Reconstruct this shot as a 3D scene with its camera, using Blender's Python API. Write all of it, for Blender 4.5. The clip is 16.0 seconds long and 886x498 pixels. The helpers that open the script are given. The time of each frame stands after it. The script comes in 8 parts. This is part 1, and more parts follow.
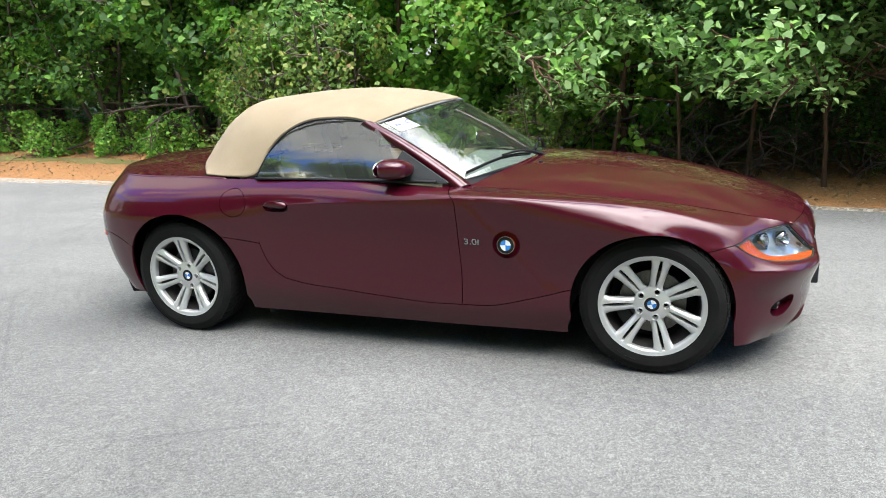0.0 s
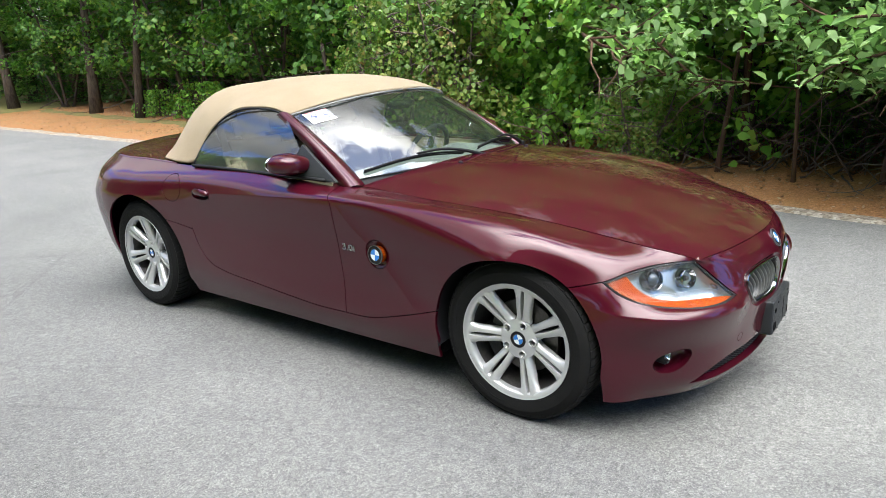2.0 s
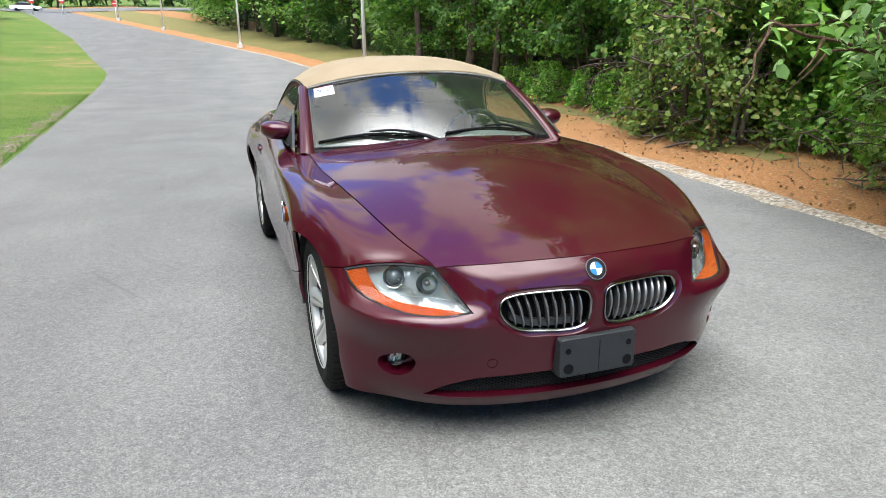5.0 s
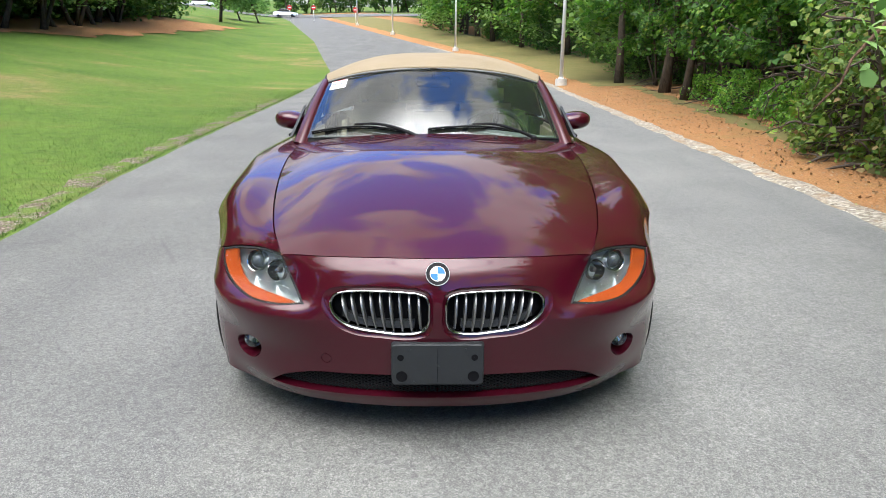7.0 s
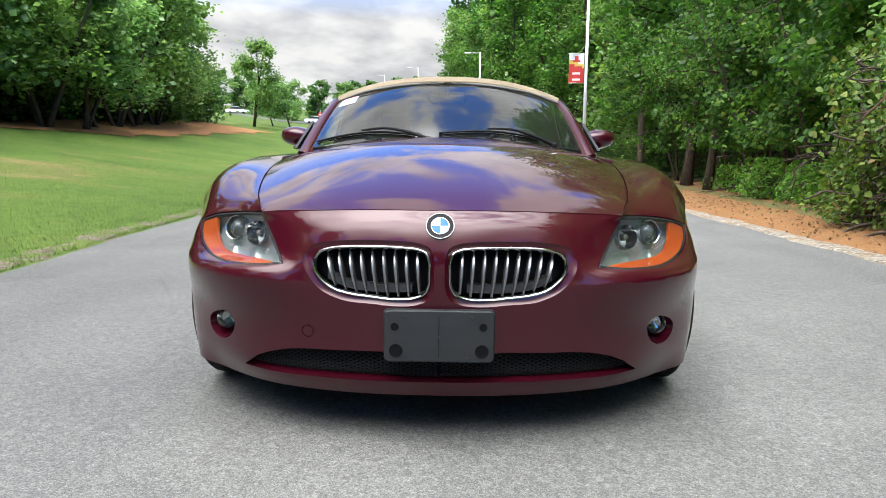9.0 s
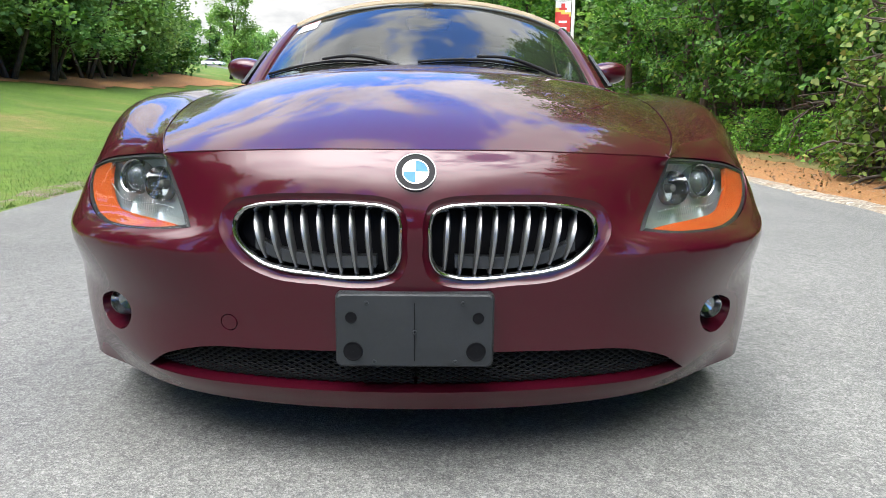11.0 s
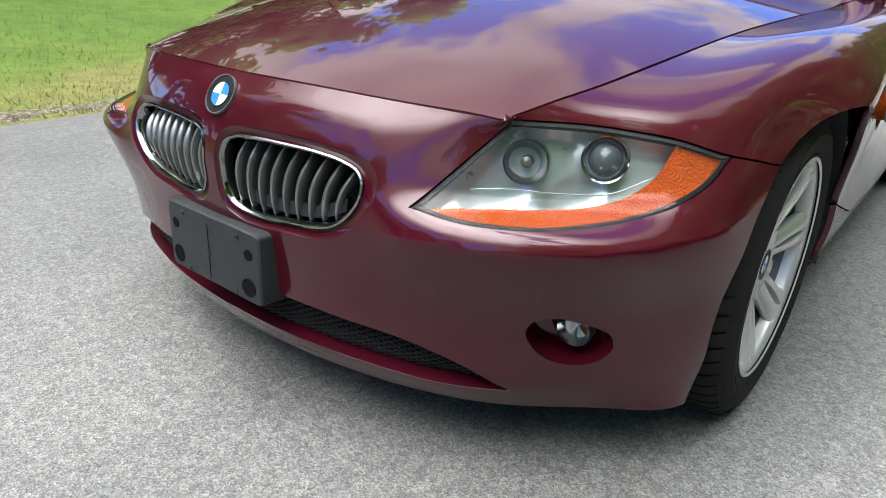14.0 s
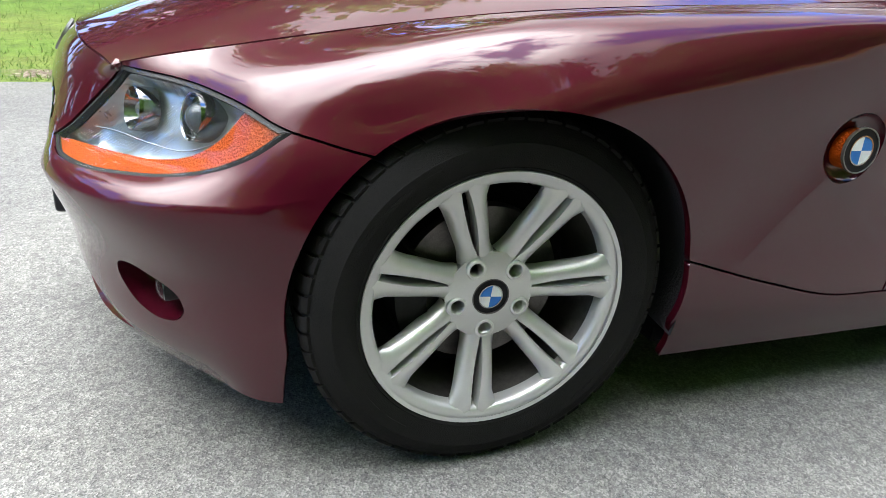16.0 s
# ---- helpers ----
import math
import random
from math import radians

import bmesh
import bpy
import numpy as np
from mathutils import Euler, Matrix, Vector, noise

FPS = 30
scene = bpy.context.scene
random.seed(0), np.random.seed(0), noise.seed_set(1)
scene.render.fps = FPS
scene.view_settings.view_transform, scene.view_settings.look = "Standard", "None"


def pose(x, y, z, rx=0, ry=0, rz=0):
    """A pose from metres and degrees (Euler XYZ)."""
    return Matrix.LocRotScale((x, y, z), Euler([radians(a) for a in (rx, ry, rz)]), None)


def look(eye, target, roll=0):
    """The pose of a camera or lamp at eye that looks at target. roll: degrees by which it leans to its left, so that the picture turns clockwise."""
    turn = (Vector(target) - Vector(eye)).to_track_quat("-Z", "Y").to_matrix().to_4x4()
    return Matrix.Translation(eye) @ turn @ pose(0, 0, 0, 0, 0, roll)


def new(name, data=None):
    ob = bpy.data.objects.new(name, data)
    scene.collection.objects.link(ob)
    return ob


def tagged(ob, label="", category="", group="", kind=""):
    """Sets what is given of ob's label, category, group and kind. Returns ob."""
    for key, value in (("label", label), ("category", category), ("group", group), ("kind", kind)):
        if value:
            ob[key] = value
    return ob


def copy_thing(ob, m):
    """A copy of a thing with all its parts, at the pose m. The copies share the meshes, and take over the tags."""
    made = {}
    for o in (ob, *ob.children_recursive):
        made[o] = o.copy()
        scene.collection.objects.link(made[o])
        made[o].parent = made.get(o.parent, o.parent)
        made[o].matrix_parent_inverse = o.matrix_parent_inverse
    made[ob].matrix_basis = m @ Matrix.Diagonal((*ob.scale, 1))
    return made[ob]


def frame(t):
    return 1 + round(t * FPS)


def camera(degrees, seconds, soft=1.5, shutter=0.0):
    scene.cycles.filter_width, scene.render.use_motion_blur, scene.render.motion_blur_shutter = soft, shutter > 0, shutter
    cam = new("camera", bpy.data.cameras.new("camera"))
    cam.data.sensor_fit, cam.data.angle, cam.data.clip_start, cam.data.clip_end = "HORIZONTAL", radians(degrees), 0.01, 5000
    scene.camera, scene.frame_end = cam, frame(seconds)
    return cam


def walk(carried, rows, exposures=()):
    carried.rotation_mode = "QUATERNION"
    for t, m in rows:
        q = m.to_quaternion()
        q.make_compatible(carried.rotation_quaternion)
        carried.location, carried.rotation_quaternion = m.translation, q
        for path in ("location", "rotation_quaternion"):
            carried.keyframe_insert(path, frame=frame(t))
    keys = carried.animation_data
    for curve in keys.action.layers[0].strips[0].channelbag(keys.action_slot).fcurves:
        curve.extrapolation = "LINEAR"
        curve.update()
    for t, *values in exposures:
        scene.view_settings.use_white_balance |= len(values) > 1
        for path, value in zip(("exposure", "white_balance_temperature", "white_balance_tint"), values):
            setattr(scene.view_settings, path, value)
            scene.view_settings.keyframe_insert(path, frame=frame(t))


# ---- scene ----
cam = camera(66.8, 16.0, soft=0.85)
PATH = [
    (0, (1.365, -3.72, 1.342), (0.694, -1.905, 0.839), -2.9),
    (0.5, (1.663, -3.533, 1.332), (0.906, -1.753, 0.822), -2.7),
    (1, (1.951, -3.309, 1.332), (1.075, -1.586, 0.819), -2.8),
    (1.5, (2.215, -3.067, 1.356), (1.192, -1.439, 0.805), -2.7),
    (2, (2.455, -2.815, 1.356), (1.288, -1.288, 0.806), -2.7),
    (2.5, (2.737, -2.562, 1.355), (1.416, -1.161, 0.815), -2.6),
    (3, (2.968, -2.292, 1.338), (1.545, -1.003, 0.778), -2.2),
    (3.5, (3.195, -2.022, 1.332), (1.665, -0.855, 0.785), -2.1),
    (4, (3.424, -1.763, 1.333), (1.781, -0.77, 0.772), -1.4),
    (4.5, (3.591, -1.478, 1.321), (1.857, -0.653, 0.762), -1.1),
    (5, (3.787, -1.176, 1.314), (1.976, -0.544, 0.747), -0.7),
    (5.2, (3.842, -1.046, 1.312), (2.012, -0.502, 0.717), -0.8),
    (7.3, (3.936, 0.067, 1.231), (2.007, 0.058, 0.703), 0.6),
    (7.5, (3.899, 0.099, 1.17), (1.967, 0.062, 0.656), 0.7),
    (8, (3.802, 0.074, 0.993), (1.841, 0.06, 0.599), 0.8),
    (8.5, (3.746, 0.039, 0.844), (1.764, 0.025, 0.579), 0.7),
    (9, (3.72, 0.031, 0.777), (1.736, 0.005, 0.525), 0.6),
    (9.5, (3.686, 0.013, 0.73), (1.706, 0.018, 0.449), 0.6),
    (10, (3.584, 0.007, 0.722), (1.62, 0.027, 0.347), 0.6),
    (10.2, (3.498, 0.013, 0.718), (1.534, 0.051, 0.34), 0.5),
    (12.3, (2.933, 0.19, 0.708), (0.994, 0.004, 0.255), 1.3),
    (12.5, (2.93, 0.29, 0.713), (1.007, -0.003, 0.249), 1.3),
    (13, (2.896, 0.594, 0.777), (1.119, -0.106, 0.182), 2.0),
    (13.5, (2.787, 0.858, 0.814), (1.143, -0.061, 0.14), 2.7),
    (14, (2.646, 1.059, 0.834), (1.189, -0.08, 0.072), 3.2),
    (14.5, (2.472, 1.279, 0.831), (1.184, -0.053, 0.078), 4.1),
    (15, (2.234, 1.422, 0.834), (1.14, -0.062, 0.059), 4.5),
    (15.5, (1.957, 1.579, 0.853), (1.064, -0.028, 0.066), 4.8),
    (16, (1.683, 1.7, 0.832), (1.032, -0.015, 0.035), 4.9),
]
walk(cam, [(t, look(eye, target, roll)) for t, eye, target, roll in PATH],
     exposures=((0, 0.17), (3.0, 0.04), (5.0, -0.10), (7.5, -0.16), (10.2, -0.08), (12.3, 0.28), (14.0, 0.04), (15.0, 0.08), (16.0, 0.42)))

# ---- light ----
SUN_AZ, SUN_EL = radians(-20), radians(73)
CLOUD_SHIFT = (3.1, 1.7, 0.0)
world = bpy.data.worlds.new("sky")
scene.world = world
world.use_nodes = True


def build_sky():
    nt = world.node_tree
    nt.nodes.clear()
    out = nt.nodes.new("ShaderNodeOutputWorld")
    bg = nt.nodes.new("ShaderNodeBackground")
    sky = nt.nodes.new("ShaderNodeTexSky")
    sky.sky_type, sky.sun_disc = "NISHITA", False
    sky.sun_elevation, sky.sun_rotation = SUN_EL, radians(90) - SUN_AZ
    sky.air_density, sky.dust_density, sky.ozone_density = 1.0, 0.3, 2.5
    co = nt.nodes.new("ShaderNodeTexCoord")
    sep = nt.nodes.new("ShaderNodeSeparateXYZ")
    nt.links.new(co.outputs["Generated"], sep.inputs[0])
    # clouds lie on a flat layer: direction divided by its height
    zz = nt.nodes.new("ShaderNodeMath"); zz.operation = "MAXIMUM"; zz.inputs[1].default_value = 0.0
    nt.links.new(sep.outputs["Z"], zz.inputs[0])
    add = nt.nodes.new("ShaderNodeMath"); add.operation = "ADD"; add.inputs[1].default_value = 0.22
    nt.links.new(zz.outputs[0], add.inputs[0])
    div = nt.nodes.new("ShaderNodeVectorMath"); div.operation = "DIVIDE"
    comb = nt.nodes.new("ShaderNodeCombineXYZ")
    for i in range(3):
        nt.links.new(add.outputs[0], comb.inputs[i])
    nt.links.new(co.outputs["Generated"], div.inputs[0])
    nt.links.new(comb.outputs[0], div.inputs[1])
    n1 = nt.nodes.new("ShaderNodeTexNoise")
    n1.inputs["Scale"].default_value, n1.inputs["Detail"].default_value = 1.9, 9.0
    n1.inputs["Roughness"].default_value, n1.inputs["Distortion"].default_value = 0.62, 0.35
    off = nt.nodes.new("ShaderNodeVectorMath"); off.operation = "ADD"
    off.inputs[1].default_value = CLOUD_SHIFT
    nt.links.new(div.outputs[0], off.inputs[0])
    nt.links.new(off.outputs[0], n1.inputs["Vector"])
    ramp = nt.nodes.new("ShaderNodeValToRGB")
    ramp.color_ramp.elements[0].position, ramp.color_ramp.elements[1].position = 0.495, 0.575
    # the cover thickens round the veiled sun
    sdir = Vector((math.cos(SUN_EL) * math.cos(SUN_AZ), math.cos(SUN_EL) * math.sin(SUN_AZ), math.sin(SUN_EL)))
    dot = nt.nodes.new("ShaderNodeVectorMath"); dot.operation = "DOT_PRODUCT"
    dot.inputs[1].default_value = sdir
    nt.links.new(co.outputs["Generated"], dot.inputs[0])
    cov = nt.nodes.new("ShaderNodeMapRange")
    cov.inputs["From Min"].default_value, cov.inputs["From Max"].default_value = 0.52, 0.84
    cov.inputs["To Min"].default_value, cov.inputs["To Max"].default_value = 0.0, 0.14
    nt.links.new(dot.outputs["Value"], cov.inputs["Value"])
    # and over the lawn, while it breaks up towards the far end of the road
    east = nt.nodes.new("ShaderNodeVectorMath"); east.operation = "DOT_PRODUCT"
    east.inputs[1].default_value = Vector((-0.24, -0.72, 0.65))
    nt.links.new(co.outputs["Generated"], east.inputs[0])
    lawn = nt.nodes.new("ShaderNodeMapRange"); lawn.interpolation_type = "SMOOTHSTEP"
    lawn.inputs["From Min"].default_value, lawn.inputs["From Max"].default_value = 0.66, 0.96
    lawn.inputs["To Min"].default_value, lawn.inputs["To Max"].default_value = -0.010, 0.085
    nt.links.new(east.outputs["Value"], lawn.inputs["Value"])
    both = nt.nodes.new("ShaderNodeMath"); both.operation = "ADD"
    nt.links.new(lawn.outputs["Result"], both.inputs[0])
    nt.links.new(cov.outputs["Result"], both.inputs[1])
    plus = nt.nodes.new("ShaderNodeMath"); plus.operation = "ADD"
    nt.links.new(n1.outputs["Fac"], plus.inputs[0])
    nt.links.new(both.outputs[0], plus.inputs[1])
    nt.links.new(plus.outputs[0], ramp.inputs[0])
    # height over the horizon, with the bank of cloud standing higher at the far end of the road
    bank = nt.nodes.new("ShaderNodeMapRange"); bank.interpolation_type = "SMOOTHSTEP"
    bank.inputs["From Min"].default_value, bank.inputs["From Max"].default_value = -0.70, 0.10
    bank.inputs["To Min"].default_value, bank.inputs["To Max"].default_value = 0.0, 0.20
    nt.links.new(sep.outputs["X"], bank.inputs["Value"])
    over = nt.nodes.new("ShaderNodeMath"); over.operation = "ADD"
    nt.links.new(sep.outputs["Z"], over.inputs[0])
    nt.links.new(bank.outputs["Result"], over.inputs[1])
    # near the horizon the layers close up
    low = nt.nodes.new("ShaderNodeMapRange")
    low.inputs["From Min"].default_value, low.inputs["From Max"].default_value = 0.20, 0.37
    low.inputs["To Min"].default_value, low.inputs["To Max"].default_value = 1.0, 0.0
    nt.links.new(over.outputs[0], low.inputs["Value"])
    mx = nt.nodes.new("ShaderNodeMath"); mx.operation = "MAXIMUM"
    nt.links.new(ramp.outputs["Color"], mx.inputs[0])
    nt.links.new(low.outputs["Result"], mx.inputs[1])
    n2 = nt.nodes.new("ShaderNodeTexNoise")
    n2.inputs["Scale"].default_value, n2.inputs["Detail"].default_value = 4.2, 9.0
    nt.links.new(div.outputs[0], n2.inputs["Vector"])
    shade = nt.nodes.new("ShaderNodeValToRGB")
    shade.color_ramp.elements[0].position, shade.color_ramp.elements[1].position = 0.36, 0.62
    shade.color_ramp.elements[0].color = (7.0, 7.2, 7.5, 1)
    shade.color_ramp.elements[1].color = (11.4, 11.4, 11.3, 1)
    nt.links.new(n2.outputs["Fac"], shade.inputs[0])
    mix = nt.nodes.new("ShaderNodeMix"); mix.data_type = "RGBA"
    nt.links.new(mx.outputs[0], mix.inputs[0])
    deep = nt.nodes.new("ShaderNodeMix"); deep.data_type, deep.blend_type = "RGBA", "MULTIPLY"
    deep.inputs[0].default_value, deep.inputs[7].default_value = 1.0, (1.40, 3.05, 5.3, 1)
    nt.links.new(sky.outputs[0], deep.inputs[6])
    nt.links.new(deep.outputs[2], mix.inputs[6])
    # an overcast sky is brighter overhead than at the horizon
    zen = nt.nodes.new("ShaderNodeMapRange")
    zen.inputs["To Min"].default_value, zen.inputs["To Max"].default_value = 0.95, 1.45
    nt.links.new(sep.outputs["Z"], zen.inputs["Value"])
    lit = nt.nodes.new("ShaderNodeVectorMath"); lit.operation = "SCALE"
    nt.links.new(shade.outputs["Color"], lit.inputs[0])
    nt.links.new(zen.outputs["Result"], lit.inputs["Scale"])
    # the bank is in shade
    dim = nt.nodes.new("ShaderNodeMapRange")
    dim.inputs["From Min"].default_value, dim.inputs["From Max"].default_value = 0.17, 0.44
    dim.inputs["To Min"].default_value, dim.inputs["To Max"].default_value = 0.76, 1.15
    nt.links.new(over.outputs[0], dim.inputs["Value"])
    lit2 = nt.nodes.new("ShaderNodeVectorMath"); lit2.operation = "SCALE"
    nt.links.new(lit.outputs[0], lit2.inputs[0])
    nt.links.new(dim.outputs["Result"], lit2.inputs["Scale"])
    # the layer glows round the veiled sun
    glow = nt.nodes.new("ShaderNodeMapRange"); glow.interpolation_type = "SMOOTHSTEP"
    glow.inputs["From Min"].default_value, glow.inputs["From Max"].default_value = 0.74, 1.0
    glow.inputs["To Min"].default_value, glow.inputs["To Max"].default_value = 1.0, 8.6
    nt.links.new(dot.outputs["Value"], glow.inputs["Value"])
    lit3 = nt.nodes.new("ShaderNodeVectorMath"); lit3.operation = "SCALE"
    nt.links.new(lit2.outputs[0], lit3.inputs[0])
    nt.links.new(glow.outputs["Result"], lit3.inputs["Scale"])
    nt.links.new(lit3.outputs[0], mix.inputs[7])
    nt.links.new(mix.outputs[2], bg.inputs["Color"])
    bg.inputs["Strength"].default_value = 0.115
    nt.links.new(bg.outputs[0], out.inputs[0])


build_sky()
sun = new("sun", bpy.data.lights.new("sun", "SUN"))
sun.data.energy, sun.data.angle, sun.data.color = 1.3, radians(62), (1.0, 0.95, 0.88)
sun.matrix_world = look((0, 0, 60), Vector((0, 0, 60)) - Vector((math.cos(SUN_EL) * math.cos(SUN_AZ), math.cos(SUN_EL) * math.sin(SUN_AZ), math.sin(SUN_EL))))


# ---- materials ----
def node(nt, kind, **inputs):
    n = nt.nodes.new("ShaderNode" + kind)
    for k, v in inputs.items():
        n.inputs[k.replace("_", " ")].default_value = v
    return n


def ramp_node(nt, fac, *stops):
    r = nt.nodes.new("ShaderNodeValToRGB")
    els = r.color_ramp.elements
    while len(els) < len(stops):
        els.new(0.5)
    for e, (p, c) in zip(els, stops):
        e.position = p
        e.color = (*c, 1) if len(c) == 3 else c
    nt.links.new(fac, r.inputs[0])
    return r.outputs["Color"]


def noise_out(nt, vec, scale, detail=4.0, rough=0.55, distort=0.0):
    n = node(nt, "TexNoise", Scale=scale, Detail=detail, Roughness=rough, Distortion=distort)
    if vec is not None:
        nt.links.new(vec, n.inputs["Vector"])
    return n.outputs["Fac"]


def mixc(nt, fac, a, b, blend="MIX"):
    m = nt.nodes.new("ShaderNodeMix")
    m.data_type, m.blend_type = "RGBA", blend
    for v, i in ((fac, 0), (a, 6), (b, 7)):
        if isinstance(v, (int, float)):
            m.inputs[i].default_value = v
        elif isinstance(v, tuple):
            m.inputs[i].default_value = (*v, 1) if len(v) == 3 else v
        else:
            nt.links.new(v, m.inputs[i])
    return m.outputs[2]


def bump(nt, height, strength, dist):
    b = node(nt, "Bump", Strength=strength, Distance=dist)
    nt.links.new(height, b.inputs["Height"])
    return b.outputs["Normal"]


def base(name, rough=0.5, metal=0.0, color=(0.5, 0.5, 0.5), spec=0.5):
    m = bpy.data.materials.new(name)
    m.use_nodes = True
    nt = m.node_tree
    p = nt.nodes["Principled BSDF"]
    p.inputs["Base Color"].default_value = (*color, 1)
    p.inputs["Roughness"].default_value, p.inputs["Metallic"].default_value = rough, metal
    p.inputs["Specular IOR Level"].default_value = spec
    co = nt.nodes.new("ShaderNodeTexCoord")
    return m, nt, p, co.outputs["Object"]


def mottled(name, c1, c2, scale, rough=0.6, metal=0.0, bumpy=0.0, bscale=None, spec=0.5, rvar=0.1):
    """A surface with two scales of colour and roughness, and some relief."""
    m, nt, p, co = base(name, rough, metal, c1, spec)
    f = noise_out(nt, co, scale, 5)
    g = noise_out(nt, co, scale * 7.3, 3)
    col = mixc(nt, 0.35, ramp_node(nt, f, (0.3, c1), (0.7, c2)), ramp_node(nt, g, (0.3, c1), (0.7, c2)))
    nt.links.new(col, p.inputs["Base Color"])
    mr = node(nt, "MapRange", To_Min=max(0.0, rough - rvar), To_Max=min(1.0, rough + rvar))
    nt.links.new(f, mr.inputs["Value"])
    nt.links.new(mr.outputs[0], p.inputs["Roughness"])
    if bumpy:
        nt.links.new(bump(nt, noise_out(nt, co, bscale or scale * 10, 3), bumpy, 0.01), p.inputs["Normal"])
    return m


def asphalt():
    m, nt, p, co = base("asphalt", 0.86, 0, (0.1, 0.1, 0.1), 0.3)
    v = node(nt, "TexVoronoi", Scale=300.0)
    nt.links.new(co, v.inputs["Vector"])
    v2 = node(nt, "TexVoronoi", Scale=105.0)
    nt.links.new(co, v2.inputs["Vector"])
    stone = ramp_node(nt, v.outputs["Color"], (0.0, (0.048, 0.048, 0.048)), (0.45, (0.122, 0.120, 0.118)), (1.0, (0.285, 0.28, 0.275)))
    fine = noise_out(nt, co, 420, 2)
    col = mixc(nt, 0.35, stone, ramp_node(nt, fine, (0.3, (0.035, 0.035, 0.035)), (0.7, (0.24, 0.24, 0.24))))
    chips = ramp_node(nt, v2.outputs["Color"], (0.0, (0.76, 0.76, 0.77)), (0.5, (0.99, 0.99, 0.99)), (1.0, (1.27, 1.26, 1.25)))
    col = mixc(nt, 1.0, col, chips, "MULTIPLY")
    mid = noise_out(nt, co, 24.0, 3, 0.7)
    col = mixc(nt, 1.0, col, ramp_node(nt, mid, (0.3, (0.86, 0.86, 0.86)), (0.7, (1.12, 1.12, 1.12))), "MULTIPLY")
    big = noise_out(nt, co, 0.7, 4, 0.6, 0.4)
    col = mixc(nt, 1.0, col, ramp_node(nt, big, (0.3, (0.79, 0.80, 0.775)), (0.7, (1.07, 1.08, 1.035))), "MULTIPLY")
    # brighter light beside the wood, put into the colour: paler towards +y
    sep = nt.nodes.new("ShaderNodeSeparateXYZ")
    nt.links.new(co, sep.inputs[0])
    side_light = node(nt, "MapRange", From_Min=-2.5, From_Max=1.6, To_Min=0.0, To_Max=1.0)
    nt.links.new(sep.outputs["Y"], side_light.inputs["Value"])
    col = mixc(nt, 1.0, col, ramp_node(nt, side_light.outputs[0], (0.0, (0.915, 0.905, 0.90)), (0.6, (1.0, 1.0, 1.0)), (1.0, (1.17, 1.16, 1.15))), "MULTIPLY")
    # long seams and a few dark drips
    mp = node(nt, "Mapping", Scale=(0.05, 0.9, 1.0))
    nt.links.new(co, mp.inputs["Vector"])
    seam = noise_out(nt, mp.outputs[0], 1.5, 3)
    col = mixc(nt, 1.0, col, ramp_node(nt, seam, (0.35, (0.90, 0.90, 0.91)), (0.6, (1.0, 1.0, 1.0))), "MULTIPLY")
    # hairline cracks wander across the road
    bent_co = mixc(nt, 0.30, co, node(nt, "TexNoise", Scale=0.9, Detail=5.0).outputs["Color"], "LINEAR_LIGHT")
    crack = node(nt, "TexVoronoi", Scale=0.28)
    crack.feature = "DISTANCE_TO_EDGE"
    nt.links.new(bent_co, crack.inputs["Vector"])
    line = ramp_node(nt, crack.outputs["Distance"], (0.0, (0.82, 0.82, 0.82)), (0.0028, (1.0, 1.0, 1.0)))
    gone = ramp_node(nt, noise_out(nt, co, 0.55, 3), (0.42, (1.0, 1.0, 1.0)), (0.56, (0.0, 0.0, 0.0)))
    col = mixc(nt, gone, col, mixc(nt, 1.0, col, line, "MULTIPLY"))
    drip = noise_out(nt, co, 5.0, 4)
    col = mixc(nt, ramp_node(nt, drip, (0.70, (0, 0, 0)), (0.76, (0.35, 0.35, 0.35))), col, (0.05, 0.05, 0.05))
    nt.links.new(col, p.inputs["Base Color"])
    h = mixc(nt, 0.5, v.outputs["Distance"], v2.outputs["Distance"])
    nt.links.new(bump(nt, h, 0.55, 0.004), p.inputs["Normal"])
    return m


def lawn_mat():
    m, nt, p, co = base("lawn_grass", 0.85, 0, (0.1, 0.2, 0.04), 0.2)
    a = noise_out(nt, co, 0.22, 5, 0.6, 0.6)
    b = noise_out(nt, co, 6.0, 5)
    c = noise_out(nt, co, 60.0, 3)
    col = ramp_node(nt, a, (0.30, (0.058, 0.108, 0.016)), (0.50, (0.082, 0.135, 0.021)), (0.60, (0.112, 0.136, 0.032)), (0.70, (0.20, 0.155, 0.070)))
    col = mixc(nt, 1.0, col, ramp_node(nt, b, (0.3, (0.75, 0.75, 0.7)), (0.7, (1.2, 1.2, 1.15))), "MULTIPLY")
    col = mixc(nt, 1.0, col, ramp_node(nt, c, (0.3, (0.65, 0.68, 0.6)), (0.7, (1.3, 1.28, 1.2))), "MULTIPLY")
    nt.links.new(col, p.inputs["Base Color"])
    nt.links.new(bump(nt, c, 0.8, 0.03), p.inputs["Normal"])
    return m


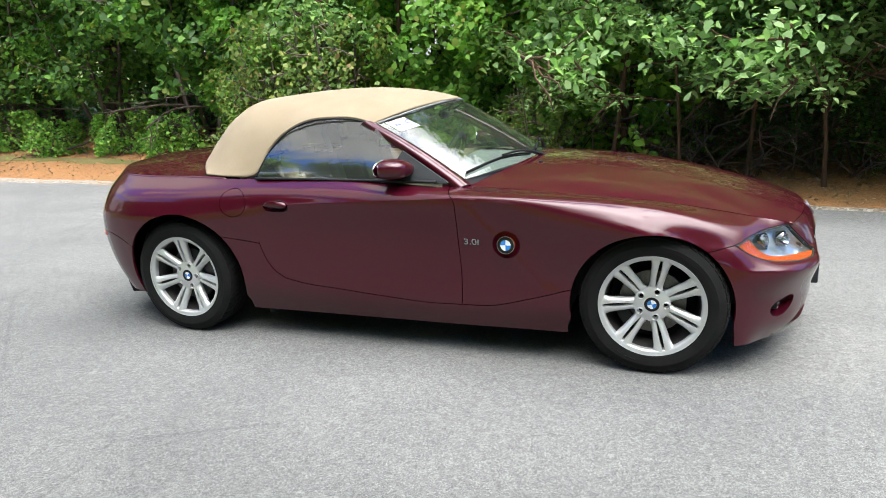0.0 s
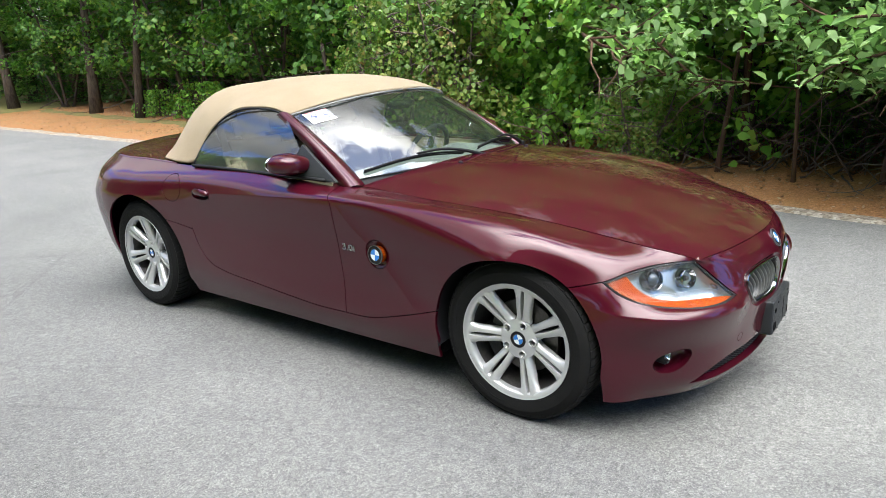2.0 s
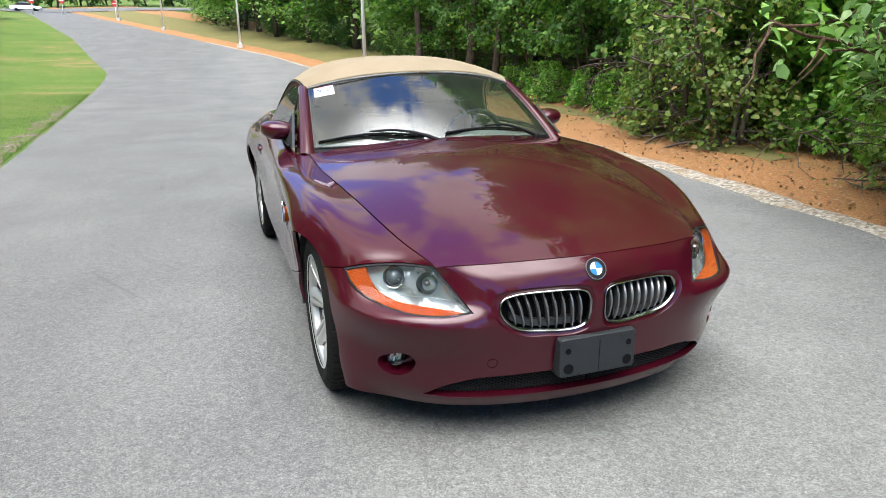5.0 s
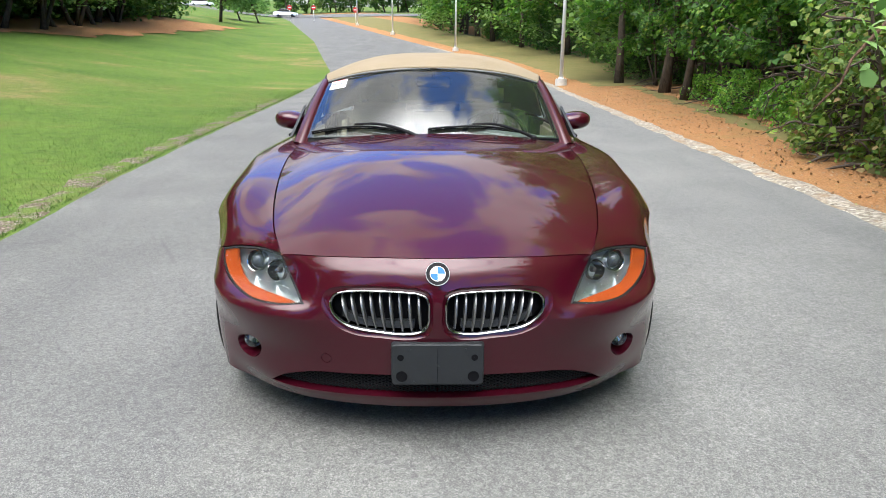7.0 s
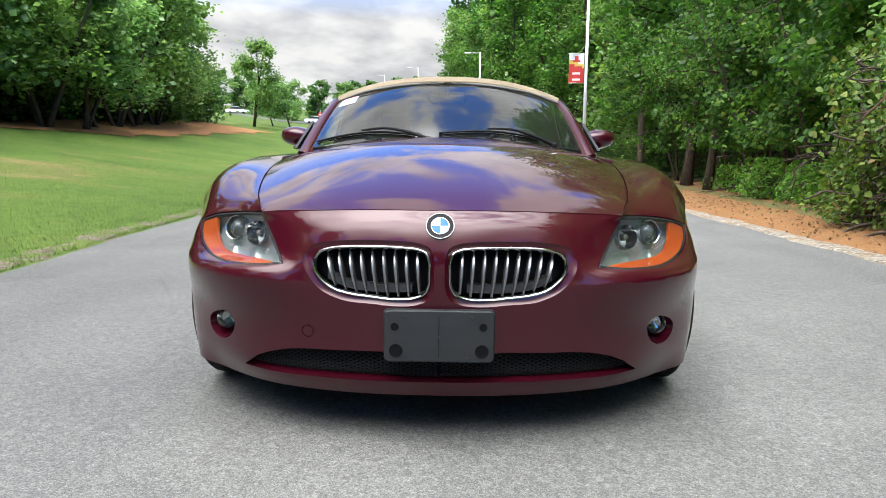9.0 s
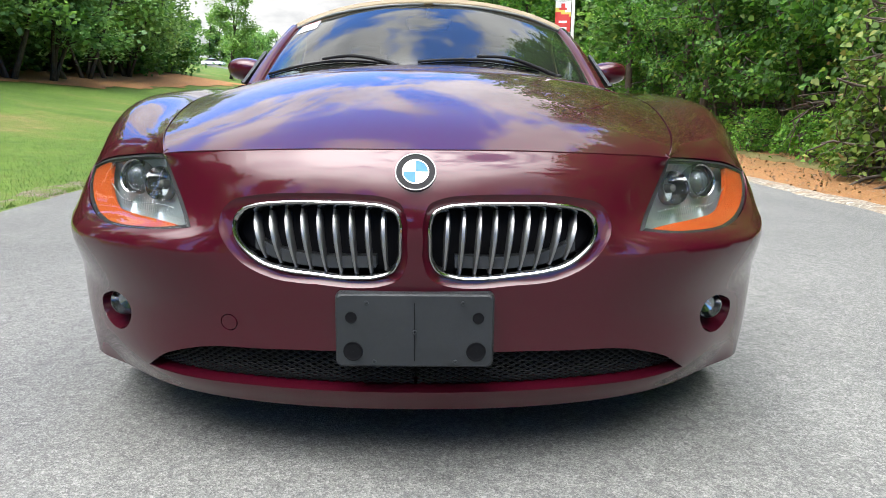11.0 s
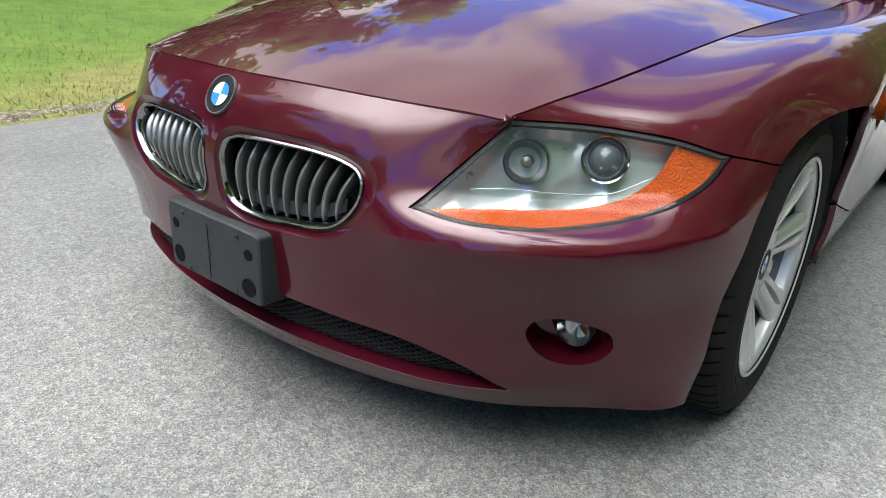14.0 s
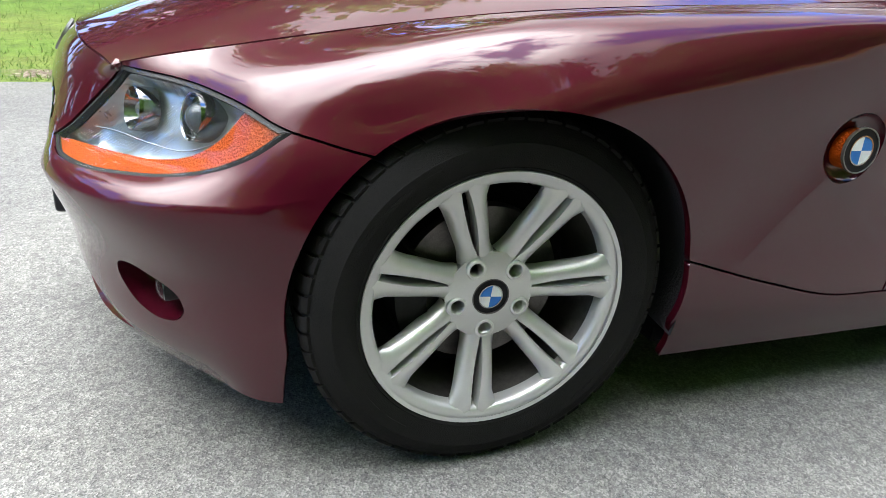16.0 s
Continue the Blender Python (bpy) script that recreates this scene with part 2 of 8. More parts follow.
def soil_mat():
    m, nt, p, co = base("gravelly_soil", 0.95, 0, (0.2, 0.15, 0.1), 0.2)
    v = node(nt, "TexVoronoi", Scale=46.0)
    nt.links.new(co, v.inputs["Vector"])
    col = ramp_node(nt, v.outputs["Color"], (0.0, (0.055, 0.040, 0.028)), (0.55, (0.13, 0.10, 0.075)), (1.0, (0.28, 0.25, 0.21)))
    d = noise_out(nt, co, 2.6, 6, 0.65)
    col = mixc(nt, ramp_node(nt, d, (0.46, (0, 0, 0)), (0.56, (1, 1, 1))), col, (0.085, 0.125, 0.022))
    nt.links.new(col, p.inputs["Base Color"])
    nt.links.new(bump(nt, v.outputs["Distance"], 0.8, 0.012), p.inputs["Normal"])
    return m


def straw_mat():
    m, nt, p, co = base("pine_straw", 0.9, 0, (0.3, 0.14, 0.06), 0.2)
    mp = node(nt, "Mapping", Scale=(9, 60, 9))
    nt.links.new(co, mp.inputs["Vector"])
    a = noise_out(nt, mp.outputs[0], 2.0, 4, 0.6, 1.5)
    b = noise_out(nt, co, 1.2, 5)
    c = noise_out(nt, co, 45, 4)
    col = ramp_node(nt, a, (0.25, (0.150, 0.064, 0.025)), (0.5, (0.310, 0.148, 0.058)), (0.75, (0.46, 0.265, 0.125)))
    col = mixc(nt, ramp_node(nt, b, (0.52, (0, 0, 0)), (0.70, (0.35, 0.35, 0.35))), col, (0.16, 0.15, 0.05))
    col = mixc(nt, 1.0, col, ramp_node(nt, c, (0.3, (0.7, 0.7, 0.7)), (0.7, (1.25, 1.25, 1.25))), "MULTIPLY")
    nt.links.new(col, p.inputs["Base Color"])
    nt.links.new(bump(nt, c, 0.9, 0.03), p.inputs["Normal"])
    return m


def gravel_mat():
    m, nt, p, co = base("pale_gravel", 0.9, 0, (0.5, 0.46, 0.4), 0.25)
    v = node(nt, "TexVoronoi", Scale=38.0)
    nt.links.new(co, v.inputs["Vector"])
    col = ramp_node(nt, v.outputs["Color"], (0.0, (0.11, 0.09, 0.07)), (0.5, (0.26, 0.225, 0.18)), (1.0, (0.46, 0.42, 0.36)))
    d = noise_out(nt, co, 3.0, 5)
    col = mixc(nt, ramp_node(nt, d, (0.5, (0, 0, 0)), (0.68, (0.7, 0.7, 0.7))), col, (0.24, 0.15, 0.08))
    nt.links.new(col, p.inputs["Base Color"])
    nt.links.new(bump(nt, v.outputs["Distance"], 0.8, 0.012), p.inputs["Normal"])
    return m


def leaf_mat(name, dark, mid, light, odd=None, trans=0.35):
    m = bpy.data.materials.new(name)
    m.use_nodes = True
    nt = m.node_tree
    p = nt.nodes["Principled BSDF"]
    p.inputs["Roughness"].default_value = 0.48
    p.inputs["Specular IOR Level"].default_value = 0.3
    g = nt.nodes.new("ShaderNodeNewGeometry")
    stops = [(0.0, dark), (0.5, mid), (0.88, light)]
    if odd:
        stops.append((0.97, odd))
    col = ramp_node(nt, g.outputs["Random Per Island"], *stops)
    co = nt.nodes.new("ShaderNodeTexCoord")
    n = noise_out(nt, co.outputs["Object"], 0.9, 3)
    col = mixc(nt, 1.0, col, ramp_node(nt, n, (0.3, (0.72, 0.80, 0.92)), (0.7, (1.14, 1.13, 1.45))), "MULTIPLY")
    nt.links.new(col, p.inputs["Base Color"])
    tr = nt.nodes.new("ShaderNodeBsdfTranslucent")
    nt.links.new(mixc(nt, 1.0, col, (1.35, 1.6, 0.9), "MULTIPLY"), tr.inputs["Color"])
    ms = nt.nodes.new("ShaderNodeMixShader")
    ms.inputs[0].default_value = trans
    nt.links.new(p.outputs[0], ms.inputs[1])
    nt.links.new(tr.outputs[0], ms.inputs[2])
    nt.links.new(ms.outputs[0], nt.nodes["Material Output"].inputs[0])
    return m


def bark_mat(name, c1, c2):
    m, nt, p, co = base(name, 0.9, 0, c1, 0.2)
    mp = node(nt, "Mapping", Scale=(14, 14, 2.2))
    nt.links.new(co, mp.inputs["Vector"])
    f = noise_out(nt, mp.outputs[0], 1.6, 5, 0.6, 0.6)
    nt.links.new(ramp_node(nt, f, (0.3, c1), (0.7, c2)), p.inputs["Base Color"])
    nt.links.new(bump(nt, f, 0.9, 0.03), p.inputs["Normal"])
    return m


M_ASPHALT, M_LAWN, M_STRAW, M_GRAVEL, M_SOIL = asphalt(), lawn_mat(), straw_mat(), gravel_mat(), soil_mat()
M_LAWN_DRY = mottled("verge_grass", (0.105, 0.110, 0.030), (0.185, 0.145, 0.060), 0.9, 0.9, bumpy=0.6, bscale=40, spec=0.2)
M_LEAF_VINE = leaf_mat("vine_leaf", (0.085, 0.205, 0.026), (0.185, 0.365, 0.046), (0.310, 0.510, 0.076), (0.30, 0.32, 0.06), 0.45)
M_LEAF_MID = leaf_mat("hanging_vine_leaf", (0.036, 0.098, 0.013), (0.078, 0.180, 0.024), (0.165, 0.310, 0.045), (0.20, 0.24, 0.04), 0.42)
M_LEAF_TREE = leaf_mat("tree_leaf", (0.095, 0.185, 0.045), (0.195, 0.315, 0.090), (0.340, 0.460, 0.170), None, 0.42)
# for shrubs deep in the wood, this darker green carries the shade there
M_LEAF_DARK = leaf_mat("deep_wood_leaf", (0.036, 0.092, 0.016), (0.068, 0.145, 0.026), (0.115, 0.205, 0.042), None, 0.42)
M_LEAF_DRY = leaf_mat("rusty_leaf", (0.070, 0.140, 0.020), (0.150, 0.230, 0.036), (0.260, 0.300, 0.058), (0.24, 0.15, 0.05))
M_LEAF_FAR = leaf_mat("far_leaf", (0.110, 0.190, 0.042), (0.190, 0.290, 0.068), (0.270, 0.375, 0.102), None, 0.42)
M_BARK = bark_mat("bark", (0.038, 0.028, 0.020), (0.105, 0.080, 0.060))
M_BARK_RED = bark_mat("reddish_bark", (0.045, 0.026, 0.017), (0.135, 0.078, 0.050))
M_TWIG = mottled("dry_twig", (0.055, 0.040, 0.030), (0.12, 0.09, 0.07), 8, 0.9)
M_POLE = mottled("white_pole_paint", (0.72, 0.72, 0.70), (0.82, 0.82, 0.80), 3, 0.45, bumpy=0.05)
M_CONCRETE = mottled("concrete", (0.42, 0.40, 0.37), (0.58, 0.56, 0.52), 9, 0.85, bumpy=0.3, bscale=70)


# ---- small builders ----
def mesh_from(name, verts, faces, mat=None, smooth=False):
    me = bpy.data.meshes.new(name)
    me.from_pydata([tuple(map(float, v)) for v in verts], [], faces)
    if mat:
        for one in (mat if isinstance(mat, (list, tuple)) else [mat]):
            me.materials.append(one)
    if smooth:
        me.polygons.foreach_set("use_smooth", [True] * len(me.polygons))
    me.update()
    return me


def part(name, bm, material, parent, label="", smooth=True):
    """Links a bmesh or a mesh as one object under parent."""
    if isinstance(bm, bpy.types.Mesh):
        me = bm
        if material and not me.materials:
            me.materials.append(material)
    else:
        me = bpy.data.meshes.new(name)
        bm.to_mesh(me)
        bm.free()
        if material:
            me.materials.append(material)
        if smooth:
            me.polygons.foreach_set("use_smooth", [True] * len(me.polygons))
    ob = new(name, me)
    ob.parent = parent
    if label:
        tagged(ob, label)
    return ob


def quads_mesh(name, P, mat, cols=4):
    """P: (N, cols, 3) corner points; one polygon each."""
    n = len(P)
    me = bpy.data.meshes.new(name)
    me.vertices.add(n * cols)
    me.vertices.foreach_set("co", np.ascontiguousarray(P, dtype=np.float32).ravel())
    me.loops.add(n * cols)
    me.loops.foreach_set("vertex_index", np.arange(n * cols, dtype=np.int32))
    me.polygons.add(n)
    me.polygons.foreach_set("loop_start", np.arange(0, n * cols, cols, dtype=np.int32))
    me.materials.append(mat)
    me.update(calc_edges=True)
    return me


def unit(a):
    return a / np.maximum(np.linalg.norm(a, axis=-1, keepdims=True), 1e-9)


def leaf_cloud(name, centres, size, mat, rng, droop=0.4, lobed=True, facing=None, broad=1.0):
    """Many single leaves, each a bent polygon, with random turn and size."""
    n = len(centres)
    d = rng.normal(size=(n, 3))
    d[:, 2] = d[:, 2] * 0.5 - droop
    d = unit(d)
    up = rng.normal(size=(n, 3)) * 0.5 + np.array((0, 0, 1.0))
    if facing is not None:
        up = up + facing
    side = unit(np.cross(d, up))
    nrm = unit(np.cross(side, d))
    L = size * rng.uniform(0.6, 1.35, n)[:, None]
    W = L * broad * rng.uniform(0.30, 0.46, n)[:, None]
    b = centres - d * L * 0.5
    if lobed:
        P = np.stack([b, b + d * L * 0.28 + side * W + nrm * W * 0.30, b + d * L * 0.62 + side * W * 0.80 + nrm * W * 0.2,
                      b + d * L - nrm * L * 0.15, b + d * L * 0.62 - side * W * 0.80 + nrm * W * 0.2, b + d * L * 0.28 - side * W + nrm * W * 0.30], axis=1)
        return quads_mesh(name, P, mat, 6)
    P = np.stack([b, b + d * L * 0.45 + side * W, b + d * L, b + d * L * 0.45 - side * W], axis=1)
    return quads_mesh(name, P, mat, 4)


def tube_mesh(name, paths, mat, sides=6):
    """paths: list of (points, radii); each becomes a tapered tube."""
    verts, faces = [], []
    for pts, rad in paths:
        pts = np.asarray(pts, float)
        k = len(pts)
        t = unit(np.gradient(pts, axis=0))
        ref = np.array((0, 0, 1.0)) if abs(t[0][2]) < 0.8 else np.array((1.0, 0, 0))
        o = len(verts)
        for i in range(k):
            a = unit(np.cross(t[i], ref))
            c = np.cross(t[i], a)
            for j in range(sides):
                w = 2 * math.pi * j / sides
                verts.append(pts[i] + rad[i] * (a * math.cos(w) + c * math.sin(w)))
        for i in range(k - 1):
            for j in range(sides):
                q = (j + 1) % sides
                faces.append((o + i * sides + j, o + i * sides + q, o + (i + 1) * sides + q, o + (i + 1) * sides + j))
        faces.append(tuple(o + j for j in reversed(range(sides))))
        faces.append(tuple(o + (k - 1) * sides + j for j in range(sides)))
    return mesh_from(name, verts, faces, mat, True)


# ---- ground ----
RIGHT_EDGE = np.array([(300, 2.5), (6, 2.6), (3, 2.90), (1.6, 3.26), (0, 3.48), (-3, 3.72), (-9, 4.12), (-14, 4.5), (-28, 5.4), (-36, 5.1), (-45, 4.0), (-54, 1.5), (-77, -5.2), (-99, -11.4), (-125, -19), (-160, -30)], float)
LEFT_EDGE = np.array([(300, -2.5), (2.5, -2.62), (0.5, -2.8), (-1.5, -3.2), (-6, -3.6), (-11, -3.9), (-36, -5.6), (-65, -11.2), (-114, -23), (-160, -36)], float)
WOOD_EDGE = np.array([(300, 3.9), (6, 3.5), (2.8, 3.65), (1.2, 4.2), (-1, 4.9), (-7, 5.75), (-14, 6.8), (-22, 8.0), (-40, 10.5), (-54, 7.0), (-77, 1.0), (-99, -5), (-125, -12), (-160, -22)], float)


def edge_at(pts, x):
    x = np.asarray(x, float)
    q = pts[::-1]
    return sum(np.interp(x + o, q[:, 0], q[:, 1]) for o in (-2, -1, 0, 1, 2)) / 5


def rise(x):
    d = (-np.asarray(x, float) - 34) / 5
    return 0.085 * 5 * np.log1p(np.exp(np.clip(d, -30, 60)))


def ground_z(x, y):
    x, y = np.asarray(x, float), np.asarray(y, float)
    dl = np.clip(edge_at(LEFT_EDGE, x) - y, 0, None)
    s = np.clip(dl / 26, 0, 1)
    dr = np.clip(y - edge_at(RIGHT_EDGE, x), 0, None)
    lump = 0.05 * np.sin(x * 0.31 + 1) * np.sin(y * 0.27) * np.clip(dl / 4, 0, 1)
    return rise(x) + 2.3 * s * s * (3 - 2 * s) + 0.02 * dl * (dl < 60) + 1.2 * (dl >= 60) + lump + 0.03 * np.clip(dr, 0, 12)


def spaced(lo, hi, fine_lo, fine_hi, step):
    a = list(np.arange(fine_lo, fine_hi + 1e-6, step))
    s, v = step, fine_lo
    while v > lo:
        s *= 1.25
        v -= s
        a.insert(0, max(v, lo))
    s, v = step, fine_hi
    while v < hi:
        s *= 1.25
        v += s
        a.append(min(v, hi))
    return np.array(a)


def grid_faces(nx, ny):
    i, j = np.meshgrid(np.arange(nx - 1), np.arange(ny - 1), indexing="ij")
    a = (i * ny + j).ravel()
    return np.stack([a, a + ny, a + ny + 1, a + 1], axis=1).tolist()


def build_ground():
    xs, ys = spaced(-1500, 1500, -70, 12, 0.6), spaced(-1500, 1500, -34, 14, 0.6)
    X, Y = np.meshgrid(xs, ys, indexing="ij")
    Z = ground_z(np.clip(X, -260, 200), np.clip(Y, -200, 200))
    on_road = (Y < edge_at(RIGHT_EDGE, X) + 0.2) & (Y > edge_at(LEFT_EDGE, X) + 0.35)
    Z = np.where(on_road, Z - 0.06, Z - 0.007)
    me = mesh_from("ground", np.stack([X, Y, Z], -1).reshape(-1, 3), grid_faces(len(xs), len(ys)), M_LAWN, True)
    tagged(new("ground", me), "mown green lawn with dry patches rising beside the road", "lawn", kind="structure")


def strip(name, mat, lo, hi, lift, label, category, n=10, x0=-155, x1=120, wobble=0.0, fall=0.03):
    xs = np.concatenate([np.arange(x0, -40, 2.0), np.arange(-40, 14, 0.3), np.arange(14, max(x1, 15), 3.0)])
    xs = xs[(xs >= x0) & (xs <= x1)]
    t = np.linspace(0, 1, n)
    a, b = lo(xs), hi(xs)
    if wobble:
        for k, arr in ((1.0, a), (1.7, b)):
            arr += wobble * (np.sin(xs * 2.3 * k) * 0.4 + np.sin(xs * 5.1 * k + 2) * 0.35 + np.sin(xs * 11.3 * k) * 0.25)
    Y = a[:, None] * (1 - t) + b[:, None] * t
    X = np.repeat(xs[:, None], n, 1)
    Z = ground_z(X, Y) + lift
    Z[:, 0] -= fall
    Z[:, -1] -= fall
    me = mesh_from(name, np.stack([X, Y, Z], -1).reshape(-1, 3), grid_faces(len(xs), n), mat, True)
    return tagged(new(name, me), label, category, kind="structure")


def side_edge(pts, off=0.0):
    return lambda x: edge_at(pts, x) + off


build_ground()
strip("road", M_ASPHALT, side_edge(LEFT_EDGE), side_edge(RIGHT_EDGE), 0.0, "grey speckled asphalt road with faint seams", "road", 14, wobble=0.02, fall=0.0)
strip("verge", M_STRAW, side_edge(RIGHT_EDGE, -0.10), side_edge(WOOD_EDGE, 9.0), 0.010, "rust brown pine straw covering the roadside verge", "verge", 30, wobble=0.0, fall=0.02)
strip("gravel_edge", M_GRAVEL, side_edge(RIGHT_EDGE, -0.08), lambda x: edge_at(RIGHT_EDGE, x) + np.interp(x, [-1.0, 2.5], [0.22, 0.05]), 0.018, "pale crushed gravel along the edge of the asphalt", "gravel", 5, x0=-60, wobble=0.07, fall=0.018)
strip("gravel_edge", M_SOIL, side_edge(LEFT_EDGE, -0.42), side_edge(LEFT_EDGE, -0.06), 0.004, "patchy brown gravel and soil between the lawn and the asphalt", "gravel", 5, x0=-17, x1=8, wobble=0.16, fall=0.016)
strip("grass_verge", M_LAWN_DRY, side_edge(RIGHT_EDGE, 1.5), side_edge(WOOD_EDGE, 3.0), 0.030, "olive grass along the verge before the wood", "grass", 12, x0=-150, x1=-24, wobble=0.25, fall=0.04)
strip("grass_verge", M_LAWN_DRY, side_edge(WOOD_EDGE, -0.30), side_edge(WOOD_EDGE, 0.30), 0.024, "thin olive grass at the foot of the wood", "grass", 6, x0=-24, x1=-2.2, wobble=0.22, fall=0.03)

# ---- trees ----
def limb_path(rng, start, way, length, r0, r1, n=7, bend=0.35, lift=0.0):
    p = [np.array(start, float)]
    d = unit(np.array(way, float))
    for i in range(n):
        d = unit(d + rng.normal(size=3) * bend / n * 2 + np.array((0, 0, lift / n)))
        p.append(p[-1] + d * length / n)
    return np.array(p), np.linspace(r0, r1, n + 1)


def grow(rng, height, r, crown_base, spread, limbs, twigs, lean=0.08, stems=1, droop=0.0):
    """Trunk paths, and the points along twigs where leaves sit."""
    paths, spots = [], []
    for s in range(stems):
        a = rng.uniform(0, 6.28)
        way = (math.cos(a) * (0.35 if stems > 1 else lean), math.sin(a) * (0.35 if stems > 1 else lean), 1)
        tr, rad = limb_path(rng, (0.12 * math.cos(a) * (stems > 1), 0.12 * math.sin(a) * (stems > 1), -0.15), way, height, r, r * 0.18, 11, 0.18, 0.25)
        rad[0] *= 1.35
        paths.append((tr, rad))
        for k in range(limbs):
            f = crown_base + (1 - crown_base) * (k + rng.uniform(0, 0.8)) / limbs
            i = min(int(f * 11), 10)
            st = tr[i] + (tr[i + 1] - tr[i]) * (f * 11 - i)
            w = rng.uniform(0, 6.28)
            ln = spread * (1.0 - 0.55 * (f - crown_base) / (1.001 - crown_base)) * rng.uniform(0.7, 1.15)
            lp, lr = limb_path(rng, st, (math.cos(w), math.sin(w), 0.35 - droop), ln, rad[i] * 0.42, 0.012, 7, 0.5, 0.15 - droop)
            paths.append((lp, lr))
            for q in range(twigs):
                g = rng.uniform(0.3, 1.0)
                j = min(int(g * 7), 6)
                w2 = rng.normal(size=3) * (1, 1, 0.5)
                tp, trd = limb_path(rng, lp[j] + (lp[j + 1] - lp[j]) * (g * 7 - j), w2 + (0, 0, -droop), ln * rng.uniform(0.25, 0.5), 0.012, 0.004, 4, 0.6, -0.2 - droop)
                paths.append((tp, trd))
                spots.extend(tp[1:])
            spots.extend(lp[3:])
    return paths, np.array(spots)


def scatter_leaves(rng, spots, n, spread, hang=0.1):
    i = rng.integers(0, len(spots), n)
    off = rng.normal(size=(n, 3)) * spread
    off[:, 2] = off[:, 2] * 0.7 - hang * rng.uniform(0, 1, n)
    return spots[i] + off


def plant(name, paths, cloud_mesh, bark, label, category, at, group="", stems_name="trunk", sides=6, crown_name="crown"):
    top = new(name)
    part(stems_name, tube_mesh(stems_name, paths, bark, sides), None, top)
    part(crown_name, cloud_mesh, None, top)
    tagged(top, label, category, group)
    top.matrix_basis = at
    return top


def on_ground(x, y, turn=0.0, size=1.0):
    return Matrix.Translation((x, y, float(ground_z(x, y)))) @ Matrix.Rotation(radians(turn), 4, "Z") @ Matrix.Scale(size, 4)


def copy_at(ob, x, y, turn, size):
    c = copy_thing(ob, on_ground(x, y, turn))
    c.scale = (size, size, size)
    return c


def build_woods():
    rng = np.random.default_rng(11)

    def vine(seed, h, w, n, mat, size, label, lobed=True, limbs=11, floor=0.05):
        g = np.random.default_rng(seed)
        paths, spots = grow(g, h, 0.05, 0.06, w, limbs, 4, stems=3, droop=0.25)
        pts = scatter_leaves(g, spots, n, 0.20 if lobed else 0.32, 0.35)
        face = None
        if lobed:
            # most leaves hang in a lumpy curtain round the stems and look outwards
            m = int(n * 0.62)
            th, z = g.uniform(0, 6.28, 2 * m), h * 0.92 * g.uniform(0.01, 1, 2 * m)
            lump = np.sin(3 * th + 1.7 * z + seed) * np.sin(2.3 * z - th + seed * 2) + 0.5 * np.sin(5 * th - 3.1 * z)
            keep = np.where(lump > -0.08)[0][:m]
            th, z, lump = th[keep], z[keep], lump[keep]
            rad = w * (0.62 + 0.34 * lump) * np.clip(1.25 - 0.55 * z / h, 0, 1) * (1 - 0.12 * np.abs(g.normal(size=len(z))))
            up = z > floor + 0.5 * np.sin(2 * th + seed) * (floor > 0.1)
            th, z, rad = th[up], z[up], rad[up]
            shell = np.stack([rad * np.cos(th), rad * np.sin(th), z], 1)
            pts = np.concatenate([pts[:n - m], shell])
        pts = pts[pts[:, 2] > floor]
        if lobed:
            face = pts * (1, 1, 0)
            face = unit(face) * 1.7 + np.array((0, 0, 0.35))
        return plant("vine_thicket" if lobed else "understorey_shrub", paths if lobed else [p for p in paths if len(p[0]) > 6], leaf_cloud("crown", pts, size, mat, g, 0.45, lobed, face), M_TWIG,
                     label, "shrub", on_ground(0, 0), "roadside thickets" if lobed else "shrubs deep in the wood", "stem", 4)

    def tree(seed, h, r, cb, w, n, mat, size, bark=M_BARK, limbs=13, twigs=5, label="leafy green tree with a dark trunk at the wood's edge", lobed=True, spread=0.22, group="trees of the wood", lean_mesh=False, broad=1.0, floor=0.0):
        g = np.random.default_rng(seed)
        paths, spots = grow(g, h, r, cb, w, limbs, twigs)
        pts = scatter_leaves(g, spots, n, spread, 0.2)
        pts = pts[pts[:, 2] > floor + 0.35 * np.sin(3 * np.arctan2(pts[:, 1], pts[:, 0]))] if floor else pts
        if lean_mesh:
            paths = [p for p in paths if len(p[0]) > 6]
        return plant("tree", paths, leaf_cloud("crown", pts, size, mat, g, 0.25, lobed, None, broad), bark, label, "tree", on_ground(0, 0), group, sides=5 if lean_mesh else 6)

    green = "tall thicket hung with bright green vine leaves beside the verge"
    hung = "tall stems draped with green vine leaves over a bare shaded foot"
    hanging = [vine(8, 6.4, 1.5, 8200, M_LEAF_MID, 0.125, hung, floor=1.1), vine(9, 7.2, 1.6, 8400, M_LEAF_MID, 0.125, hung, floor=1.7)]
    vines = [vine(1, 5.2, 1.35, 11000, M_LEAF_VINE, 0.108, green), vine(2, 4.6, 1.25, 10500, M_LEAF_VINE, 0.105, green), vine(3, 6.2, 1.4, 11500, M_LEAF_VINE, 0.112, green)]
    rusty = vine(4, 2.4, 1.0, 3200, M_LEAF_DRY, 0.075, "low thicket with rusty and yellow green leaves")
    low = vine(5, 1.1, 0.9, 2600, M_LEAF_VINE, 0.085, "low green ground cover at the foot of the thicket")
    deep = [vine(6, 4.5, 1.9, 5600, M_LEAF_DARK, 0.12, "leafy shrub deep in the wood with shade put into its leaf colour", False), vine(7, 6.5, 2.1, 5600, M_LEAF_DARK, 0.13, "leafy shrub deep in the wood with shade put into its leaf colour", False)]
    pale = "slim tree with pale green leaves arching over the verge"
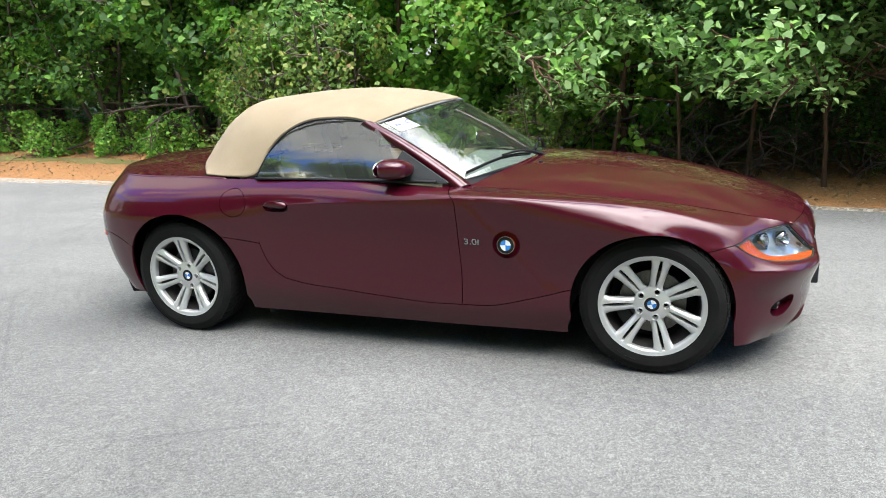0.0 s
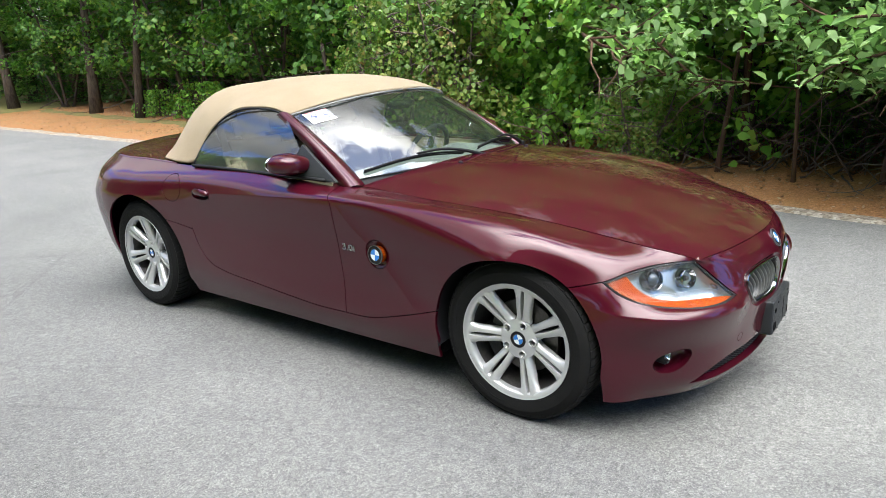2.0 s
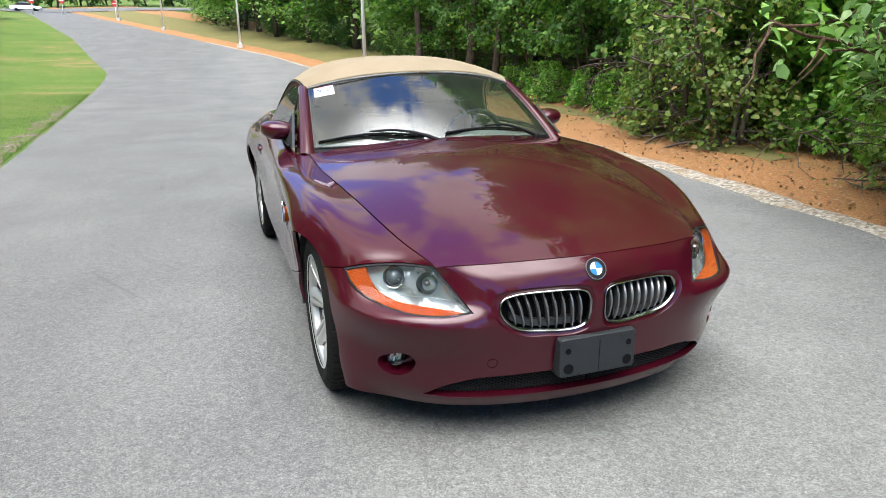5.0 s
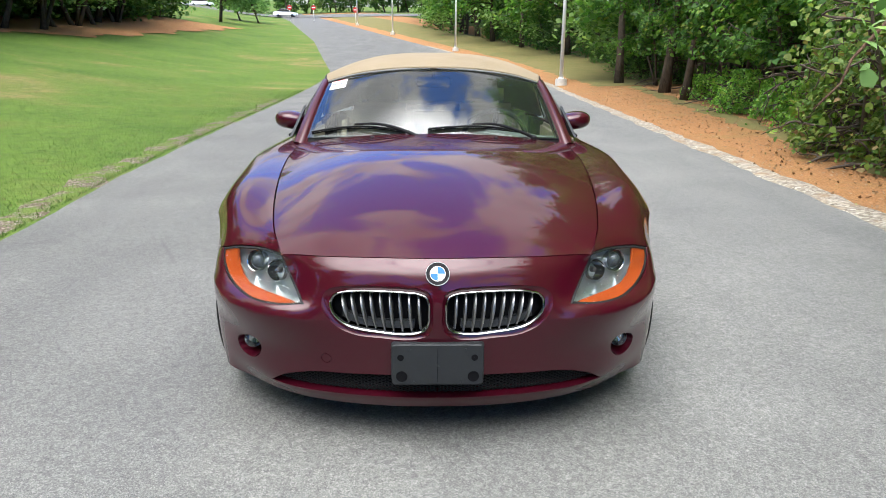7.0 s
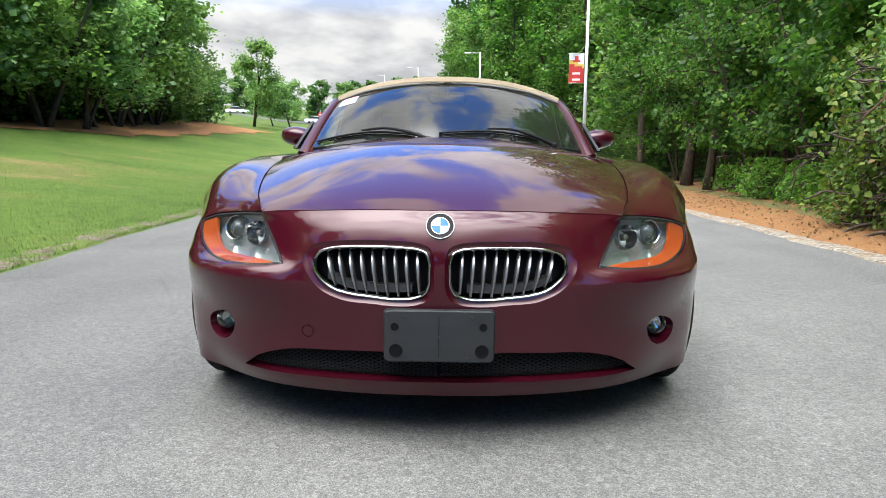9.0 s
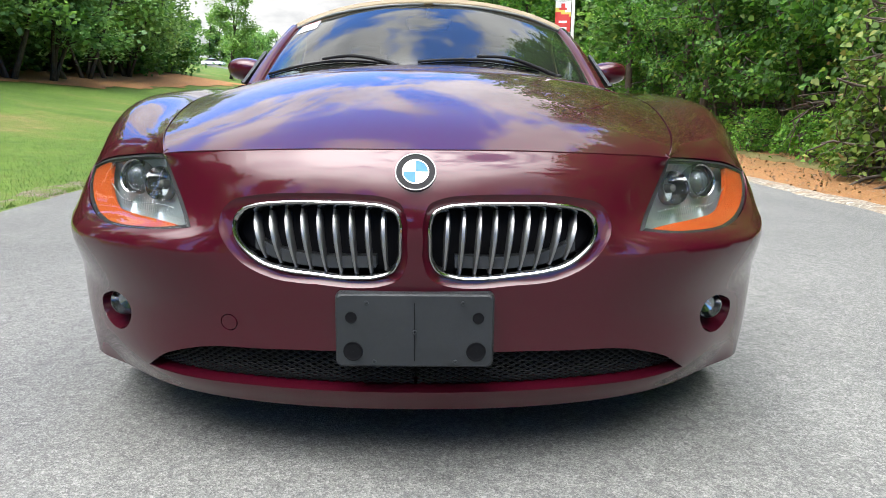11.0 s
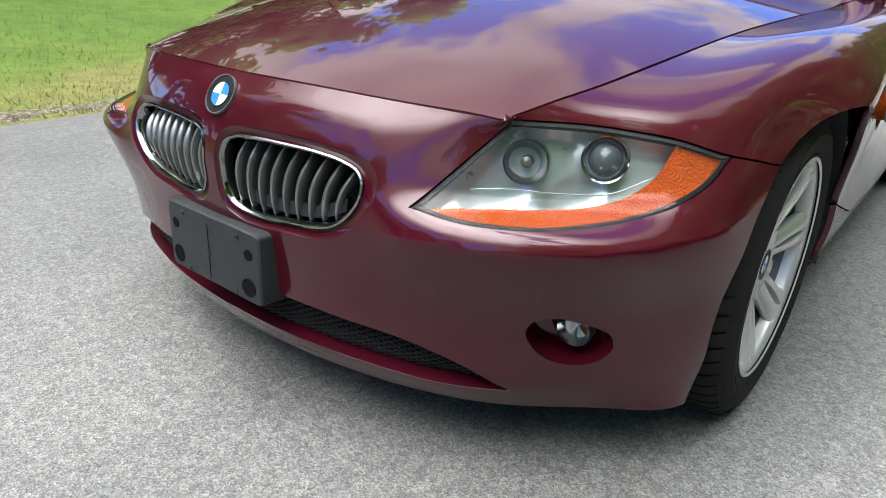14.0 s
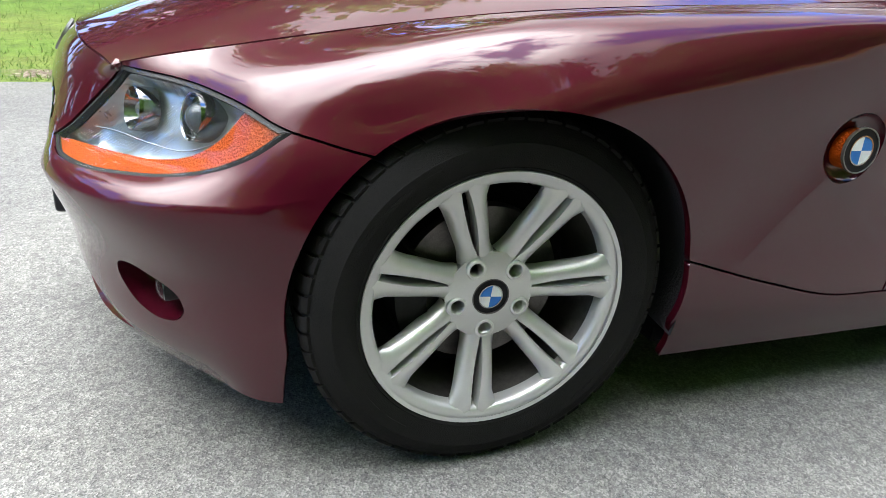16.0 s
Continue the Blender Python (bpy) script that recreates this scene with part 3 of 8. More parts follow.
    airy = [tree(21, 7.5, 0.045, 0.16, 2.5, 13000, M_LEAF_TREE, 0.092, M_BARK_RED, 19, 6, pale, True, 0.12, broad=.72), tree(22, 6.5, 0.040, 0.20, 2.3, 12000, M_LEAF_TREE, 0.088, M_BARK_RED, 18, 6, pale, True, 0.12, broad=.72)]
    arch = "slender bush with pale green leaves arching over the verge"
    bushes = [tree(23, 3.9, 0.026, 0.20, 1.9, 9500, M_LEAF_TREE, 0.092, M_BARK_RED, 15, 6, arch, True, 0.13, "arching bushes beside the verge", broad=.72, floor=1.15), tree(24, 3.3, 0.022, 0.22, 1.7, 8500, M_LEAF_TREE, 0.088, M_BARK_RED, 14, 6, arch, True, 0.13, "arching bushes beside the verge", broad=.72, floor=1.15)]
    bare = "slim tree with a bare reddish brown trunk at the wood's edge"
    slim = [tree(61, 9.0, 0.058, 0.42, 2.1, 3600, M_LEAF_MID, 0.115, M_BARK_RED, 11, 5, bare, True, 0.16), tree(62, 12.0, 0.17, 0.30, 3.0, 6000, M_LEAF_MID, 0.13, M_BARK, 13, 5, "stout tree with a dark bare trunk at the wood's edge", True, 0.22)]
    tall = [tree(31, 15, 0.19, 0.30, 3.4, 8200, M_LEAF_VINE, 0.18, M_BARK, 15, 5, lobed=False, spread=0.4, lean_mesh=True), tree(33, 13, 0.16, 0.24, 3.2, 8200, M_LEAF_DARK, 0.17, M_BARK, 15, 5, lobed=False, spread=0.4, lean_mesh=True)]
    far = [tree(41, 15, 0.20, 0.22, 3.6, 2500, M_LEAF_MID, 0.46, M_BARK, 13, 4, "tall green tree in the wood along the road", False, 0.5, lean_mesh=True),
           tree(42, 17, 0.23, 0.16, 3.8, 2700, M_LEAF_DARK, 0.46, M_BARK, 14, 4, "tall green tree in the wood along the road", False, 0.5, lean_mesh=True),
           tree(43, 12, 0.16, 0.10, 3.2, 2500, M_LEAF_FAR, 0.44, M_BARK, 13, 4, "tall green tree in the wood along the road", False, 0.5, lean_mesh=True)]
    fine = [tree(45, 14, 0.19, 0.08, 3.6, 6500, M_LEAF_MID, 0.25, M_BARK, 16, 5, "tall green tree at the wood's edge along the bend", False, 0.42, lean_mesh=True),
            tree(46, 12, 0.16, 0.06, 3.4, 6500, M_LEAF_FAR, 0.24, M_BARK, 16, 5, "tall olive green tree at the wood's edge along the bend", False, 0.42, lean_mesh=True)]
    used = set()

    def put(ob, x, y, size=1.0):
        turn = rng.uniform(0, 360)
        if ob not in used:
            used.add(ob)
            ob.matrix_basis = on_ground(x, y, turn)
            ob.scale = (size, size, size)
        else:
            copy_at(ob, x, y, turn, size)

    def edge(x):
        return float(edge_at(WOOD_EDGE, x))

    # the front row
    for k, x in enumerate((-6.9, -8.4, -10.0, -11.8, -14.0, -16.3, -18.6, -21.2, -24.0)):
        put(hanging[k % 2], x, edge(x) + (0.8, 2.6, 1.2, 3.0)[k % 4] + rng.uniform(0, 0.6), rng.uniform(0.9, 1.15))
    for k, x in enumerate((0.4, -1.2, -2.7, -4.3, -5.6)):
        put(vines[k % 3], x, edge(x) + 1.0 + rng.uniform(0, 0.7), rng.uniform(0.88, 1.12))
    for x, q in ((-3.3, 0.95), (-4.4, 1.05), (-5.3, 0.7), (-0.4, 0.5)):
        put(rusty, x, edge(x) + 0.10, q)
    for x in (-15.5, -13.1, -11.0, -9.4, -7.6, -2.2, -0.2):
        put(low, x, edge(x) + 0.6 + rng.uniform(0, 0.5), rng.uniform(0.7, 1.1))
    for k, x in enumerate((-3.2, 1.2, 5.6)):
        put(airy[k % 2], x, edge(x) + 1.3 + rng.uniform(0, 0.8), rng.uniform(0.95, 1.2))
    for k, x in enumerate((0.5, 1.3, 2.0, 2.7, 3.3, 4.1, 4.9, 5.9)):
        put(bushes[k % 2], x, edge(x) + rng.uniform(-0.05, 0.45), rng.uniform(0.95, 1.2))
    # bare trunks that stand before the dark of the wood
    for x, y, k, q in ((.62, 5.3, 0, .80), (-15.6, 7.3, 1, .7), (-19.4, 8.0, 1, 1.0), (-26.2, 8.3, 1, 1.1), (4.6, 4.9, 0, .9)):
        put(slim[k], x, y, q)
    # trees and shrubs behind it
    for k, x in enumerate(np.arange(-22, 7.5, 2.4)):
        put(tall[k % 2], x + rng.uniform(-.6, .6), edge(x) + rng.uniform(2.8, 4.6) + (3.0 if x > -4 else 0), rng.uniform(1.0, 1.35))
    for k, x in enumerate(np.arange(-13, -2, 2.4)):
        put(tall[(k + 1) % 2], x + rng.uniform(-.6, .6), edge(x) + rng.uniform(5.4, 6.6), rng.uniform(1.3, 1.5))
    for k, x in enumerate(np.arange(1.6, 7.5, 1.1)):
        put(deep[k % 2], x, edge(x) + rng.uniform(1.0, 1.8), rng.uniform(0.24, 0.38))
    for k, x in enumerate(np.arange(1.5, 8, 2.2)):
        put(deep[k % 2], x, edge(x) + rng.uniform(2.6, 3.6), rng.uniform(0.8, 1.1))
        put(deep[(k + 1) % 2], x + 0.7, edge(x) + rng.uniform(7.5, 9.5), rng.uniform(1.2, 1.5))
    for k, x in enumerate(np.arange(-26, 8, 2.0)):
        put(deep[k % 2], x, edge(x) + rng.uniform(3.6, 6.2), rng.uniform(0.85, 1.15))
    for k, x in enumerate(np.arange(-30, 9, 6.5)):
        put(far[k % 3], x + rng.uniform(-1, 1), edge(x) + rng.uniform(7, 10), rng.uniform(1.4, 1.7))
        put(far[(k + 1) % 3], x + rng.uniform(-1, 1), edge(x) + rng.uniform(12, 17), rng.uniform(1.2, 1.5))
    for k, x in enumerate(np.arange(11, 60, 4.0)):
        put(far[k % 3], x, edge(x) + rng.uniform(13, 17), rng.uniform(0.8, 1.0))
    # along the bend
    for i, x in enumerate(np.arange(-24, -66, -1.9)):
        put(deep[i % 2], x, edge(x) + rng.uniform(1.4, 3.4), rng.uniform(0.55, 0.9))
    for i, x in enumerate(np.linspace(-26, -126, 28)):
        out = max(0, -84 - x) * 0.32
        put(fine[i % 2] if x > -100 else far[i % 3], x, edge(x) + rng.uniform(1.0, 3.0) + out, rng.uniform(1.0, 1.35))
        put(far[(i + 1) % 3], x + 1.5, edge(x) + rng.uniform(5, 10) + out, rng.uniform(1.4, 1.7))


def build_park_trees():
    rng = np.random.default_rng(5)

    def tree(seed, h, r, cb, w, n, size, stems, mat, label):
        g = np.random.default_rng(seed)
        paths, spots = grow(g, h, r, cb, w, 8, 5, stems=stems)
        pts = scatter_leaves(g, spots, n, 0.42, 0.2)
        return plant("tree", [p for p in paths if len(p[0]) > 6], leaf_cloud("crown", pts, size, mat, g, 0.4, False), M_BARK, label, "tree", on_ground(0, 0), "trees round the lawn", sides=5)

    kinds = [tree(51, 9.0, 0.12, 0.22, 3.4, 5600, 0.31, 4, M_LEAF_FAR, "many-stemmed shade tree standing in brown mulch"),
             tree(52, 11.5, 0.17, 0.18, 3.9, 6000, 0.32, 2, M_LEAF_FAR, "broad green shade tree beside the lawn"),
             tree(53, 8.0, 0.13, 0.18, 3.3, 5600, 0.31, 3, M_LEAF_TREE, "rounded shade tree with pale green leaves"),
             tree(54, 9.5, 0.14, 0.10, 3.4, 1900, 0.55, 2, M_LEAF_DARK, "dark green tree in the belt behind the lawn"),
             tree(55, 10.5, 0.15, 0.08, 3.6, 1900, 0.55, 2, M_LEAF_FAR, "green tree in the belt behind the lawn"),
             tree(56, 4.2, 0.08, 0.0, 2.8, 1500, 0.40, 3, M_LEAF_DARK, "dark shrub under the trees behind the lawn")]
    used = set()

    def put(ob, x, y, size):
        if ob not in used:
            used.add(ob)
            ob.matrix_basis = on_ground(x, y, rng.uniform(0, 360))
            ob.scale = (size, size, size)
        else:
            copy_at(ob, x, y, rng.uniform(0, 360), size)

    for i in range(14):
        x = -28 - i * 3.2
        back = max(0, x + 40) * 0.35 + max(0, -x - 48) * 0.27
        put(kinds[(0, 2, 1)[i % 3]], x, -25.0 + rng.uniform(-1.2, 1.2) - back, rng.uniform(1.05, 1.35))
        put(kinds[3 + i % 2], x - 1, -31 + rng.uniform(-2, 2) - back, rng.uniform(1.4, 1.7))
        put(kinds[3 + (i + 1) % 2], x, -39 + rng.uniform(-2, 2) - back, rng.uniform(1.6, 1.9))
    for x, y, s, k in ((-86, -26.3, 0.98, 1), (-98, -24.2, 0.92, 2), (-99.5, -27.2, 0.88, 2)):
        put(kinds[k], x, y, s)
    for i in range(22):
        x = -26 - i * 2.4
        put(kinds[5], x, -29.5 + rng.uniform(-1, 1) - max(0, x + 40) * 0.35, rng.uniform(0.9, 1.3))
    # far belt across the end of the road
    for i in range(36):
        put(kinds[3 if i % 5 else 4], -158 + rng.uniform(-5, 5) - 5 * (i % 2), -80 + i * 2.7, rng.uniform(0.85, 1.15))
    # trees on the other side of the lawn and behind the camera
    for i in range(16):
        put(kinds[3 + i % 2], -26 + i * 4.2, -27 + rng.uniform(-2.5, 2.5), rng.uniform(1.5, 1.9))
    for x, y, q in ((9, -17, 1.2), (16, -17, 1.3)):
        put(kinds[1], x, y, q)
    # unseen row added ahead of the car, to darken the bumper's reflection
    for i in range(9):
        put(kinds[3 + i % 2], 31 + rng.uniform(0, 5), -30 + i * 4.2, rng.uniform(1.3, 1.65))


build_woods()
build_park_trees()


def build_brush():
    """Tangles of bare stems at the foot of the wood."""
    for k, (x, dy, n) in enumerate(((-1.6, 0.5, 30), (0.4, 0.6, 45), (1.5, 0.6, 45), (2.6, 0.6, 40), (4.2, 0.7, 40))):
        g = np.random.default_rng(90 + k)
        paths = []
        for i in range(n):
            a = g.uniform(0, 6.28)
            st = (g.normal(0, .7), abs(g.normal(0, .35)), 0.0)
            p, r = limb_path(g, st, (math.cos(a) * .7, math.sin(a) * .5, g.uniform(.3, 1.4)), g.uniform(.5, 2.0), g.uniform(.005, .013), .002, 8, 0.9, -0.9)
            p[:, 2] = np.maximum(p[:, 2], 0.01)
            paths.append((p, r))
        top = new("brush_tangle")
        for one in paths:
            part("bare_stem", tube_mesh("bare_stem", [one], M_TWIG, 4), None, top)
        tagged(top, "tangle of bare brown stems at the wood's edge", "brushwood", "brush at the verge")
        top.matrix_basis = on_ground(x, float(edge_at(WOOD_EDGE, x)) + dy)


build_brush()


def build_litter():
    g = np.random.default_rng(77)
    n = 5000
    x = g.uniform(-24, 7, n)
    lo, hi = edge_at(RIGHT_EDGE, x), edge_at(WOOD_EDGE, x) + 0.8
    y = lo + 0.12 + (hi - lo) * g.uniform(0, 1, n) ** 0.8
    c = np.stack([x, y, ground_z(x, y) + 0.022], 1)
    me = leaf_cloud("leaf_litter", c, 0.038, M_LITTER, g, 0.0, False)
    tagged(new("leaf_litter", me), "dry brown leaves and needles lying on the verge", "leaf litter", kind="stuff")
    # mown grass along the lawn's edge
    n = 50000
    x = g.uniform(-22, 5, n)
    d = 0.05 + 8.0 * g.uniform(0, 1, n) ** 2.0
    y = edge_at(LEFT_EDGE, x) - d
    z = ground_z(x, y)
    h = g.uniform(0.012, 0.038, n)
    a = g.uniform(0, 6.28, n)
    w = 0.003
    b0 = np.stack([x - w * np.cos(a), y - w * np.sin(a), z - .005], 1)
    b1 = np.stack([x + w * np.cos(a), y + w * np.sin(a), z - .005], 1)
    tip = np.stack([x + g.normal(0, .018, n), y + g.normal(0, .018, n), z + h], 1)
    me = quads_mesh("lawn_blades", np.stack([b0, b1, tip], 1), M_BLADE, 3)
    tagged(new("lawn_blades", me), "short green grass blades at the edge of the lawn", "grass", kind="stuff")


M_LITTER = leaf_mat("dry_litter", (0.16, 0.080, 0.032), (0.26, 0.145, 0.062), (0.36, 0.23, 0.12), (0.24, 0.2, 0.07), 0.1)
M_BLADE = leaf_mat("grass_blade", (0.050, 0.098, 0.013), (0.075, 0.130, 0.020), (0.115, 0.150, 0.036), (0.18, 0.14, 0.06), 0.2)
build_litter()


def mulch(x):
    return -21.3 - np.clip(x + 40, 0, None) * 0.35


def patch(name, mat, xs, lo, hi, lift, label, category, n=14):
    xs = np.asarray(xs, float)
    f = np.linspace(0, 1, n)
    Y = lo(xs)[:, None] * (1 - f) + hi(xs)[:, None] * f
    X = np.repeat(xs[:, None], n, 1)
    me = mesh_from(name, np.stack([X, Y, ground_z(X, Y) + lift], -1).reshape(-1, 3), grid_faces(len(xs), n), mat, True)
    tagged(new(name, me), label, category, kind="structure")


patch("mulch_bed", M_STRAW, np.arange(-76, 12, 1.0), lambda x: mulch(x) - 20.0 + 0 * x, lambda x: mulch(x) + 0.5 * np.sin(x * 0.9) + 0.3 * np.sin(x * 2.3), 0.05, "brown pine straw under the trees beyond the lawn", "mulch", 34)
patch("cross_road", M_ASPHALT, np.arange(-146, -129, 2.0), lambda x: x * 0 - 95, lambda x: x * 0 + 30, 0.10, "pale road crossing beyond the lawn", "road", 60)



# ---- street furniture ----
def lamp_pole(x, y, turn, banner=True):
    top = new("lamp_pole")
    z = float(ground_z(x, y))
    bm = bmesh.new()
    bmesh.ops.create_cone(bm, cap_ends=True, segments=20, radius1=0.26, radius2=0.24, depth=0.34, matrix=Matrix.Translation((0, 0, 0.12)))
    bmesh.ops.bevel(bm, geom=[e for e in bm.edges if abs(e.verts[0].co.z - e.verts[1].co.z) < 1e-4], offset=0.025, segments=2, affect="EDGES")
    part("footing", bm, M_CONCRETE, top, "round concrete footing", False)
    bm = bmesh.new()
    bmesh.ops.create_cone(bm, cap_ends=True, segments=18, radius1=0.085, radius2=0.055, depth=8.0, matrix=Matrix.Translation((0, 0, 4.28)))
    bmesh.ops.create_cone(bm, cap_ends=True, segments=18, radius1=0.14, radius2=0.12, depth=0.06, matrix=Matrix.Translation((0, 0, 0.31)))
    part("pole", bm, M_POLE, top)
    bm = bmesh.new()
    bmesh.ops.create_cube(bm, size=1, matrix=Matrix.Translation((0, -0.45, 8.24)) @ Matrix.Diagonal((0.05, 0.9, 0.05, 1)))
    part("arm", bm, M_POLE, top, smooth=False)
    bm = bmesh.new()
    bmesh.ops.create_cube(bm, size=1, matrix=Matrix.Translation((0, -1.05, 8.23)) @ Matrix.Diagonal((0.26, 0.5, 0.11, 1)))
    bmesh.ops.bevel(bm, geom=bm.edges[:], offset=0.03, segments=2, affect="EDGES")
    part("lamp_head", bm, M_POLE, top, "flat grey lamp head", False)
    if banner:
        bm = bmesh.new()
        for zz in (4.18, 5.42):
            bmesh.ops.create_cone(bm, cap_ends=True, segments=8, radius1=0.012, radius2=0.012, depth=0.72, matrix=Matrix.Translation((0, -0.42, zz)) @ Matrix.Rotation(radians(90), 4, "X"))
        part("banner_rods", bm, M_POLE, top)
        flag = part("banner", banner_cloth(), None, top, "red and white printed street banner")
    tagged(top, "white street lamp pole with a red banner on a concrete footing" if banner else "white street lamp pole", "lamp pole", "street lamps")
    top.matrix_basis = Matrix.Translation((x, y, z)) @ Matrix.Rotation(radians(turn), 4, "Z")
    return top


M_RED = mottled("banner_red", (0.50, 0.035, 0.03), (0.62, 0.05, 0.04), 3, 0.7)
M_WHITE = mottled("banner_white", (0.74, 0.74, 0.74), (0.82, 0.82, 0.82), 3, 0.7)
M_YELLOW = mottled("banner_yellow", (0.60, 0.45, 0.06), (0.68, 0.55, 0.12), 3, 0.7)


def banner_cloth():
    nx, nz = 8, 14
    verts, faces, idx = [], [], []
    for i in range(nx + 1):
        for k in range(nz + 1):
            u, v = i / nx, k / nz
            verts.append((0.025 * math.sin(u * 5 + v * 2), -0.10 - 0.64 * u, 4.2 + 1.2 * v))
    for i in range(nx):
        for k in range(nz):
            a = i * (nz + 1) + k
            faces.append((a, a + nz + 1, a + nz + 2, a + 1))
            u, v = (i + 0.5) / nx, (k + 0.5) / nz
            slope = v - 0.55 - 0.15 * u
            m = 0 if slope < -0.04 else (2 if slope < 0.08 else (0 if v > 0.70 and v < 0.95 and abs(u - 0.5) < 0.30 * (0.98 - v) / 0.28 else 1))
            if v < 0.34 and v > 0.26 and 0.2 < u < 0.75 or v < 0.14 and v > 0.08 and 0.2 < u < 0.8:
                m = 1
            idx.append(m)
    me = mesh_from("banner", verts, faces, [M_RED, M_WHITE, M_YELLOW], True)
    me.polygons.foreach_set("material_index", idx)
    return me


for px, py in ((-25.9, 5.7), (-53.9, 2.2), (-77.1, -4.15), (-99.6, -10.4)):
    lamp_pole(px, py, 0)


# ---- far signs and parked cars ----
def ray_spot(x, y):
    return float(ground_z(x, y))


def road_sign(x, y, red=True, tall=2.6):
    top = new("road_sign")
    z = ray_spot(x, y)
    bm = bmesh.new()
    bmesh.ops.create_cone(bm, cap_ends=True, segments=10, radius1=0.05, radius2=0.05, depth=tall, matrix=Matrix.Translation((0, 0, tall / 2)))
    part("post", bm, M_POLE, top)
    bm = bmesh.new()
    bmesh.ops.create_cone(bm, cap_ends=True, segments=8 if red else 24, radius1=0.42, radius2=0.42, depth=0.02, matrix=Matrix.Translation((0.07, 0, tall - 0.5)) @ Matrix.Rotation(radians(90), 4, "Y") @ Matrix.Rotation(radians(22.5), 4, "Z"))
    face = part("sign_face", bm, M_RED, top, smooth=False)
    bm = bmesh.new()
    bmesh.ops.create_cube(bm, size=1, matrix=Matrix.Translation((0.086, 0, tall - 0.5)) @ Matrix.Diagonal((0.008, 0.56, 0.12, 1)))
    part("sign_bar", bm, M_WHITE, face, smooth=False)
    tagged(top, "red road sign with a white bar on a white post", "road sign", "far road signs")
    top.matrix_basis = Matrix.Translation((x, y, z))
    return top


for sx, sy in ((-117.5, -23.6), (-117.8, -19.6), (-101.5, -10.8)):
    road_sign(sx, sy)


def far_car(x, y, turn):
    top = new("parked_car")
    def hull(pts, w0, w1, nm, mat):
        n = len(pts)
        v = [(a, -w(b), b) for a, b in pts for w in (lambda q: w0 + (w1 - w0) * max(0, q - .75) / .7,)] + [(a, (w0 + (w1 - w0) * max(0, b - .75) / .7), b) for a, b in pts]
        f = [tuple(range(n)), tuple(reversed(range(n, 2 * n)))] + [(i, n + i, n + (i + 1) % n, (i + 1) % n) for i in range(n)]
        return part(nm, fixed(nm, v, f, mat, False), None, top)
    hull([(-2.2, .30), (2.15, .30), (2.25, .55), (2.05, .75), (1.1, .88), (-1.7, .95), (-2.25, .88), (-2.3, .55)], .88, .84, "body", M_WHITE)
    hull([(1.05, .88), (.35, 1.36), (-.95, 1.40), (-1.75, .94)], .84, .60, "cabin_glass", M_BLACK)
    hull([(.30, 1.35), (.25, 1.43), (-.85, 1.46), (-.95, 1.39)], .62, .58, "roof", M_WHITE)
    for wx in (-1.35, 1.35):
        for s in (-1, 1):
            v, f = lathe([(.0005, .02), (.2, .02), (.21, .0), (.31, .0), (.31, -.18), (.2, -.19)], 20)
            me = fixed("wheel", v, f, M_BLACK)
            me.transform(Matrix.Translation((wx, .86 * s, .31)) @ (Matrix.Rotation(radians(180), 4, "Z") if s < 0 else Matrix.Identity(4)))
            part("wheel", me, None, top)
    tagged(top, "white saloon car on the far crossing road", "car", "far cars")
    top.matrix_basis = Matrix.Translation((x, y, ray_spot(x, y) + .06)) @ Matrix.Rotation(radians(turn), 4, "Z")

# ---- car paint and trims ----
def car_paint():
    m, nt, p, co = base("burgundy_paint", 0.36, 0.18, (0.06, 0.006, 0.014), 0.05)
    fl = node(nt, "TexVoronoi", Scale=2600.0)
    nt.links.new(co, fl.inputs["Vector"])
    col = mixc(nt, 0.25, (0.042, 0.0016, 0.0068), ramp_node(nt, fl.outputs["Color"], (0.2, (0.024, 0.002, 0.005)), (0.9, (0.095, 0.008, 0.021))))
    dust = noise_out(nt, co, 26.0, 6, 0.7)
    col = mixc(nt, ramp_node(nt, dust, (0.66, (0, 0, 0)), (0.82, (0.02, 0.02, 0.02))), col, (0.22, 0.18, 0.15))
    nt.links.new(col, p.inputs["Base Color"])
    p.inputs["Coat Weight"].default_value = 1.0
    p.inputs["Coat IOR"].default_value = 1.45
    sm = noise_out(nt, co, 9.0, 5, 0.6)
    mr = node(nt, "MapRange", To_Min=0.0, To_Max=0.004)
    nt.links.new(sm, mr.inputs["Value"])
    nt.links.new(mr.outputs[0], p.inputs["Coat Roughness"])
    # a faint orange peel
    nt.links.new(bump(nt, noise_out(nt, co, 130.0, 2), 0.006, 0.002), p.inputs["Coat Normal"])
    return m


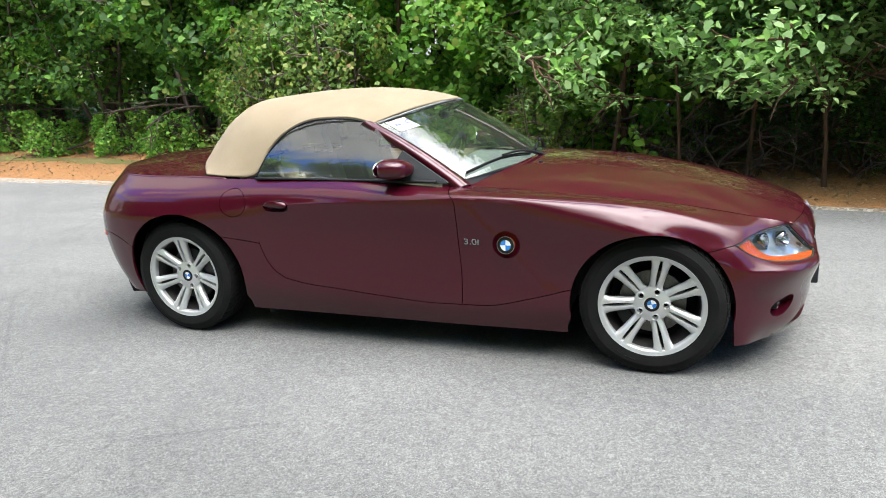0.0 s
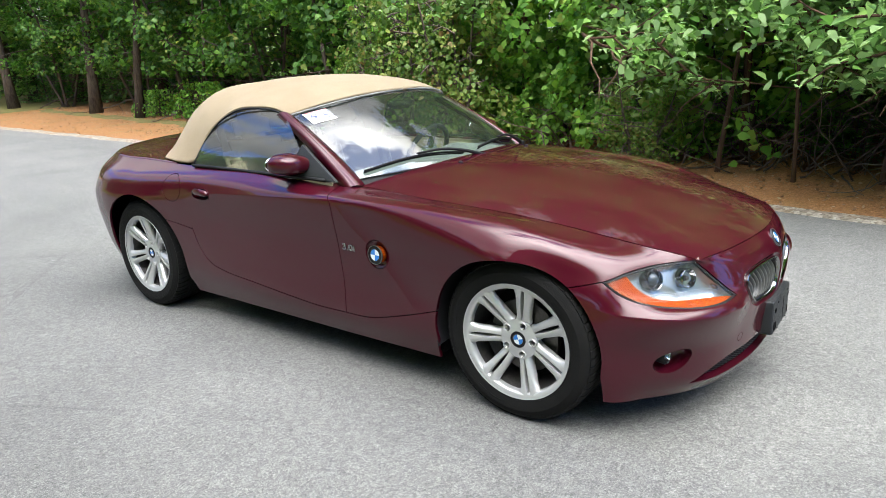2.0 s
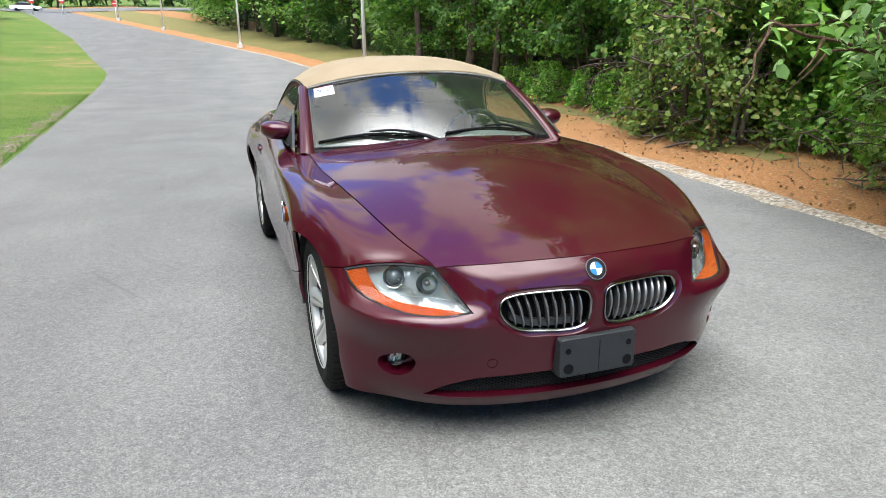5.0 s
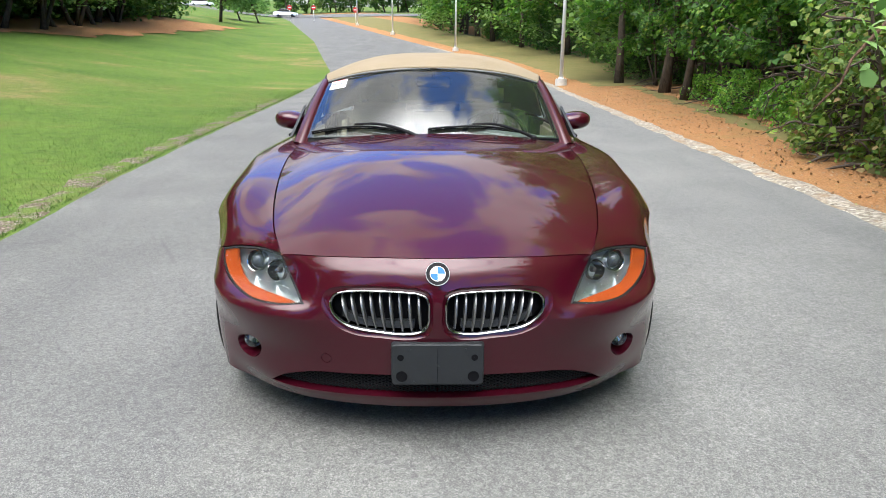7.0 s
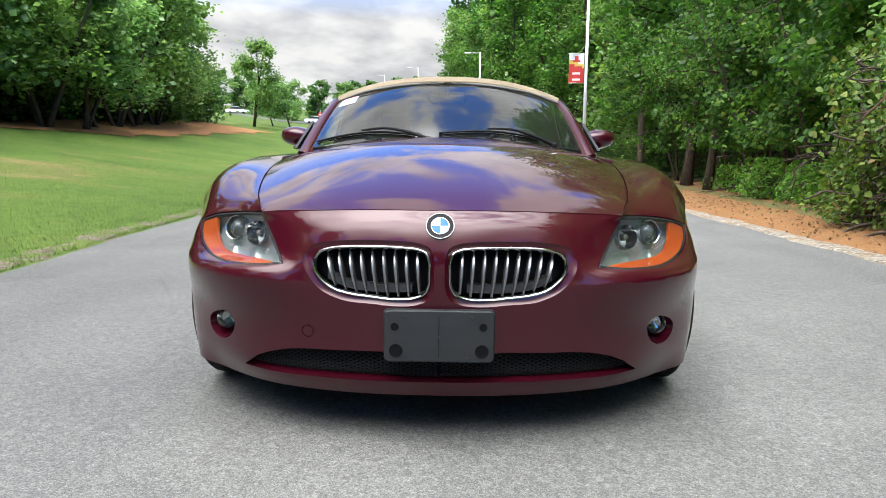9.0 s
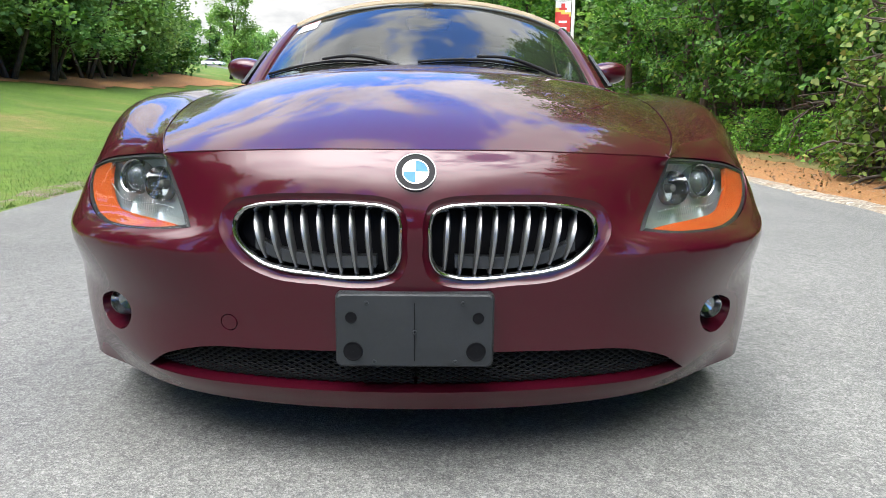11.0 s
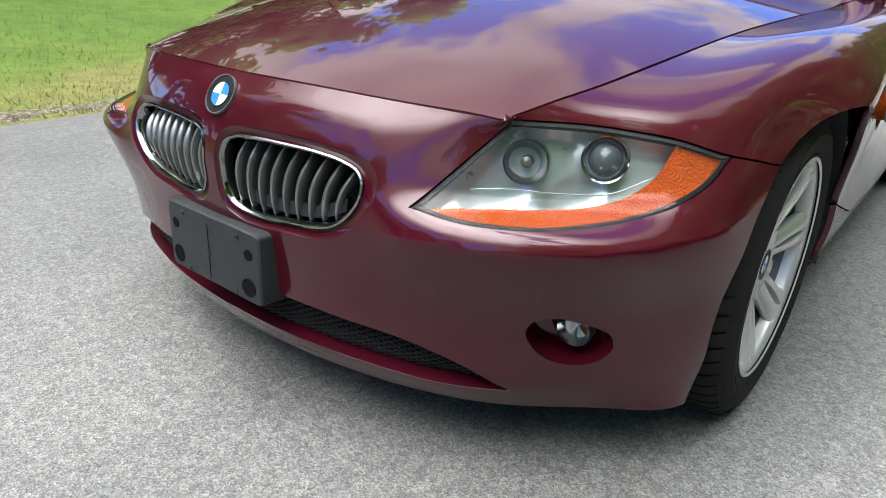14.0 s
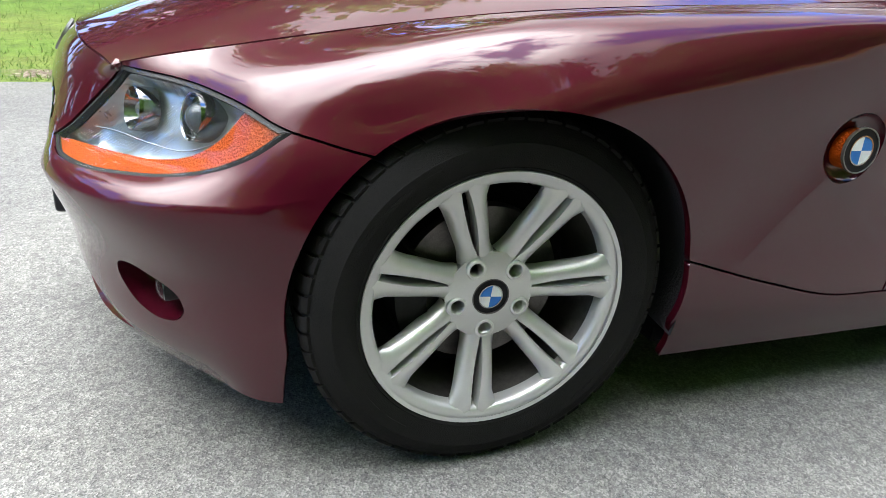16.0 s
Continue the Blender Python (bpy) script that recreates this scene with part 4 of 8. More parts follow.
def clear(name, tint=(1, 1, 1), ior=1.5, rough=0.0, body=None, share=0.0, straight=None):
    """A thin pane: clear, with its gloss set by the angle."""
    m = bpy.data.materials.new(name)
    m.use_nodes = True
    nt = m.node_tree
    nt.nodes.remove(nt.nodes["Principled BSDF"])
    t = nt.nodes.new("ShaderNodeBsdfTransparent")
    t.inputs["Color"].default_value = (*tint, 1)
    g = nt.nodes.new("ShaderNodeBsdfGlossy")
    g.inputs["Roughness"].default_value = rough
    f = nt.nodes.new("ShaderNodeFresnel")
    f.inputs["IOR"].default_value = ior
    ms = nt.nodes.new("ShaderNodeMixShader")
    if straight:
        # gloss by the angle alone, alike on both sides of the sheet
        lw = nt.nodes.new("ShaderNodeLayerWeight")
        lw.inputs["Blend"].default_value = 0.5
        five = nt.nodes.new("ShaderNodeMath")
        five.operation = "POWER"
        five.inputs[1].default_value = 5.0
        nt.links.new(lw.outputs["Facing"], five.inputs[0])
        gl = node(nt, "MapRange", To_Min=straight, To_Max=1.0)
        nt.links.new(five.outputs[0], gl.inputs["Value"])
        nt.links.new(gl.outputs[0], ms.inputs[0])
    else:
        nt.links.new(f.outputs[0], ms.inputs[0])
    under = t.outputs[0]
    if body:
        d = nt.nodes.new("ShaderNodeBsdfDiffuse")
        d.inputs["Color"].default_value = (*body, 1)
        m2 = nt.nodes.new("ShaderNodeMixShader")
        m2.inputs[0].default_value = share
        nt.links.new(t.outputs[0], m2.inputs[1])
        nt.links.new(d.outputs[0], m2.inputs[2])
        under = m2.outputs[0]
    nt.links.new(under, ms.inputs[1])
    nt.links.new(g.outputs[0], ms.inputs[2])
    nt.links.new(ms.outputs[0], nt.nodes["Material Output"].inputs[0])
    return m


def fabric():
    m, nt, p, co = base("tan_canvas", 0.95, 0, (0.5, 0.42, 0.3), 0.15)
    w = node(nt, "TexNoise", Scale=700.0, Detail=2.0)
    nt.links.new(co, w.inputs["Vector"])
    a = noise_out(nt, co, 5, 5)
    col = ramp_node(nt, a, (0.3, (0.225, 0.176, 0.114)), (0.7, (0.262, 0.208, 0.142)))
    col = mixc(nt, 1.0, col, ramp_node(nt, w.outputs["Fac"], (0.3, (0.86, 0.86, 0.86)), (0.7, (1.1, 1.1, 1.1))), "MULTIPLY")
    nt.links.new(col, p.inputs["Base Color"])
    p.inputs["Sheen Weight"].default_value = 0.05
    nt.links.new(bump(nt, w.outputs["Fac"], 0.35, 0.002), p.inputs["Normal"])
    return m


M_PAINT, M_CANVAS = car_paint(), fabric()
M_BLACK = mottled("black_plastic", (0.007, 0.007, 0.008), (0.014, 0.014, 0.015), 30, 0.55, bumpy=0.15, bscale=600, spec=0.18)
M_VOID = mottled("dark_cavity", (0.006, 0.006, 0.007), (0.010, 0.010, 0.011), 20, 0.9, spec=0.02)
M_LINER = mottled("wheel_well_liner", (0.010, 0.011, 0.014), (0.022, 0.023, 0.027), 12, 0.7, bumpy=0.3, bscale=200)
M_BRACKET = mottled("grey_black_plastic", (0.015, 0.0168, 0.0186), (0.021, 0.023, 0.0255), 14, 0.5, bumpy=0.25, bscale=900, spec=0.35)
M_CHROME = mottled("chrome", (0.28, 0.28, 0.28), (0.34, 0.34, 0.34), 12, 0.08, 1.0, rvar=0.04)
M_SLAT = mottled("satin_grille_metal", (0.21, 0.21, 0.21), (0.26, 0.26, 0.26), 40, 0.40, 0.9, rvar=0.08)
M_ALLOY = mottled("silver_wheel_paint", (0.50, 0.50, 0.497), (0.53, 0.53, 0.527), 25, 0.36, 0.55, rvar=0.02)
M_STEEL = mottled("worn_brake_steel", (0.07, 0.066, 0.065), (0.15, 0.14, 0.135), 60, 0.45, 0.8)
M_RUBBER = mottled("tyre_rubber", (0.005, 0.005, 0.005), (0.011, 0.0105, 0.010), 22, 0.75, bumpy=0.3, bscale=500, spec=0.14)
M_AMBER = mottled("amber_reflector", (0.27, 0.036, 0.0009), (0.36, 0.056, 0.0013), 90, 0.5, bumpy=0.7, bscale=240, spec=0.06)
M_GLASS = clear("car_glass", (0.66, 0.75, 0.71), 1.78, 0.0, (0.5, 0.53, 0.52), 0.02, 0.13)
M_SIDE_GLASS = clear("side_glass", (0.86, 0.91, 0.88), 1.45, 0.0, (0.5, 0.53, 0.52), 0.03, 0.14)
M_LAMP_GLASS = clear("headlamp_lens", (0.95, 0.97, 0.98), 1.45, 0.0, (0.52, 0.58, 0.58), 0.012, straight=0.025)
M_REFLECTOR = mottled("lamp_reflector", (0.32, 0.36, 0.37), (0.44, 0.48, 0.49), 18, 0.30, 0.7, rvar=0.08)
M_LAMP_DARK = mottled("lamp_bezel_grey", (0.30, 0.32, 0.33), (0.42, 0.44, 0.45), 15, 0.3, 0.4)
M_EYE = clear("projector_lens", (0.55, 0.60, 0.62), 1.5, 0.0, (0.075, 0.09, 0.10), 0.6)
M_BLUE = mottled("enamel_blue", (0.015, 0.13, 0.45), (0.022, 0.16, 0.50), 60, 0.4, spec=0.3)
M_ENAMEL = mottled("enamel_white", (0.62, 0.64, 0.66), (0.70, 0.72, 0.73), 60, 0.4, spec=0.3)
M_RING = mottled("enamel_dark_ring", (0.010, 0.010, 0.012), (0.018, 0.018, 0.020), 60, 0.35, spec=0.08)
M_LEATHER = mottled("tan_leather", (0.34, 0.28, 0.19), (0.40, 0.33, 0.235), 16, 0.55, bumpy=0.2, bscale=300)
M_DASH = mottled("grey_dash", (0.16, 0.165, 0.16), (0.22, 0.225, 0.215), 16, 0.7, bumpy=0.3, bscale=700)
M_MIRROR = mottled("mirror_glass", (0.86, 0.87, 0.88), (0.90, 0.90, 0.91), 5, 0.02, 1.0, rvar=0.01)
M_RED_LENS = mottled("red_lens", (0.55, 0.02, 0.015), (0.65, 0.03, 0.02), 50, 0.15)
M_PRINT_RED = mottled("sticker_red", (0.55, 0.06, 0.08), (0.65, 0.12, 0.14), 80, 0.5)
M_PRINT_BLUE = mottled("sticker_blue", (0.05, 0.07, 0.20), (0.08, 0.10, 0.26), 80, 0.5)
M_PAPER = mottled("sticker_white", (0.74, 0.75, 0.78), (0.82, 0.83, 0.85), 80, 0.45)

car = new("roadster_car")
tagged(car, "burgundy roadster with a closed tan soft top on the road", "car")

# ---- body surface ----
# stations from the tail's middle round the side to the nose's middle; rows from the sill up to the shut line
NET = [
    [(-1.93, 0, .22), (-1.98, 0, .32), (-2.02, 0, .45), (-2.03, 0, .58), (-2.01, 0, .71), (-1.99, 0, .83), (-1.97, 0, .905)],
    [(-1.90, .35, .22), (-1.95, .38, .32), (-1.99, .40, .45), (-1.995, .40, .58), (-1.975, .40, .70), (-1.95, .38, .82), (-1.93, .36, .90)],
    [(-1.81, .60, .20), (-1.86, .66, .32), (-1.895, .69, .45), (-1.905, .69, .58), (-1.885, .68, .70), (-1.84, .64, .81), (-1.80, .58, .888)],
    [(-1.72, .74, .20), (-1.74, .785, .32), (-1.755, .81, .45), (-1.76, .825, .58), (-1.75, .815, .70), (-1.73, .765, .80), (-1.70, .68, .875)],
    [(-1.58, .80, .20), (-1.58, .835, .32), (-1.58, .86, .45), (-1.58, .878, .58), (-1.58, .872, .70), (-1.58, .83, .79), (-1.55, .725, .868)],
    [(-1.245, .82, .18), (-1.245, .85, .30), (-1.245, .872, .45), (-1.245, .888, .60), (-1.245, .885, .70), (-1.245, .845, .79), (-1.24, .735, .864)],
    [(-.90, .795, .155), (-.90, .835, .28), (-.90, .85, .43), (-.90, .862, .58), (-.90, .868, .71), (-.90, .84, .795), (-.90, .757, .86)],
    [(-.55, .795, .155), (-.55, .838, .275), (-.55, .846, .42), (-.55, .846, .58), (-.55, .853, .745), (-.55, .832, .81), (-.55, .770, .86)],
    [(-.10, .797, .155), (-.10, .838, .265), (-.10, .841, .42), (-.10, .842, .58), (-.10, .855, .765), (-.10, .832, .812), (-.10, .772, .853)],
    [(.38, .80, .155), (.38, .838, .26), (.38, .840, .42), (.38, .848, .58), (.38, .863, .780), (.38, .825, .812), (.38, .697, .824)],
    [(.75, .803, .158), (.75, .842, .27), (.75, .848, .42), (.75, .862, .58), (.75, .872, .768), (.75, .815, .800), (.75, .688, .798)],
    [(1.0, .805, .16), (1.0, .845, .28), (1.0, .858, .42), (1.0, .874, .58), (1.0, .876, .725), (1.0, .81, .781), (1.0, .670, .778)],
    [(1.245, .81, .165), (1.245, .85, .29), (1.245, .868, .42), (1.245, .882, .56), (1.245, .874, .67), (1.245, .79, .750), (1.245, .640, .751)],
    [(1.46, .812, .16), (1.46, .834, .27), (1.46, .842, .38), (1.46, .840, .48), (1.46, .813, .602), (1.46, .755, .689), (1.46, .607, .715)],
    [(1.60, .785, .152), (1.60, .797, .25), (1.60, .803, .36), (1.610, .803, .470), (1.588, .771, .580), (1.595, .70, .648), (1.61, .577, .685)],
    [(1.70, .665, .142), (1.745, .668, .22), (1.765, .675, .34), (1.796, .700, .473), (1.725, .650, .535), (1.708, .602, .617), (1.735, .540, .658)],
    [(1.82, .50, .138), (1.865, .50, .20), (1.885, .505, .33), (1.919, .523, .473), (1.864, .487, .53), (1.830, .483, .610), (1.815, .510, .636)],
    [(1.875, .36, .137), (1.912, .36, .20), (1.932, .36, .33), (1.948, .366, .456), (1.930, .36, .535), (1.898, .36, .605), (1.868, .36, .645)],
    [(1.912, .18, .137), (1.945, .18, .20), (1.960, .18, .33), (1.972, .18, .45), (1.966, .18, .54), (1.938, .18, .61), (1.905, .18, .651)],
    [(1.923, 0, .138), (1.955, 0, .20), (1.970, 0, .33), (1.984, 0, .45), (1.982, 0, .54), (1.953, 0, .613), (1.918, 0, .652)],
]
NET = np.array(NET, float)


def hermite_table(P, t):
    """Tangents at the knots for uneven spacing (parabolic)."""
    m = np.zeros_like(P)
    h = np.diff(t)
    d = np.diff(P, axis=0) / h.reshape(-1, *([1] * (P.ndim - 1)))
    for i in range(1, len(P) - 1):
        m[i] = (d[i - 1] * h[i] + d[i] * h[i - 1]) / (h[i - 1] + h[i])
    m[0], m[-1] = d[0], d[-1]
    return m


def hermite(P, m, t, x):
    i = np.clip(np.searchsorted(t, x) - 1, 0, len(t) - 2)
    h = (t[i + 1] - t[i])
    s = (x - t[i]) / h
    sh = (-1,) + (1,) * (P.ndim - 1)
    s, h = s.reshape(sh), h.reshape(sh)
    return (2 * s**3 - 3 * s**2 + 1) * P[i] + (s**3 - 2 * s**2 + s) * h * m[i] + (-2 * s**3 + 3 * s**2) * P[i + 1] + (s**3 - s**2) * h * m[i + 1]


FLIP = np.array((1, -1, 1.0))


def straighten(net, k, share):
    """Adds a station after k, on the same surface but with its top on a straight line."""
    G = np.concatenate([net[1:2] * FLIP, net, net[-2:-1] * FLIP])
    t = np.concatenate([[0], np.cumsum(np.linalg.norm(np.diff(G[:, 3], axis=0), axis=1))])
    row = hermite(G, hermite_table(G, t), t, np.array([t[k + 1] + (t[k + 2] - t[k + 1]) * share]))[0]
    row[6] = net[k][6] + (net[k + 1][6] - net[k][6]) * share
    return np.concatenate([net[:k + 1], row[None], net[k + 1:]])


NET = straighten(straighten(NET, 16, 0.22), 15, 0.80)
NETG = np.concatenate([NET[1:2] * FLIP, NET, NET[-2:-1] * FLIP])
U_KNOT = np.concatenate([[0], np.cumsum(np.linalg.norm(np.diff(NETG[:, 3], axis=0), axis=1))])
U_KNOT = U_KNOT - U_KNOT[1]
NET_M = hermite_table(NETG, U_KNOT)


def fair_tangents(P, t, m, lo, hi):
    """Tangents of even curvature between two stations."""
    k = hi - lo + 1
    A, B = np.eye(k), m[lo:hi + 1].reshape(k, -1).copy()
    for i in range(1, k - 1):
        h0, h1 = t[lo + i] - t[lo + i - 1], t[lo + i + 1] - t[lo + i]
        A[i, i - 1], A[i, i], A[i, i + 1] = h1, 2 * (h0 + h1), h0
        B[i] = (3 * (h1 * (P[lo + i] - P[lo + i - 1]) / h0 + h0 * (P[lo + i + 1] - P[lo + i]) / h1)).ravel()
    out = m.copy()
    out[lo:hi + 1] = np.linalg.solve(A, B).reshape(m[lo:hi + 1].shape)
    return out


NET_M = fair_tangents(NETG, U_KNOT, NET_M, 9, 15)
U_END = U_KNOT[-2]
V_KNOT = np.array([0.15, 0.28, 0.43, 0.58, 0.74, 0.84, 0.93])


def smooth_step(a, b, x):
    s = np.clip((x - a) / (b - a), 0, 1)
    return s * s * (3 - 2 * s)


FOLD_X = np.array([-.75, -.656, -.351, -.064, .205, .388, .64, .9])
FOLD_Z = np.array([.732, .737, .755, .769, .783, .794, .797, .797])
SLANT_Z = np.array([.33, .374, .483, .58, .626, .678, .764, .79])
SLANT_X = np.array([.825, .783, .695, .602, .556, .493, .412, .388])
BROW_Y = np.array([.33, .38, .44, .525, .61, .675, .732, .772, .803, .82])
BROW_X = np.array([1.95, 1.946, 1.938, 1.918, 1.873, 1.822, 1.750, 1.674, 1.599, 1.54])
BROW_Z = np.array([.456, .461, .464, .470, .471, .473, .482, .489, .498, .512])


def creases(P):
    """The fold along the door's shoulder, the slanting fold through the side badge, and the edge under the lamps."""
    x, y, z = P[:, 0], P[:, 1], P[:, 2]
    d = z - np.interp(x, FOLD_X, FOLD_Z)
    amp = .0105 * smooth_step(-.76, -.50, x) * (1 - smooth_step(.50, .95, x)) * (y > .5)
    out = amp * np.exp(-np.abs(d) / np.where(d > 0, .036, .062))
    d = (x - np.interp(z, SLANT_Z, SLANT_X)) * .8
    win = smooth_step(.33, .42, z) * (1 - smooth_step(.745, .79, z)) * (1 - smooth_step(.80, 1.0, x)) * (x > .3)
    out = out - np.where(d > 0, .21 * d * np.exp(-np.clip(d, 0, 9) / .085), 0) * win
    # under the lamps the bumper stands out in a brow with a sharp lower edge
    d = z - np.interp(y, BROW_Y, BROW_Z)
    amp = .0085 * smooth_step(.33, .44, y) * smooth_step(1.53, 1.66, x)
    push = amp * np.exp(-np.abs(d) / np.where(d > 0, .022, .050))
    a = np.interp(y, [.33, .61, .73, .82], [.10, .60, 1.0, 1.35])
    return P + np.stack([push * np.cos(a), out + push * np.sin(a), 0 * x], 1)


def skin(u, v):
    """The body's outer surface, y positive. u along it, v up it."""
    u, v = np.atleast_1d(np.asarray(u, float)), np.atleast_1d(np.asarray(v, float))
    rows = hermite(NETG, NET_M, U_KNOT, u)                      # (n, 7, 3)
    R = np.swapaxes(rows, 0, 1)                                 # (7, n, 3)
    M = hermite_table(R, V_KNOT)
    i = np.clip(np.searchsorted(V_KNOT, v) - 1, 0, 5)
    n = np.arange(len(u))
    h = (V_KNOT[i + 1] - V_KNOT[i])[:, None]
    s = ((v - V_KNOT[i]))[:, None] / h
    return creases((2 * s**3 - 3 * s**2 + 1) * R[i, n] + (s**3 - 2 * s**2 + s) * h * M[i, n] + (-2 * s**3 + 3 * s**2) * R[i + 1, n] + (s**3 - s**2) * h * M[i + 1, n])


def skin_normal(u, v):
    e = 2e-3
    u, v = np.asarray(u, float), np.asarray(v, float)
    du = skin(np.clip(u + e, -0.2, U_END + 0.2), v) - skin(u - e, v)
    vv = np.clip(v, 0.152, 0.928)
    dv = skin(u, vv + e) - skin(u, vv - e)
    return unit(np.cross(du, dv)) * -1.0


_gu, _gv = np.meshgrid(np.linspace(0, U_END, 900), np.linspace(0.15, 0.93, 130), indexing="ij")
_gu, _gv = _gu.ravel(), _gv.ravel()
_gp = skin(_gu, _gv)


def on_skin(pts, w=(1, 1, 1)):
    """The (u, v) of the surface nearest to each point, with weights for x, y, z."""
    pts = np.atleast_2d(np.asarray(pts, float))
    w = np.asarray(w, float)
    out = []
    for p in pts:
        k = int(np.argmin((((_gp - p) * w) ** 2).sum(1)))
        u, v = _gu[k], _gv[k]
        for _ in range(4):
            e = 1e-3
            q = skin(u, v)[0]
            a = (skin(u + e, v)[0] - q) / e * w
            b = (skin(u, min(v + e, 0.93))[0] - q) / e * w if v < 0.929 else (q - skin(u, v - e)[0]) / e * w
            r = (p - q) * w
            A = np.stack([a, b], 1)
            sol = np.linalg.lstsq(A, r, rcond=None)[0]
            u = float(np.clip(u + np.clip(sol[0], -0.02, 0.02), 0, U_END))
            v = float(np.clip(v + np.clip(sol[1], -0.02, 0.02), 0.15, 0.93))
        out.append((u, v))
    return np.array(out)


def smooth_line(pts, step=0.012, closed=False):
    """A curve through the points, in even steps."""
    P = np.asarray(pts, float)
    if closed:
        P = np.concatenate([P[-2:], P, P[:3]])
    t = np.concatenate([[0], np.cumsum(np.linalg.norm(np.diff(P, axis=0), axis=1))])
    m = hermite_table(P, t)
    lo, hi = (t[2], t[-3]) if closed else (t[0], t[-1])
    n = max(2, int(round((hi - lo) / step)) + 1)
    x = np.linspace(lo, hi, n)
    q = hermite(P, m, t, x)
    return q[:-1] if closed else q


SIDE, FRONT = (1, 0.05, 1), (0.05, 1, 1)


def side_line(pts, step=0.012):
    q = smooth_line([(x, 0.85, z) for x, z in pts], step)
    return on_skin(q, SIDE)


def front_line(pts, step=0.012):
    q = smooth_line([(1.85, y, z) for y, z in pts], step)
    return on_skin(q, FRONT)


def front_ring(pts, step=0.010):
    q = smooth_line([(1.85, y, z) for y, z in pts], step, True)
    return on_skin(q, FRONT)


def side_ring(pts, step=0.010):
    q = smooth_line([(x, 0.85, z) for x, z in pts], step, True)
    return on_skin(q, SIDE)


def row_line(v, u0, u1, step=0.012):
    n = max(2, int(abs(u1 - u0) / step) + 1)
    return np.stack([np.linspace(u0, u1, n), np.full(n, v)], 1)


def chain(*pieces):
    """Joins pieces end to end into one closed outline; pieces are turned where needed."""
    out = [pieces[0]]
    for p in pieces[1:]:
        e = out[-1][-1]
        if np.linalg.norm(p[0] - e) > np.linalg.norm(p[-1] - e):
            p = p[::-1]
        out.append(p)
    q = np.concatenate(out)
    keep = [0]
    for i in range(1, len(q)):
        if np.linalg.norm(q[i] - q[keep[-1]]) > 2.5e-3:
            keep.append(i)
    q = q[keep]
    if np.linalg.norm(q[0] - q[-1]) < 2.5e-3:
        q = q[:-1]
    return q


def area2(q):
    return float(np.sum(q[:, 0] * np.roll(q[:, 1], -1) - np.roll(q[:, 0], -1) * q[:, 1]))


def shrink(q, d):
    """The outline moved inwards by d."""
    if area2(q) < 0:
        q = q[::-1]
    a, b = np.roll(q, 1, 0), np.roll(q, -1, 0)
    t1, t2 = unit(q - a), unit(b - q)
    n1, n2 = np.stack([-t1[:, 1], t1[:, 0]], 1), np.stack([-t2[:, 1], t2[:, 0]], 1)
    n = n1 + n2
    n = n / np.maximum((n * n).sum(1, keepdims=True), 0.6) * 2
    return q + n * d


def inside(poly, pts):
    x, y = pts[:, 0], pts[:, 1]
    r = np.zeros(len(pts), bool)
    a, b = poly, np.roll(poly, -1, 0)
    for (x0, y0), (x1, y1) in zip(a, b):
        c = ((y0 > y) != (y1 > y))
        if y1 != y0:
            r ^= c & (x < (x1 - x0) * (y - y0) / (y1 - y0) + x0)
    return r


def near_line(poly, pts, d):
    r = np.zeros(len(pts), bool)
    for p in poly:
        r |= ((pts - p) ** 2).sum(1) < d * d
    return r


def fill(outline, holes=(), step=0.022, folds=()):
    """Triangles that fill an outline with holes, in the flat (u, v); close pairs of points run along each fold."""
    from mathutils.geometry import delaunay_2d_cdt
    if area2(outline) < 0:
        outline = outline[::-1]
    lo, hi = outline.min(0), outline.max(0)
    gx, gy = np.meshgrid(np.arange(lo[0], hi[0], step), np.arange(lo[1], hi[1], step * 0.8), indexing="ij")
    g = np.stack([gx.ravel(), gy.ravel()], 1)
    g = g[inside(outline, g)]
    g = g[~near_line(outline, g, step * 0.5)]
    for h in holes:
        g = g[~inside(h, g)]
        g = g[~near_line(h, g, step * 0.5)]
    if len(folds):
        f = np.concatenate([line + (0, side) for line in folds for side in (-.0022, .0022)])
        f = f[inside(outline, f) & ~near_line(outline, f, .004)]
        for h in holes:
            f = f[~inside(h, f) & ~near_line(h, f, .004)]
        g = np.concatenate([g[~near_line(f, g, step * 0.42)], f])
    pts, edges = [], []
    for ring in (outline, *holes):
        o = len(pts)
        pts.extend(ring.tolist())
        edges.extend((o + i, o + (i + 1) % len(ring)) for i in range(len(ring)))
    pts.extend(g.tolist())
    vs, _, fs, *_ = delaunay_2d_cdt([Vector(p) for p in pts], edges, [], 0, 1e-6)
    vs = np.array([(v.x, v.y) for v in vs])
    fs = np.array([f for f in fs if len(f) == 3])
    c = vs[fs].mean(1)
    ok = inside(outline, c)
    for h in holes:
        ok &= ~inside(h, c)
    return vs, fs[ok]


def open_edges(fs):
    seen = {}
    for f in fs:
        for a, b in ((f[0], f[1]), (f[1], f[2]), (f[2], f[0])):
            seen[(int(a), int(b))] = True
    return [(a, b) for a, b in seen if (b, a) not in seen]


